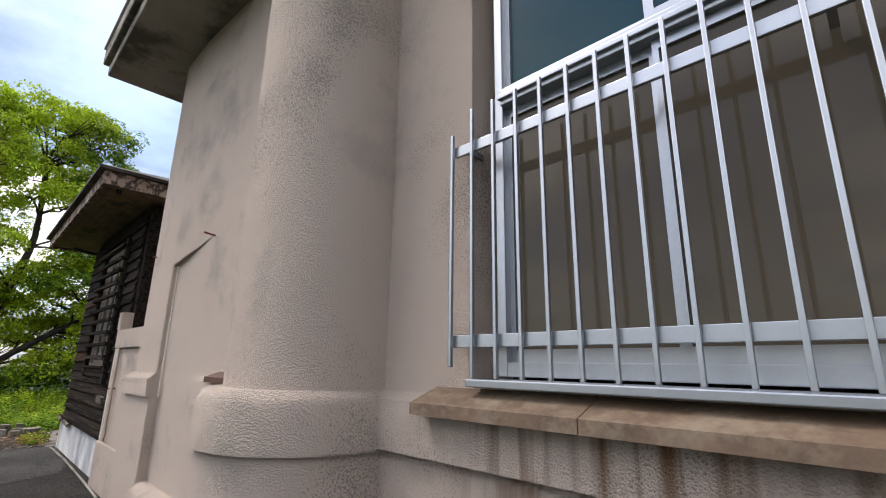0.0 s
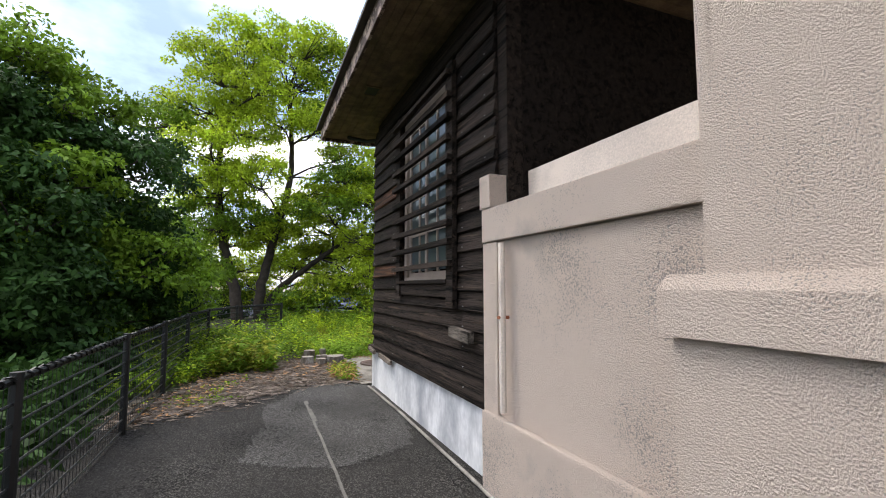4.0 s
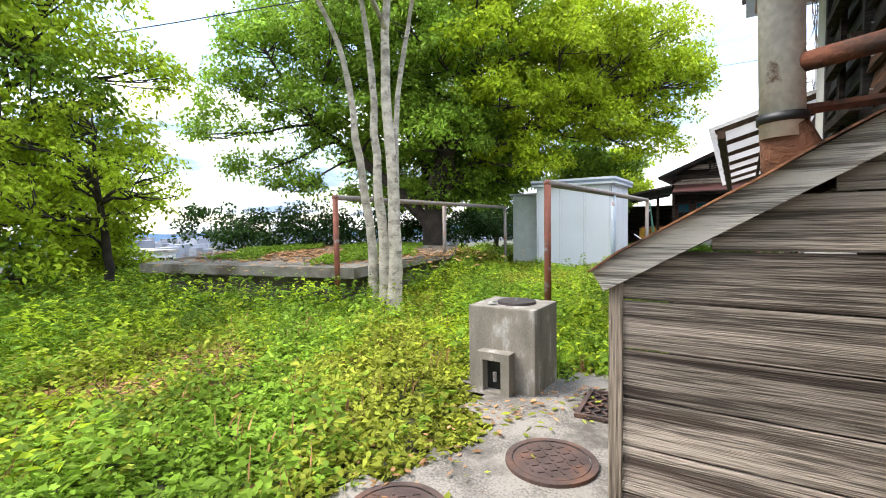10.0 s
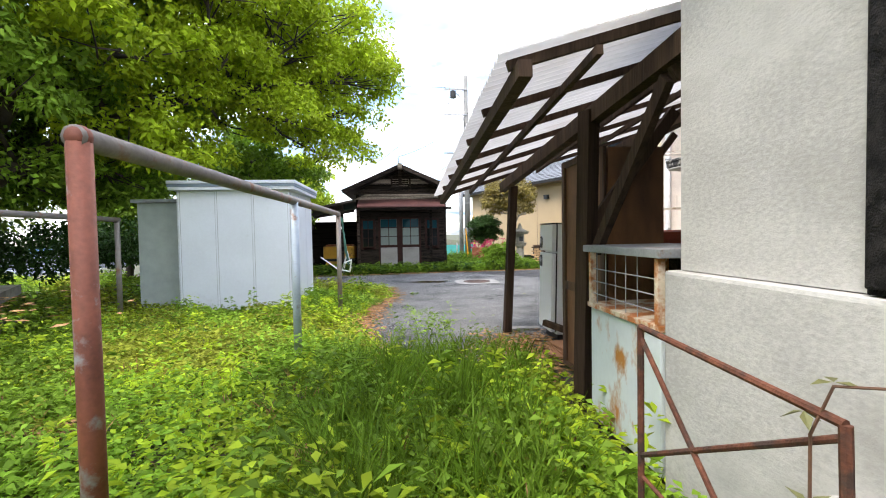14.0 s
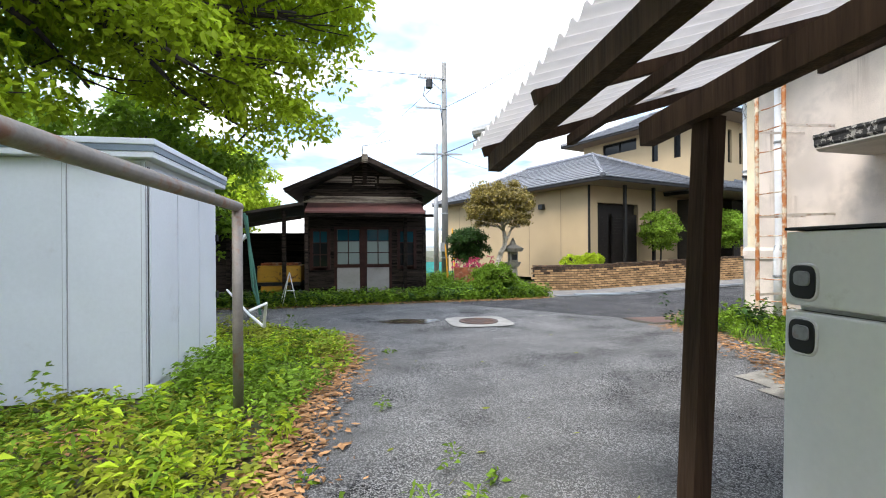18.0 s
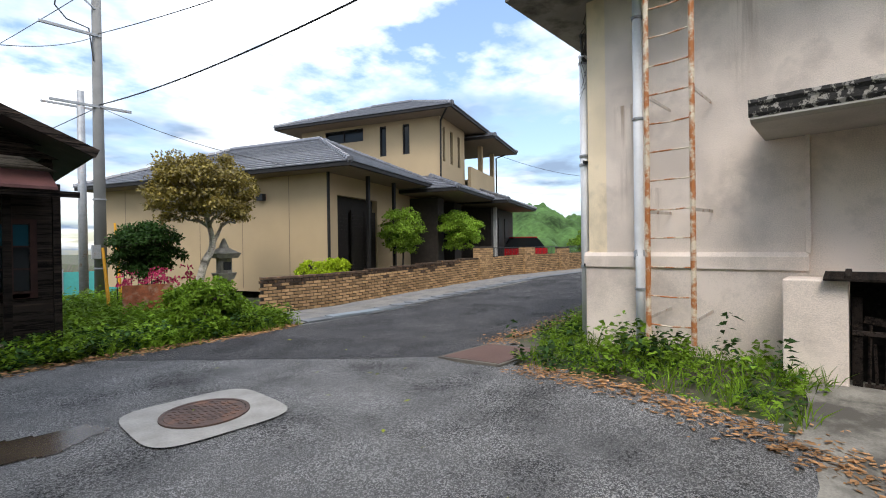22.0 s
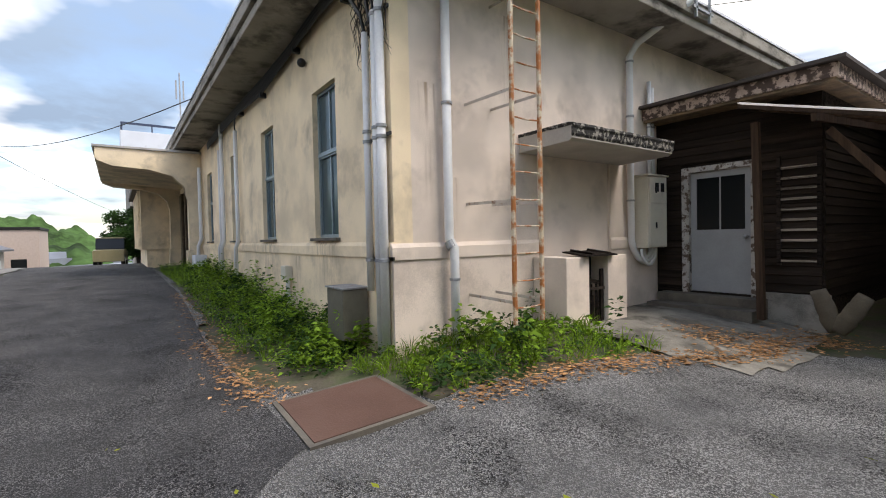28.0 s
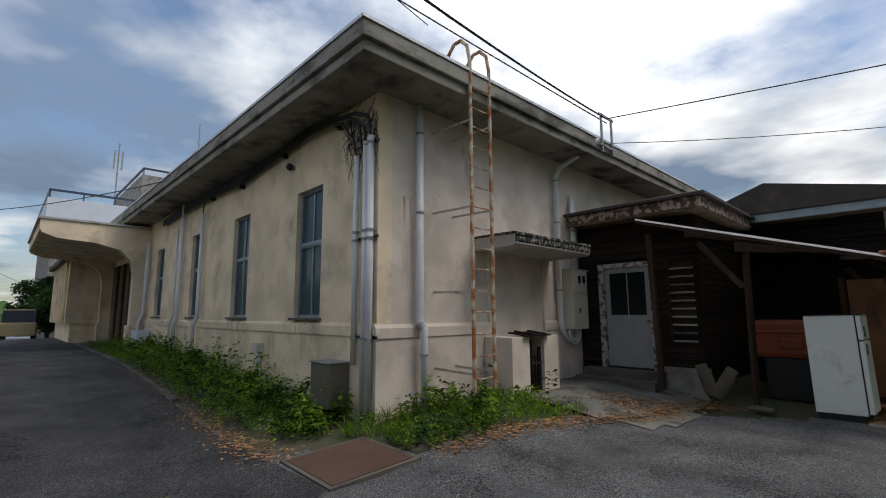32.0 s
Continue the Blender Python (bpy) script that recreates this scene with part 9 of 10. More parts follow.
apt = thing("apartment_block", (-28, 105, -14), "grey apartment block far below the hill", "building")
part("body", a_box(-38, 110, -14, -8, 118, 1.6), TOWN, apt)
for lv in range(5):
    for k in range(10):
        part("balcony", a_box(-37.5 + 2.95 * k, 109.0, -10 + 2.3 * lv, -34.9 + 2.95 * k, 109.99, -9 + 2.3 * lv), STUCCO_WHITE, apt)
ht = thing("tall_block", (118, 56, -10), "grey high-rise block on the hill", "building")
part("body", a_box(116, 53, -10, 122, 56.2, 13), TOWN, ht)
for lv in range(7):
    part("window", a_box(115.9, 53.3, 2 + 1.5 * lv, 115.99, 55.9, 2.8 + 1.5 * lv), GLASS_DARK, ht)
net = thing("green_net_fence", (-12, 48, -4), "tall teal netting fence beyond the pole", "fence")
part("net", a_box(-16, 48, -6, -2, 48.03, 0.3), material("teal_net", (0.05, 0.30, 0.27), 0.8, var=0.15, scale=0.5, fine=4, bump=0), net)
for x in (-16, -11.3, -6.7, -2):
    part("post", a_tube([(x, 48, -6), (x, 48, 0.5)], 0.06, 6), STEEL_GREY, net)
wh = thing("white_office", (-62, 24, -10), "white office building down the slope with a band of windows", "building")
part("body", a_box(-66, 18.4, -12, -58, 24.6, -1.0), material("office_white", (0.62, 0.63, 0.64), 0.8, var=0.06), wh)
for k in range(7):
    part("window", a_box(-57.99, 18.9 + 0.8 * k, -2.15, -57.95, 19.55 + 0.8 * k, -1.55), GLASS_DARK, wh)
part("roof", a_box(-66.3, 18.2, -0.996, -57.7, 24.8, -0.8), CONCRETE, wh)

# ---- plants ----
rng = np.random.default_rng(7)


def unit(v):
    return v / np.maximum(1e-6, np.linalg.norm(v, axis=1, keepdims=True))


def leaf_mesh(name, P, D, length, width, mat, parent=None, droop=0.15, kind="", normal=None):
    """Many leaves as kite-shaped blades: base points P, directions D, lengths and widths."""
    n = len(P)
    D = unit(D)
    R = unit(rng.normal(size=(n, 3))) if normal is None else normal
    Sd = unit(np.cross(D, R))
    length, width = np.broadcast_to(length, n)[:, None], np.broadcast_to(width, n)[:, None]
    down = np.array([[0, 0, -1.0]])
    v = np.empty((n, 4, 3), np.float32)
    v[:, 0] = P
    v[:, 1] = P + D * length * 0.45 + Sd * width * 0.5
    v[:, 2] = P + D * length + down * length * droop
    v[:, 3] = P + D * length * 0.45 - Sd * width * 0.5
    me = bpy.data.meshes.new(name)
    me.vertices.add(4 * n)
    me.vertices.foreach_set("co", v.reshape(-1))
    me.loops.add(4 * n)
    me.loops.foreach_set("vertex_index", np.arange(4 * n, dtype=np.int32))
    me.polygons.add(n)
    me.polygons.foreach_set("loop_start", np.arange(0, 4 * n, 4, dtype=np.int32))
    me.update(calc_edges=True)
    me.materials.append(mat)
    ob = new(name, me)
    if parent:
        ob.parent = parent
        ob.matrix_parent_inverse = parent.matrix_basis.inverted()
    if kind:
        ob["kind"] = kind
    return ob


def crown_points(lobes, clumps, per, clump_r, flat=0.8):
    """Leaf bases and directions for lobes (x, y, z, rx, rz): clumps lie mostly on each lobe's outer shell, leaves mostly on each clump's upper side."""
    P, D, C, N = [], [], [], []
    for x, y, z, rx, rz in lobes:
        k = max(4, int(clumps * (rx / 2.0) ** 2))
        d = unit(rng.normal(size=(k, 3)))
        d[:, 2] = np.abs(d[:, 2]) * 1.05 - 0.35
        d = unit(d)
        rad = 0.55 + 0.5 * rng.random((k, 1)) ** 0.5
        c = np.array([[x, y, z]]) + d * rad * np.array([[rx, rx, rz]])
        C.append(c)
        cr = clump_r * (0.6 + 0.8 * rng.random(k))
        ids = np.repeat(np.arange(k), per)
        q = unit(rng.normal(size=(len(ids), 3)))
        q[:, 2] = np.where(rng.random(len(ids)) < 0.75, np.abs(q[:, 2]), q[:, 2] * 0.4)
        s = (0.72 + 0.33 * rng.random((len(ids), 1))) * cr[ids][:, None]
        P.append(c[ids] + q * s * np.array([[1, 1, flat]]))
        D.append(unit(np.cross(q, rng.normal(size=q.shape))) * 0.8 + q * 0.4 + rng.normal(size=q.shape) * 0.25)
        N.append(unit(q + rng.normal(size=q.shape) * 0.35 + np.array([[0, 0, 0.25]])))
    return np.concatenate(P), np.concatenate(D), C, np.concatenate(N)


def rough_tube(bm, pts, r0, r1, n=12, step=0.16):
    """A trunk or stem: smooth through its points, with uneven girth, knots and slight bends."""
    q = [Vector(p) for p in pts]
    q = [q[0] * 2 - q[1]] + q + [q[-1] * 2 - q[-2]]
    line = []
    for a, b, c, d in zip(q, q[1:], q[2:], q[3:]):
        m = max(2, int((c - b).length / step))
        for k in range(m):
            t = k / m
            line.append(0.5 * (2 * b + (c - a) * t + (2 * a - 5 * b + 4 * c - d) * t * t + (3 * b - a - 3 * c + d) * t ** 3))
    line.append(q[-2])
    rings = []
    up = Vector((0.3, 1, 0.1)).normalized()
    for i, p in enumerate(line):
        f = i / (len(line) - 1)
        d = (line[min(i + 1, len(line) - 1)] - line[max(i - 1, 0)]).normalized()
        a = (up - d * up.dot(d)).normalized()
        b = d.cross(a)
        r = r0 + (r1 - r0) * f + r0 * 0.5 * max(0.0, 1 - i / 3.0) ** 2
        p = p + (a * noise.noise((i * 0.4, r0 * 90, 1)) + b * noise.noise((i * 0.4, r0 * 90, 7))) * r * 0.35
        rings.append([bm.verts.new(p + (a * math.cos(2 * math.pi * k / n) + b * math.sin(2 * math.pi * k / n)) * r * (1 + 0.16 * noise.noise((k * 0.9, i * 0.45, r0 * 50)) + 0.10 * noise.noise((k * 1.9, i * 1.3, r0 * 70)))) for k in range(n)])
    for u, v in zip(rings, rings[1:]):
        for k in range(n):
            bm.faces.new((u[k], u[(k + 1) % n], v[(k + 1) % n], v[k]))
    bm.faces.new(rings[0][::-1])
    bm.faces.new(rings[-1])


def tree(name, label, base, trunks, lobes, bark, leaf, clumps=60, per=60, clump_r=0.45, leaf_len=0.11, twigs=6, outer=None, category="tree"):
    """trunks: rows of (points, r0, r1); each lobe gets limbs from the nearest trunk point, with twigs into its clumps. outer: a second leaf material for some lobes."""
    t = thing(name, base, label, category)
    nodes = []
    for pts, r0, r1 in trunks:
        bm = bmesh.new()
        rough_tube(bm, pts, r0, r1)
        part("trunk", bm, bark, t, "", True)
        for a, b in zip(pts, pts[1:]):
            for f in (0.3, 0.6, 0.9):
                nodes.append(Vector(a).lerp(Vector(b), f))
    groups = {}
    for lo in lobes:
        groups.setdefault(lo[5] if len(lo) > 5 else 0, []).append(lo[:5])
    for gi, ls in groups.items():
        P, D, C, N = crown_points(ls, clumps, per, clump_r)
        ln = leaf_len * (0.7 + 0.6 * rng.random(len(P)))
        leaf_mesh("crown", P, D, ln, ln * 0.5, (leaf if gi == 0 else outer), t, normal=N)
        bm = bmesh.new()
        for lo, c in zip(ls, C):
            ctr = Vector(lo[:3])
            cand = sorted(nodes, key=lambda q: (q - ctr).length + 0.8 * abs(q.z - ctr.z + lo[4]))[0]
            mid = cand.lerp(ctr, 0.55) + Vector((random.uniform(-0.2, 0.2), random.uniform(-0.2, 0.2), random.uniform(-0.1, 0.25)))
            r = 0.035 + 0.012 * lo[3]
            tube(bm, [cand, cand.lerp(mid, 0.5) + Vector((0, 0, 0.08)), mid, ctr], r, 6, r * 0.5)
            for k in range(twigs):
                e = Vector(c[random.randrange(len(c))])
                s = mid.lerp(ctr, random.random())
                w = s.lerp(e, 0.5) + Vector((random.uniform(-0.12, 0.12), random.uniform(-0.12, 0.12), -0.06))
                tube(bm, [s, w, e], r * 0.42, 5, 0.008)
        part("branchwork", bm, bark, t, "", True)["kind"] = "stuff"
    return t


def fill_crown(ellipsoids, n, r0, r1, shell=0.55, low=-1.0, mark=None):
    """Foliage lobes inside tilted ellipsoids (x, y, z, rx, ry, rz, yaw): spaced apart, mostly in the outer part. mark(x, y, z) names a lobe's leaf group."""
    out = []
    tries = 0
    while len(out) < n and tries < n * 60:
        tries += 1
        cx, cy, cz, rx, ry, rz, yaw = random.choice(ellipsoids)
        d = Vector((random.gauss(0, 1), random.gauss(0, 1), random.gauss(0, 1))).normalized()
        if d.z < low:
            continue
        f = shell + (1 - shell) * random.random()
        c, s = math.cos(radians(yaw)), math.sin(radians(yaw))
        px, py = d.x * rx * f, d.y * ry * f
        p = Vector((cx + c * px - s * py, cy + s * px + c * py, cz + d.z * rz * f))
        r = random.uniform(r0, r1)
        if any((p - q).length < (r + qr) * 0.52 for q, qr in out):
            continue
        out.append((p, r))
    return [(p.x, p.y, p.z, r, r * random.uniform(0.62, 0.85)) + ((mark(p),) if mark else ()) for p, r in out]


random.seed(21)
# spreading trees beyond the fence
tree("spreading_tree", "tall spreading tree with light green tufts beyond the fence", (-23.5, -0.4, -0.6),
     [([(-23.4, -0.5, -0.8), (-23.5, -0.7, 0.9), (-24.0, -1.2, 3.0), (-24.2, -1.5, 6.0), (-24.0, -1.0, 9.0)], 0.24, 0.06), ([(-23.7, 0.1, -0.8), (-23.6, 0.15, 1.0), (-23.8, 0.6, 3.2), (-23.9, 1.2, 6.0), (-23.8, 1.0, 9.5)], 0.21, 0.06),
      ([(-24.0, 0.5, -0.8), (-23.9, 0.6, 0.9), (-23.6, 1.8, 2.0), (-23.4, 3.6, 3.4), (-23.4, 4.6, 4.6)], 0.16, 0.05)],
     fill_crown([(-24, 0.4, 6.9, 2.8, 4.2, 5.0, 0), (-24, 0.4, 6.9, 2.6, 4.2, 5.0, 0), (-23.4, 4.0, 4.2, 1.8, 2.6, 2.4, 0), (-25.4, 0.2, 2.2, 1.2, 4.4, 2.0, 0)], 84, 0.85, 1.35, 0.6, mark=lambda p: int(random.random() < 0.3)) + [(-21.8, 3.5, 1.35, 0.8, 0.6), (-22.1, 3.1, 0.6, 0.9, 0.7, 1), (-21.7, 4.0, 0.45, 0.7, 0.5), (-22.4, 2.4, 1.0, 1.0, 0.8), (-22.3, 1.4, 0.4, 1.0, 0.7, 1), (-22.1, 4.7, 1.5, 0.5, 0.3)],
     BARK_DARK, LEAF_FRESH, clumps=62, per=100, clump_r=0.40, leaf_len=0.13, twigs=9, outer=LEAF)
tree("lower_tree", "lower light green tree leaning out over the field edge", (-22.2, 5.2, -0.3),
     [([(-22.6, 5.4, -0.6), (-22.3, 5.3, 0.9), (-21.9, 5.0, 2.4)], 0.12, 0.04)],
     fill_crown([(-22.0, 4.6, 2.3, 1.2, 2.2, 1.3, 0)], 15, 0.5, 0.85, 0.5), BARK_DARK, LEAF_FRESH, clumps=80, per=60, clump_r=0.27, leaf_len=0.10, twigs=8)
tree("slope_tree", "leafy young tree beside the fence end", (-19.5, -2.6, -0.8),
     [([(-19.5, -2.6, -1.6), (-19.4, -2.5, 0.8), (-19.4, -2.3, 2.6)], 0.10, 0.03)],
     fill_crown([(-19.4, -2.4, 1.5, 1.6, 1.5, 1.9, 0)], 18, 0.6, 0.9, 0.4), BARK_DARK, LEAF, clumps=190, per=44, clump_r=0.25, leaf_len=0.11, twigs=4)
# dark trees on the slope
# light-green highlights are put in as lighter leaves on tips and some lobes
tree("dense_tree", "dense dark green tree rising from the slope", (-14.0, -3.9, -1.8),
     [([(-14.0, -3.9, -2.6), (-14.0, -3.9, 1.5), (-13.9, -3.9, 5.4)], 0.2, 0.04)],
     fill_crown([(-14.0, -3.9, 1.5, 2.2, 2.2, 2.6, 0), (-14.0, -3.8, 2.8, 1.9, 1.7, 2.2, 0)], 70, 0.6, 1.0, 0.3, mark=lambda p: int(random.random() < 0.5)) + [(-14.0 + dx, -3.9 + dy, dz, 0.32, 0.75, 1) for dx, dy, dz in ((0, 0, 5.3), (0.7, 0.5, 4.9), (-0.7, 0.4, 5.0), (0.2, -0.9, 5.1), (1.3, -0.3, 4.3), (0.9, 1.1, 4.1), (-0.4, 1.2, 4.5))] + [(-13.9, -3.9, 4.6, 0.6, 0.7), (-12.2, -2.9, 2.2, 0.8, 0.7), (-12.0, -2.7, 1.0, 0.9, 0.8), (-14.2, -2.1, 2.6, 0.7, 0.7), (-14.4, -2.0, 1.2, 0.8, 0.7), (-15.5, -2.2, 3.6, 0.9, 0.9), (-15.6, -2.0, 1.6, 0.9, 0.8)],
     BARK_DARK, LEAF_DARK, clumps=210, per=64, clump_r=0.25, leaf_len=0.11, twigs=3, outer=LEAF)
# extra dark lobes are added to make the deep shadow behind the fence
tree("slope_thicket", "tangled thicket below the fence, dense shade put into its dark leaves", (-6, -4.3, -2.0),
     [([(x, -4.3, -2.6), (x + 0.2, -4.0, -0.5)], 0.07, 0.02) for x in (-13, -10, -7, -4, -1, 2)],
     [(-14.5 + 1.05 * k + random.uniform(-0.2, 0.2), -2.75 - 0.4 * (k % 2) - 0.03 * k, -0.35 - 0.15 * (k % 3), 1.05, 0.85) for k in range(20)] + [(-15.5 + 1.3 * k, -5.0, 0.2 - 0.05 * k, 1.4, 1.1) for k in range(14)] + [(-13.5 + 0.85 * k, -2.15 - 0.15 * (k % 2), -0.25 + 0.12 * (k % 3), 0.75, 0.62) for k in range(20)] + [(-20 + 1.2 * k, -3.4, 0.0, 1.1, 0.9) for k in range(5)] + [(-27.0 + 0.3 * (k % 2), -7 + 1.3 * k, -0.1, 1.35, 1.2) for k in range(6)],
     BARK_DARK, LEAF_DARK, clumps=260, per=44, clump_r=0.26, leaf_len=0.11, twigs=2, category="thicket")
# pale multi-stemmed tree
tree("pale_stem_tree", "slender tree with four pale smooth stems", (-15.72, 6.35, 0.1),
     [([(-15.44, 6.25, -0.1), (-15.46, 6.27, 0.5), (-15.5, 6.3, 2.0), (-15.54, 6.25, 3.4), (-15.32, 6.1, 5.4)], 0.105, 0.04), ([(-15.72, 6.35, -0.1), (-15.74, 6.36, 1.0), (-15.87, 6.4, 2.2), (-16.02, 6.5, 3.6), (-16.42, 6.7, 5.2)], 0.085, 0.035),
      ([(-15.97, 6.4, -0.1), (-16.02, 6.42, 1.0), (-16.17, 6.35, 2.3), (-16.32, 6.2, 3.8), (-16.72, 5.9, 5.0)], 0.08, 0.03), ([(-15.67, 6.6, -0.1), (-15.72, 6.65, 1.5), (-15.77, 6.8, 3.2), (-15.62, 7.1, 5.0)], 0.065, 0.028)],
     fill_crown([(-16.02, 6.3, 5.6, 2.1, 1.9, 1.7, 0)], 24, 0.6, 0.95, 0.5, low=-0.75), BARK_PALE, LEAF, clumps=110, per=70, clump_r=0.24, leaf_len=0.085, twigs=12)
# big camphor: yellow lobes for new leaves, with sunlight put into their colour
tree("camphor_tree", "huge old camphor tree with bright yellow-green new leaves", (-19.4, 13.0, 0),
     [([(-19.4, 13.0, -0.2), (-19.3, 12.9, 1.2), (-19.2, 13.0, 2.6), (-18.6, 13.8, 5.0), (-18.4, 14.2, 7.5)], 0.36, 0.10), ([(-19.3, 12.9, 1.2), (-20.6, 12.0, 2.8), (-22.6, 11.0, 4.6)], 0.2, 0.07), ([(-19.2, 13.0, 2.2), (-17.6, 14.4, 3.8), (-15.6, 15.8, 4.8)], 0.18, 0.06),
      ([(-19.2, 13.0, 2.0), (-19.6, 14.8, 3.6), (-18.2, 16.6, 4.8)], 0.16, 0.05), ([(-19.2, 13.0, 2.4), (-21.0, 13.6, 4.8), (-22.4, 14.0, 6.6)], 0.16, 0.05)],
     fill_crown([(-19.4, 13.4, 6.2, 5.6, 3.0, 3.9, 35), (-19.4, 13.4, 6.2, 5.6, 3.0, 3.9, 35), (-16.0, 16.6, 5.9, 2.9, 1.7, 2.8, 33), (-15.2, 17.6, 5.6, 2.0, 1.7, 2.4, 30), (-20.2, 14.2, 3.6, 3.2, 2.0, 1.9, 35)], 122, 0.85, 1.4, 0.45, low=-0.85, mark=lambda p: int(p.x > -17.2 or (p.z > 7.6 and random.random() < 0.4)))
     + [(-13.6, 18.0, 4.7, 0.9, 0.7, 1), (-14.2, 18.6, 5.6, 1.1, 0.9, 1), (-13.3, 17.6, 5.7, 0.9, 0.8, 1), (-13.1, 19.0, 6.3, 0.9, 0.8, 1), (-14.4, 19.3, 4.6, 0.9, 0.7, 1), (-13.5, 18.6, 7.2, 1.1, 0.9, 1), (-24.0, 9.8, 5.3, 1.2, 0.9), (-24.3, 9.2, 4.1, 1.0, 0.7), (-23.8, 10.2, 3.0, 1.0, 0.7), (-23.0, 10.9, 2.4, 0.9, 0.6), (-20.6, 13.9, 1.9, 1.1, 0.8), (-19.0, 15.0, 2.3, 1.1, 0.8), (-21.8, 13.4, 2.3, 1.2, 0.9), (-18.4, 16.0, 2.8, 1.0, 0.8)],
     BARK_DARK, LEAF_MID, clumps=64, per=110, clump_r=0.42, leaf_len=0.13, twigs=7, outer=LEAF_YELLOW)
# trees behind the shack and round the rim
for nm, lb, x, y, z, r, mt in (("rim_tree", "light green tree behind the wooden shack", -17.5, 28.5, 0, 2.4, LEAF_FRESH), ("rim_tree", "green tree beyond the storage shed", -21.5, 21.5, -0.4, 2.6, LEAF), ("rim_tree", "green tree on the western rim", -26.5, 6.5, -1.2, 2.0, LEAF_FRESH), ("rim_tree", "green tree between the shed and the shack", -16.9, 20.6, -0.2, 2.3, LEAF), ("rim_tree", "round green tree beside the low grey house", 34.5, 30.4, -1.2, 2.9, LEAF), ("rim_tree", "dark round tree beside the parked car", 25.6, 16.9, -0.6, 1.7, LEAF_DARK), ("rim_tree", "dark tree behind the parked car", 29, 17.2, -0.8, 2.2, LEAF_DARK), ("rim_tree", "small green tree past the garden wall", 15, 25.2, -0.4, 1.3, LEAF)):
    tree(nm, lb, (x, y, z), [([(x, y, z - 0.5), (x + 0.1, y, z + 1.2), (x, y + 0.2, z + r * 1.3)], 0.16, 0.06)],
         fill_crown([(x, y, z + r * 1.35, r * 0.72, r * 0.72, r * 0.8, 0)], 22, r * 0.28, r * 0.4, 0.4), BARK_DARK, mt, clumps=int(360 / r), per=34, clump_r=0.13 * r, leaf_len=0.06 + 0.045 * r, twigs=2)
# pruned garden tree and shrubs of the house
LEAF_BRONZE = material("leaf_bronze", (0.19, 0.145, 0.025), 0.55, var=0.35, scale=1.2, fine=6, bump=0, per_island=0.5, trans=0.3)
tree("pruned_tree", "pruned garden tree with bronze-green foliage and a bent trunk", (-7.4, 25.0, 0), [([(-7.45, 25.0, -0.1), (-7.3, 25.0, 0.9), (-7.0, 25.0, 1.6), (-7.1, 25.1, 2.4)], 0.12, 0.05), ([(-7.2, 25.0, 1.2), (-6.7, 25.1, 2.2)], 0.07, 0.03)],
     fill_crown([(-7.2, 25.05, 2.85, 1.02, 0.9, 0.86, 0)], 34, 0.34, 0.50, 0.35, low=-0.7), BARK_PALE, LEAF_BRONZE, clumps=520, per=42, clump_r=0.15, leaf_len=0.085, twigs=3)
for nm, lb, x, y, z0, zc, r, mt in (("round_shrub", "dark clipped round shrub", -8.1, 26.4, 0, 1.6, 0.85, LEAF_DARK), ("gate_shrub", "bright clipped shrub on a thin stem behind the brick wall", -1.2, 24.4, 0.3, 2.1, 0.80, LEAF_MID), ("gate_shrub", "bright green clipped shrub on a thin stem behind the brick wall", 1.98, 24.5, 0.3, 2.15, 0.90, LEAF_MID),
                                    ("round_bush", "round bright green bush in the verge", -8.3, 22.0, 0, 0.5, 0.62, LEAF), ("low_hedge", "low clipped hedge behind the brick wall", -4.3, 23.75, 0.3, 0.85, 0.45, LEAF_YELLOW), ("low_hedge", "low clipped hedge behind the brick wall", -5.0, 23.75, 0.3, 0.82, 0.42, LEAF_YELLOW)):
    tree(nm, lb, (x, y, z0), [([(x, y, z0 - 0.1), (x + 0.04, y, (z0 + zc) / 2), (x, y, zc)], 0.045, 0.02)],
         fill_crown([(x, y, zc - 0.12 * r, r * 0.75, r * 0.6, r * 0.75, 0)], 22, r * 0.28, r * 0.42, 0.3), BARK_DARK, mt, clumps=int(900 / r), per=26, clump_r=0.16 * r, leaf_len=0.085, twigs=2, category="shrub")
PINK = material("azalea_pink", (0.45, 0.02, 0.10), 0.6, var=0.3, bump=0, per_island=0.3, trans=0.2)
az = thing("azalea", (-8.2, 25.7, 0), "azalea bush in deep pink flower", "shrub")
P, D, C, N = crown_points([(-8.2, 25.7, 0.75, 0.6, 0.35), (-7.6, 25.8, 0.8, 0.5, 0.3)], 200, 24, 0.12)
leaf_mesh("bloom", P, D, 0.06, 0.05, PINK, az, kind="stuff")
part("stem", a_tube([(-8.2, 25.7, -0.05), (-8.1, 25.7, 0.8)], 0.03, 6), BARK_DARK, az)
# hedge on the western rim
P, D, C, N = crown_points([(-25.2 + 0.38 * k + 0.3 * (k % 2), 7.2 + 0.85 * k, 0.75 + 0.18 * (k % 3), 1.0, 0.85) for k in range(2, 14)] + [(-20.6 + 0.9 * k, 18.6 + 0.45 * k, 0.9 + 0.2 * (k % 2), 1.0, 0.9) for k in range(5)], 150, 42, 0.30)
hd = leaf_mesh("rim_hedge", P, D, 0.13, 0.065, LEAF_DARK, normal=N)
tagged(hd, "dark overgrown hedge along the western rim", "hedge", kind="stuff")


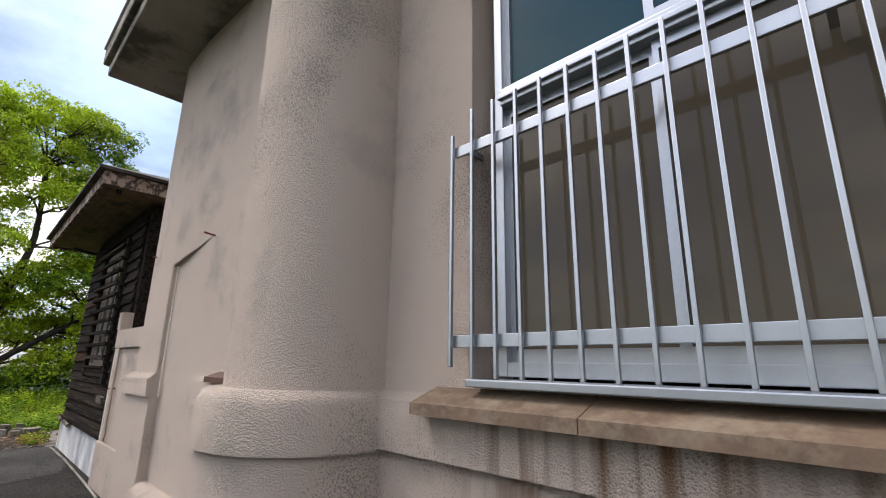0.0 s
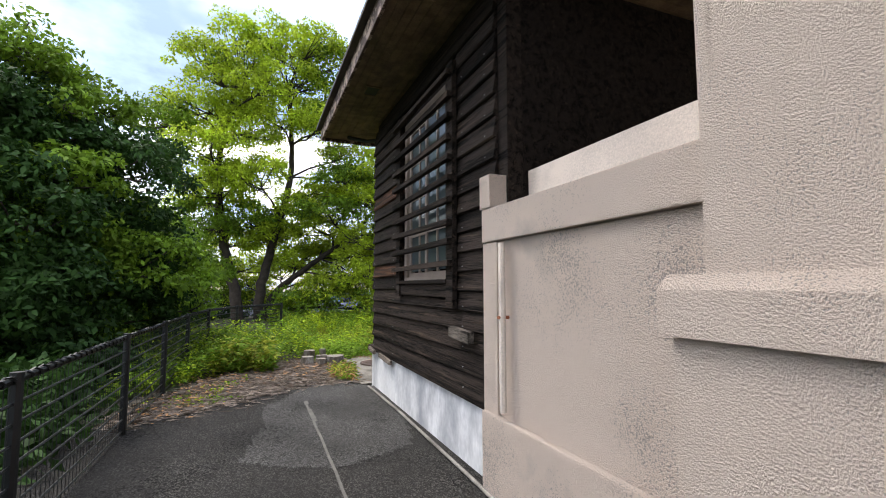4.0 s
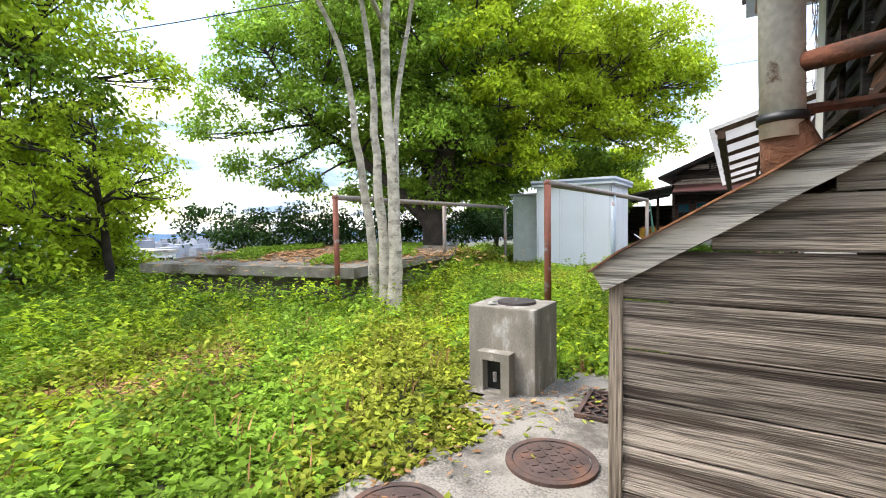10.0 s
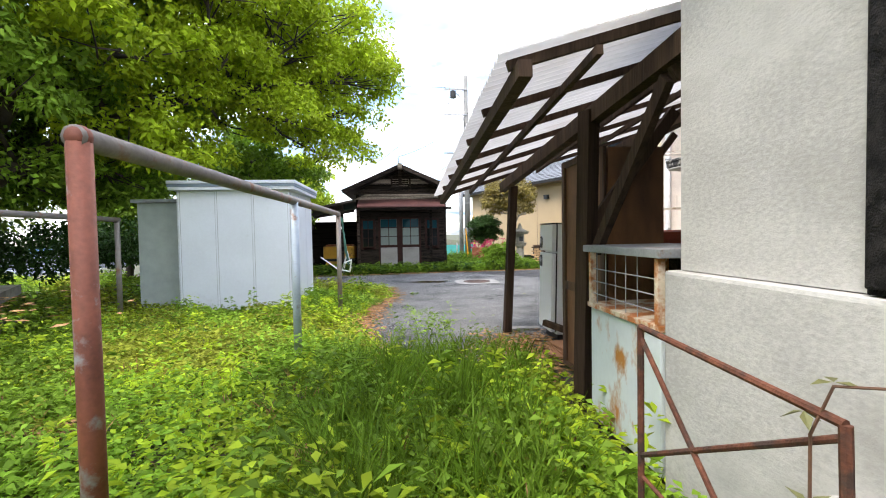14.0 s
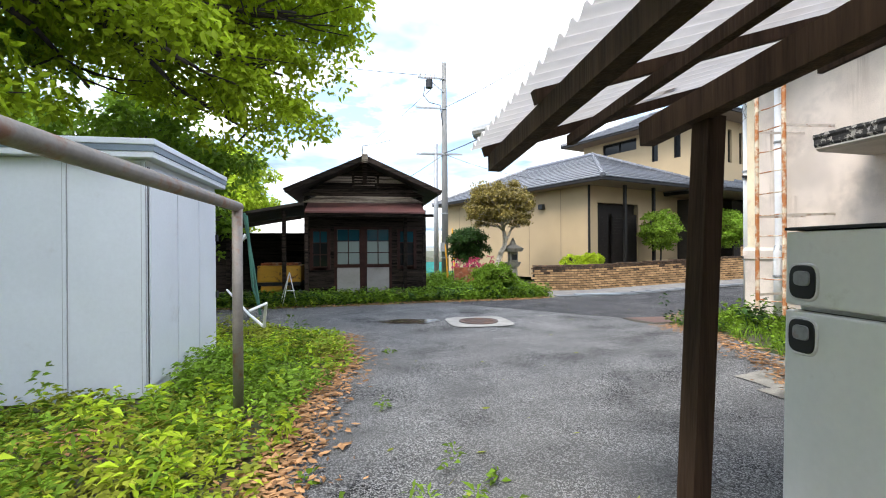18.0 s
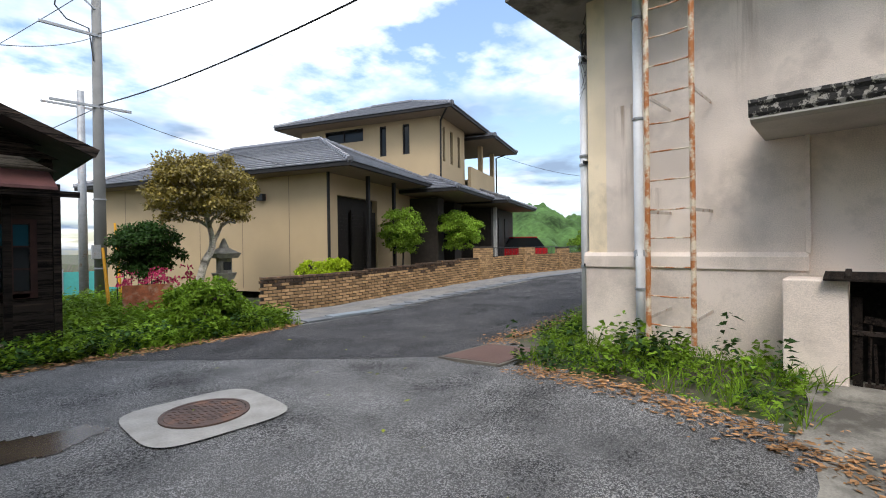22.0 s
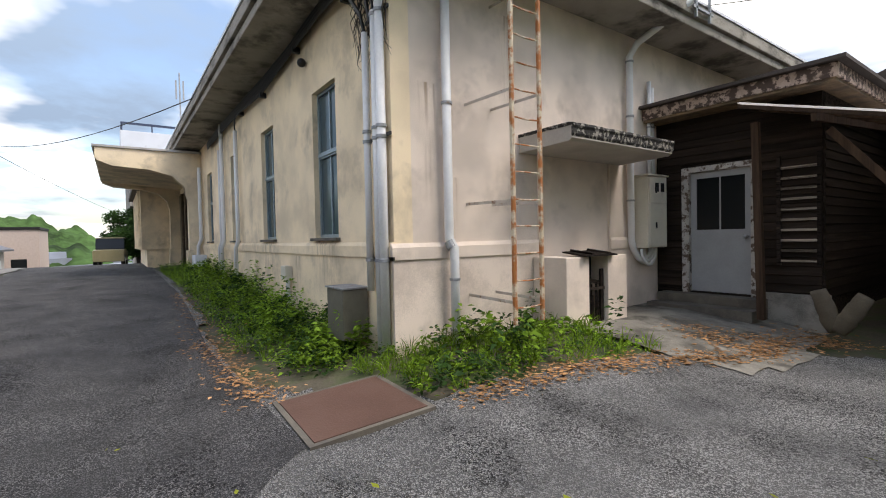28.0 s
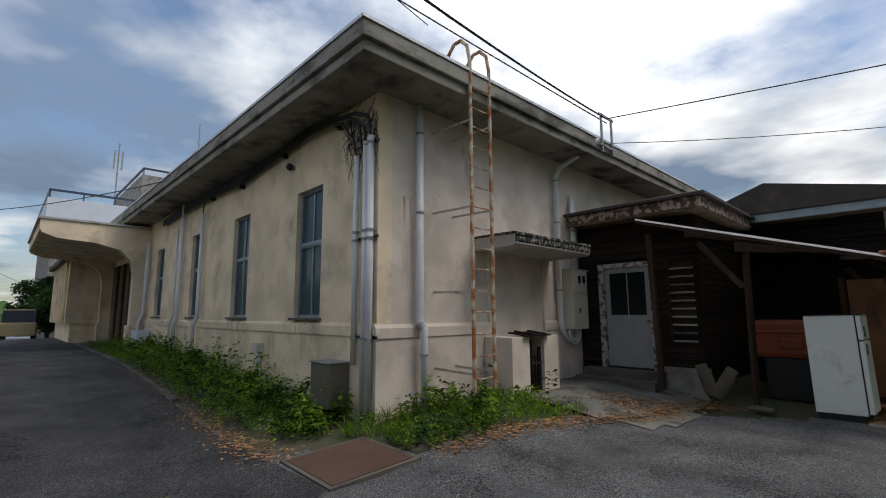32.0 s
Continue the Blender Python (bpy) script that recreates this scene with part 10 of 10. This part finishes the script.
# ---- ground cover ----
def in_ring(X, Y, ring):
    odd = np.zeros(len(X), bool)
    for (a, b), (c, d) in zip(ring, ring[1:] + ring[:1]):
        cross = ((b > Y) != (d > Y)) & (X < (c - a) * (Y - b) / (d - b + 1e-12) + a)
        odd ^= cross
    return odd


def smooth_noise(X, Y, s, seed):
    return np.sin(X * s + seed) * np.sin(Y * s * 1.13 + seed * 2.1) * 0.5 + 0.5 * np.sin(X * s * 2.3 + Y * s * 1.7 + seed * 3.3)


APRON = [(-13.1, 1.6), (-12.6, 0.5), (-10.3, 0.5), (-10.3, 5.0), (-12.4, 5.0), (-12.5, 4.75), (-13.15, 4.3), (-12.6, 3.6), (-12.7, 3.1), (-12.95, 2.5)]
BLOCKED = [APRON, [(-16.4, 13.7), (-14.1, 13.7), (-14.1, 16.1), (-16.4, 16.1)], [(-20.6, 5.15), (-16.15, 6.15), (-17.1, 10.5), (-18.6, 13.2), (-25.5, 11.8)], ROAD, SOUTH_PATH, [(-10.76, 4.3), (-10.0, 4.3), (-10.0, 11.2), (-10.76, 11.2)], [(-13.15, 4.2), (-12.5, 4.2), (-12.5, 4.8), (-13.15, 4.8)]]


def weeds(name, label, x0, x1, y0, y1, plants, per, height, leaf_len, mats, pick, ring=None, aspect=0.5, spread=0.10, blocked=BLOCKED, upright=0.35):
    """Leafy plants over a stretch of ground. pick(X, Y) gives each plant's material index, or -1 for none, and its height factor."""
    X, Y = rng.uniform(x0, x1, plants), rng.uniform(y0, y1, plants)
    ok = np.ones(plants, bool) if ring is None else in_ring(X, Y, ring)
    for b in blocked:
        ok &= ~in_ring(X, Y, b)
    X, Y = X[ok], Y[ok]
    kind, hf = pick(X, Y)
    for mi, mat in enumerate(mats):
        s = kind == mi
        if not s.any():
            continue
        px, py, h = X[s], Y[s], height * hf[s] * (0.5 + rng.random(s.sum()))
        pz = np.array([ground_z(a, b) for a, b in zip(px, py)])
        ids = np.repeat(np.arange(len(px)), per)
        u = rng.random(len(ids)) ** 0.7
        ang = rng.random(len(ids)) * 2 * np.pi
        lean = rng.normal(size=(len(px), 2)) * 0.25
        rad = spread * (0.3 + rng.random(len(ids)))
        P = np.stack([px[ids] + lean[ids, 0] * h[ids] * u + np.cos(ang) * rad * 0.4, py[ids] + lean[ids, 1] * h[ids] * u + np.sin(ang) * rad * 0.4, pz[ids] - 0.02 + h[ids] * u], 1)
        D = np.stack([np.cos(ang), np.sin(ang), rng.normal(size=len(ids)) * 0.35 + upright], 1)
        ln = leaf_len * (0.6 + 0.8 * rng.random(len(ids)))
        up = unit(rng.normal(size=P.shape) * 0.45 + np.array([[0, 0, 1.0]]))
        ob = leaf_mesh(name, P, D, ln, ln * aspect, mat, droop=0.3, normal=up)
        tagged(ob, label, "weeds", kind="stuff")


BROWN = ((-15.6, 3.5, 0.75), (-15.3, 2.8, 0.45), (-15.7, 2.4, 0.3), (-16.4, 8.9, 0.4), (-13.16, 6.23, 0.3), (-12.75, 7.6, 0.22), (-14.6, 8.2, 0.3), (-14.2, 12.9, 0.4))


def pick_field(X, Y):
    n1 = smooth_noise(X, Y, 0.9, 1.3) + rng.normal(size=len(X)) * 0.35
    yellow = (n1 > 0.30) | ((np.abs(Y - 11.5) < 2.2) & (X < -13.4) & (X > -16.5) & (n1 > -0.2)) | ((np.hypot(X + 13.6, Y - 3.2) < 1.3) & (n1 > -0.3))
    yellow &= ~((Y > 5.2) & (Y < 9.4) & (X > -14.6)) | (n1 > 0.75)
    k = np.where(yellow, 1, np.where(n1 < -0.8, 2, np.where(n1 > 0.05, 3, 0)))
    for cx, cy, cr in BROWN:
        k = np.where(np.hypot(X - cx, (Y - cy) * 1.3) < cr * rng.uniform(0.6, 1.1, len(X)), np.where(rng.random(len(X)) < 0.75, -1, 1), k)
    hf = 0.75 + 0.5 * smooth_noise(X, Y, 1.7, 4.0) + np.where(yellow, -0.25, 0.0)
    edge = np.clip((-X - 12.9) / 1.2, 0, 1) * (Y < 5) + (Y >= 5)
    return k, np.clip(hf, 0.3, 1.6) * (0.55 + 0.45 * edge)


def pick_all(i, lo=0.7, hi=1.3):
    return lambda X, Y: (np.full(len(X), i), rng.uniform(lo, hi, len(X)))


FIELD = "low tangle of weeds and clover covering the field"
MIX = (LEAF_MID, LEAF_CLOVER, LEAF, LEAF_FRESH)
weeds("field_weeds", FIELD, -17.5, -10.7, 0.9, 10.5, 15000, 14, 0.16, 0.056, MIX, pick_field, spread=0.13)
weeds("field_weeds", FIELD, -17.5, -10.7, 0.9, 10.5, 2800, 16, 0.34, 0.066, MIX, pick_field, spread=0.11)
weeds("field_weeds", FIELD, -17.5, -10.7, 10.0, 20.6, 9500, 12, 0.21, 0.066, MIX, pick_field, spread=0.13)
weeds("field_weeds", FIELD, -27, -17.5, 0.5, 22, 5000, 12, 0.26, 0.12, MIX, pick_field)
weeds("tall_weeds", "taller leafy weeds with pointed leaves", -17.0, -12.7, 1.5, 14, 200, 26, 0.36, 0.09, (LEAF, LEAF_FRESH), lambda X, Y: (np.where(np.hypot(X + 14.9, Y - 3.0) < 1.9, -1, (rng.random(len(X)) < 0.4).astype(int)), rng.uniform(0.5, 1.1, len(X))), aspect=0.3, spread=0.06)
weeds("tall_weeds", "leafy weeds between the racks", -13.4, -11.0, 5.2, 9.5, 130, 24, 0.34, 0.10, (LEAF, LEAF_FRESH), lambda X, Y: ((rng.random(len(X)) < 0.5).astype(int), rng.uniform(0.5, 1.2, len(X))), aspect=0.32, spread=0.06)
weeds("tall_weeds", "tall pale weeds at the edge of the slope", -19.5, -16.6, 0.6, 4.2, 380, 30, 0.45, 0.09, (LEAF, LEAF_FRESH), lambda X, Y: ((rng.random(len(X)) < 0.5).astype(int), rng.uniform(0.6, 1.2, len(X))), aspect=0.28, spread=0.06)
weeds("fence_weeds", "bushy weeds along the fence foot", -15.5, -9.6, -1.7, 1.0, 2000, 17, 0.27, 0.065, (LEAF, LEAF_FRESH), lambda X, Y: ((rng.random(len(X)) < 0.25).astype(int), np.clip((-X - 8.6) / 3.5, 0.25, 1.7)),
      ring=[(-15.5, -1.7), (-15.5, 1.0), (-13.5, 0.95), (-12.9, 0.3), (-12.4, -0.35), (-11.6, -0.9), (-11.0, -1.3), (-10.4, -1.7)])
weeds("yellow_bush", "low bush with yellow-green leaves before the fence", -13.1, -12.0, -0.6, 0.25, 120, 24, 0.36, 0.09, (LEAF_CLOVER, LEAF), lambda X, Y: ((rng.random(len(X)) < 0.5).astype(int), np.full(len(X), 1.0)), aspect=0.45)
for bx, by, br, bn in ((-11.25, -0.42, 0.20, 26), (-10.75, -0.62, 0.26, 34), (-10.35, -0.36, 0.18, 20), (-11.65, -0.3, 0.16, 14), (-10.5, -0.85, 0.3, 26)):
    weeds("bed_weeds", "small creeping weeds on the chip bed", bx - br, bx + br, by - br, by + br, bn // 2, 12, 0.05, 0.045, (LEAF, LEAF_FRESH), lambda X, Y: ((rng.random(len(X)) < 0.4).astype(int), np.full(len(X), 1.0)), aspect=0.55, spread=0.12, blocked=[])
weeds("edge_grass", "yellowed grass in the joint beside the apron", -12.2, -10.8, 0.9, 1.5, 300, 13, 0.10, 0.06, (LEAF_CLOVER, LEAF_DRY, LEAF), lambda X, Y: (rng.integers(0, 3, len(X)), rng.uniform(0.5, 1.3, len(X))), aspect=0.3, blocked=[], ring=[(-12.2, 1.5), (-12.1, 1.2), (-11.45, 0.98), (-10.95, 1.12), (-10.9, 1.32), (-11.4, 1.3), (-11.9, 1.46)])
weeds("slope_scrub", "scrub on the slope below the fence", -20, 6, -9, -2.6, 2600, 18, 0.9, 0.12, (LEAF_DARK,), pick_all(0), spread=0.3)
weeds("deck_edge_weeds", "weeds against the foot of the deck", -21.5, -15.6, 4.0, 11.0, 2400, 16, 0.42, 0.08, (LEAF, LEAF_FRESH), lambda X, Y: ((rng.random(len(X)) < 0.35).astype(int), rng.uniform(0.8, 1.25, len(X))), ring=[(-21.2, 4.2), (-16.0, 5.5), (-15.7, 6.4), (-16.6, 10.8), (-17.15, 10.6), (-16.2, 6.1), (-20.7, 5.1)])
weeds("edge_weeds", "tall weeds in the broken asphalt by the lean-to", -12.2, -10.5, 9.0, 10.8, 70, 22, 0.26, 0.055, (LEAF, LEAF_MID), lambda X, Y: ((rng.random(len(X)) < 0.5).astype(int), rng.uniform(0.3, 1.3, len(X))), aspect=0.3, blocked=[], ring=[(-12.2, 9.0), (-10.6, 9.0), (-10.5, 10.2), (-11.2, 10.6), (-11.6, 9.9)])
weeds("edge_weeds", "small weeds growing in cracks of the asphalt", -12.6, -9.5, 10.5, 15.5, 16, 18, 0.12, 0.06, (LEAF,), pick_all(0), blocked=[], ring=[(-12.6, 10.5), (-11.4, 10.5), (-11.0, 13), (-11.8, 15.5), (-12.4, 14.5), (-12.7, 12.5)])
VERGE = [(-7.35, 13.4), (-6.3, 13.3), (-5.7, 13.75), (-5.65, 15.9), (-5.0, 15.95), (12, 15.95), (12, 17.0), (3, 17.1), (-3.5, 17.2), (-5.2, 17.0), (-5.9, 16.3), (-7.0, 16.2), (-7.0, 14.8)]
NOROAD = [b for b in BLOCKED if b is not ROAD]
weeds("verge_weeds", "leafy weeds growing along the building foot", -7.4, 12, 13.2, 17.3, 5200, 14, 0.15, 0.055, (LEAF, LEAF_DARK, LEAF_MID), lambda X, Y: (np.where(smooth_noise(X, Y, 1.9, 2.2) + rng.normal(size=len(X)) * 0.4 < -0.75, -1, np.where(rng.random(len(X)) < 0.35, 1, np.where(rng.random(len(X)) < 0.25, 2, 0))), np.clip(np.where(X > -5.4, 1.5, 0.8) + 0.7 * smooth_noise(X, Y, 2.5, 1.0), 0.3, 2.2)), ring=VERGE, blocked=NOROAD)
weeds("verge_weeds", "taller broad-leaved weeds by the ladder", -7.0, -5.7, 13.5, 16.6, 45, 24, 0.38, 0.09, (LEAF, LEAF_DARK), lambda X, Y: ((rng.random(len(X)) < 0.5).astype(int), rng.uniform(0.5, 1.2, len(X))), ring=VERGE, blocked=NOROAD, spread=0.07)
weeds("shack_weeds", "ivy-like weeds before the wooden shack", -17.3, -6.6, 20.6, 22.3, 2300, 14, 0.27, 0.09, (LEAF, LEAF_DARK), lambda X, Y: ((rng.random(len(X)) < 0.35).astype(int), np.full(len(X), 1.0)),
      ring=[(-17.3, 20.75), (-13, 20.75), (-10.5, 21.1), (-8.2, 21.2), (-6.8, 21.45), (-6.6, 22.3), (-8.5, 24), (-10, 22.2), (-17.3, 22.2)], blocked=NOROAD)
weeds("shack_weeds", "grass behind the verge", -10.2, -6.9, 21.8, 30, 1800, 14, 0.3, 0.1, (LEAF,), pick_all(0), blocked=[])

weeds("tall_weeds", "tall stalks with narrow leaves at the broken edge of the asphalt", -12.4, -11.2, 10.2, 11.5, 42, 40, 0.5, 0.075, (LEAF, LEAF_MID), lambda X, Y: ((rng.random(len(X)) < 0.5).astype(int), rng.uniform(0.4, 1.1, len(X))), aspect=0.22, spread=0.05, blocked=[], ring=[(-12.3, 10.3), (-11.6, 10.2), (-11.3, 10.7), (-11.6, 11.2), (-12.1, 11.0)])
weeds("tall_weeds", "leafy stalks beside the storage shed", -14.2, -12.9, 11.5, 15.5, 60, 34, 0.5, 0.085, (LEAF, LEAF_FRESH), lambda X, Y: ((rng.random(len(X)) < 0.5).astype(int), rng.uniform(0.4, 1.0, len(X))), aspect=0.3, spread=0.06)
weeds("verge_weeds", "bushy dark weeds along the foot of the cream wall", -5.2, 9.0, 15.98, 16.75, 420, 34, 0.42, 0.085, (LEAF, LEAF_DARK, LEAF_MID), lambda X, Y: (rng.integers(0, 3, len(X)), rng.uniform(0.35, 1.15, len(X)) * np.clip(1.25 - (Y - 16.0) * 1.2, 0.4, 1.2)), ring=VERGE, blocked=NOROAD, aspect=0.42, spread=0.12)


def blades(name, label, x0, x1, y0, y1, n, per, h, mat, ring=None, blocked=BLOCKED):
    X, Y = rng.uniform(x0, x1, n), rng.uniform(y0, y1, n)
    ok = np.ones(n, bool) if ring is None else in_ring(X, Y, ring)
    for b in blocked:
        ok &= ~in_ring(X, Y, b)
    X, Y = X[ok], Y[ok]
    Z = np.array([ground_z(a, b) for a, b in zip(X, Y)])
    ids = np.repeat(np.arange(len(X)), per)
    P = np.stack([X[ids], Y[ids], Z[ids] - 0.02], 1) + rng.normal(size=(len(ids), 3)) * np.array([[0.03, 0.03, 0]])
    D = np.stack([rng.normal(size=len(ids)) * 0.4, rng.normal(size=len(ids)) * 0.4, np.ones(len(ids))], 1)
    ln = h * (0.5 + rng.random(len(ids)))
    ob = leaf_mesh(name, P, D, ln, 0.011, mat, droop=0.25)
    tagged(ob, label, "grass", kind="stuff")


blades("grass_tufts", "long grass in the field", -13.0, -10.9, 4.9, 9.6, 520, 9, 0.28, LEAF_MID)
blades("grass_tufts", "tall thin grass before the lean-to", -12.7, -11.2, 6.6, 9.4, 170, 14, 0.5, LEAF)
blades("grass_tufts", "dry grass stalks in the field", -17.0, -10.9, 1.5, 9.6, 500, 4, 0.25, LEAF_DRY)
blades("grass_tufts", "long grass by the lean-to", -12.3, -10.8, 8.4, 9.8, 120, 12, 0.4, LEAF, blocked=NOROAD)
blades("grass_tufts", "long grass at the building corner", -7.4, -5.6, 13.2, 17, 240, 9, 0.27, LEAF, ring=VERGE, blocked=NOROAD)
blades("grass_tufts", "grass along the north wall", -5.4, 10, 15.9, 17.2, 300, 8, 0.28, LEAF, ring=VERGE, blocked=NOROAD)
blades("grass_tufts", "grass before the shack", -10.5, -6.8, 21.1, 24, 400, 10, 0.22, LEAF, blocked=NOROAD)


def litter(name, label, line, width, n, mat, size=0.09, lift=0.015):
    """Fallen leaves scattered along a line, lying flat."""
    line = np.array(line, float)
    seg = rng.integers(0, len(line) - 1, n)
    f = rng.random((n, 1))
    q = line[seg] * (1 - f) + line[seg + 1] * f + rng.normal(size=(n, 2)) * width
    z = np.array([ground_z(a, b) for a, b in q]) + lift + rng.random(n) * 0.03
    P = np.column_stack([q, z])
    ang = rng.random(n) * 2 * np.pi
    D = np.column_stack([np.cos(ang), np.sin(ang), rng.normal(size=n) * 0.25])
    ln = size * (0.6 + 0.8 * rng.random(n))
    tilt = leaf_mesh(name, P, D, ln, ln * 0.5, mat, droop=0.05)
    v = np.empty(len(tilt.data.vertices) * 3, np.float32)
    tilt.data.vertices.foreach_get("co", v)
    v = v.reshape(-1, 4, 3)
    v[:, :, 2] = np.maximum(z[:, None] - 0.008, v[:, :, 2] * 0.25 + z[:, None] * 0.75)
    tilt.data.vertices.foreach_set("co", v.reshape(-1))
    tilt.data.update()
    tagged(tilt, label, "leaf litter", kind="stuff")


litter("leaf_litter", "dry orange leaves along the edge of the asphalt", [(-12.2, 9.3), (-12.7, 11.2), (-12.7, 13.0), (-12.35, 14.8), (-12.5, 16.6)], 0.15, 3600, LEAF_DRY, 0.078)
litter("leaf_litter", "dry orange leaves round the verge", [(-7.1, 16.0), (-7.2, 14.8), (-7.5, 13.6), (-8.0, 12.6), (-7.9, 11.6)], 0.12, 2000, LEAF_DRY, 0.06)
litter("leaf_litter", "dry orange leaves on the concrete pad", [(-7.8, 12.4), (-7.2, 12.2), (-8.3, 11.2), (-8.0, 10.9)], 0.24, 900, LEAF_DRY, 0.075)
litter("leaf_litter", "dry leaves along the lane edge", [(-5.85, 17.3), (-4.6, 17.38), (-3.0, 17.4), (2, 17.25)], 0.16, 1200, LEAF_DRY, 0.06)
litter("leaf_litter", "dry leaves before the shack", [(-17, 20.55), (-13, 20.6), (-10.5, 20.95), (-8.2, 21.05), (-6.9, 21.35)], 0.1, 1700, LEAF_DRY, 0.075)
litter("leaf_litter", "dry leaves under the lean-to", [(-11.2, 8.8), (-10.8, 9.6), (-10.6, 10.6), (-10.2, 9.2)], 0.3, 1900, LEAF_DRY)
litter("leaf_litter", "dry leaves on the concrete apron", [(-12.9, 1.6), (-12.8, 2.4), (-12.7, 3.6), (-12.4, 4.6)], 0.13, 260, LEAF_DRY, 0.055)
litter("leaf_litter", "yellow leaves on the concrete apron", [(-13.0, 1.4), (-12.8, 2.4), (-12.6, 3.6), (-11.9, 4.9)], 0.2, 120, LEAF_CLOVER, 0.07)
litter("leaf_litter", "dry leaves on the deck", [(-17.2, 7.2), (-18, 9.5), (-20, 7), (-22, 10)], 0.9, 4200, LEAF_DRY, 0.13, 0.675)
weeds_deck = rng.uniform((-23.5, 6.2), (-16.8, 12.4), (2600, 2))
weeds_deck = weeds_deck[in_ring(weeds_deck[:, 0], weeds_deck[:, 1], [(-20.6, 5.3), (-16.3, 6.25), (-17.1, 10.5), (-18.6, 13.0), (-25, 11.7)])]
weeds_deck = weeds_deck[smooth_noise(weeds_deck[:, 0], weeds_deck[:, 1], 0.8, 5.0) > -0.1]
ids = np.repeat(np.arange(len(weeds_deck)), 9)
P = np.column_stack([weeds_deck[ids] + rng.normal(size=(len(ids), 2)) * 0.07, 0.665 + 0.09 * rng.random(len(ids))])
ang = rng.random(len(ids)) * 2 * np.pi
tagged(leaf_mesh("deck_weeds", P, np.column_stack([np.cos(ang), np.sin(ang), np.full(len(ids), 0.3)]), 0.08, 0.045, LEAF), "low green weeds growing on the deck", "weeds", kind="stuff")
for bx, by, br in BROWN:
    litter("leaf_litter", "dry brown stems and leaves among the weeds", [(bx - 0.3 * br, by), (bx + 0.3 * br, by)], br * 0.45, int(900 * br), LEAF_DRY, 0.07)
litter("leaf_litter", "fallen brown leaves along the fence foot", [(-9.9, -0.95), (-10.6, -0.75), (-11.4, -0.6), (-12.1, -0.35)], 0.22, 420, LEAF_DRY, 0.06)
litter("leaf_litter", "dry leaves and bark at the path end", [(-11.4, 0.1), (-12.0, 0.5), (-12.6, 1.0), (-13.2, 0.9)], 0.3, 260, LEAF_DRY, 0.06)
TWIG = material("dry_twigs", (0.21, 0.165, 0.13), 0.9, var=0.3, scale=8, fine=30, bump=0, per_island=0.5)
n = 16000
P = np.column_stack([rng.uniform(-13.2, -8.4, n), rng.uniform(-1.25, 1.15, n), np.full(n, 0.018)])
P[:, 1] = rng.uniform(-1.35, 1.4, n)
P = P[in_ring(P[:, 0] + rng.normal(size=n) * 0.12, P[:, 1] + rng.normal(size=n) * 0.1, [(-10.85, 1.3), (-11.6, 1.33), (-12.8, 1.5), (-13.4, 1.2), (-12.9, 0.3), (-11.9, -0.4), (-11.0, -1.0), (-10.3, -1.35), (-9.6, -1.3), (-9.8, -0.7), (-10.1, -0.3), (-10.4, 0.1), (-10.8, 0.5)])]
ang = rng.random(len(P)) * np.pi * 2
ob = leaf_mesh("twig_litter", P, np.column_stack([np.cos(ang), np.sin(ang), np.full(len(P), 0.03)]), rng.uniform(0.04, 0.2, len(P)), 0.013, TWIG, droop=0.0)
tagged(ob, "dry grey-pink twigs and chips over the path end", "twigs", kind="stuff")
litter("leaf_litter", "scattered yellow leaves on the asphalt", [(-11.5, 10.5), (-10.5, 13), (-9.5, 16), (-8.5, 18.5), (-6, 19.5)], 0.9, 40, LEAF_CLOVER, 0.07)
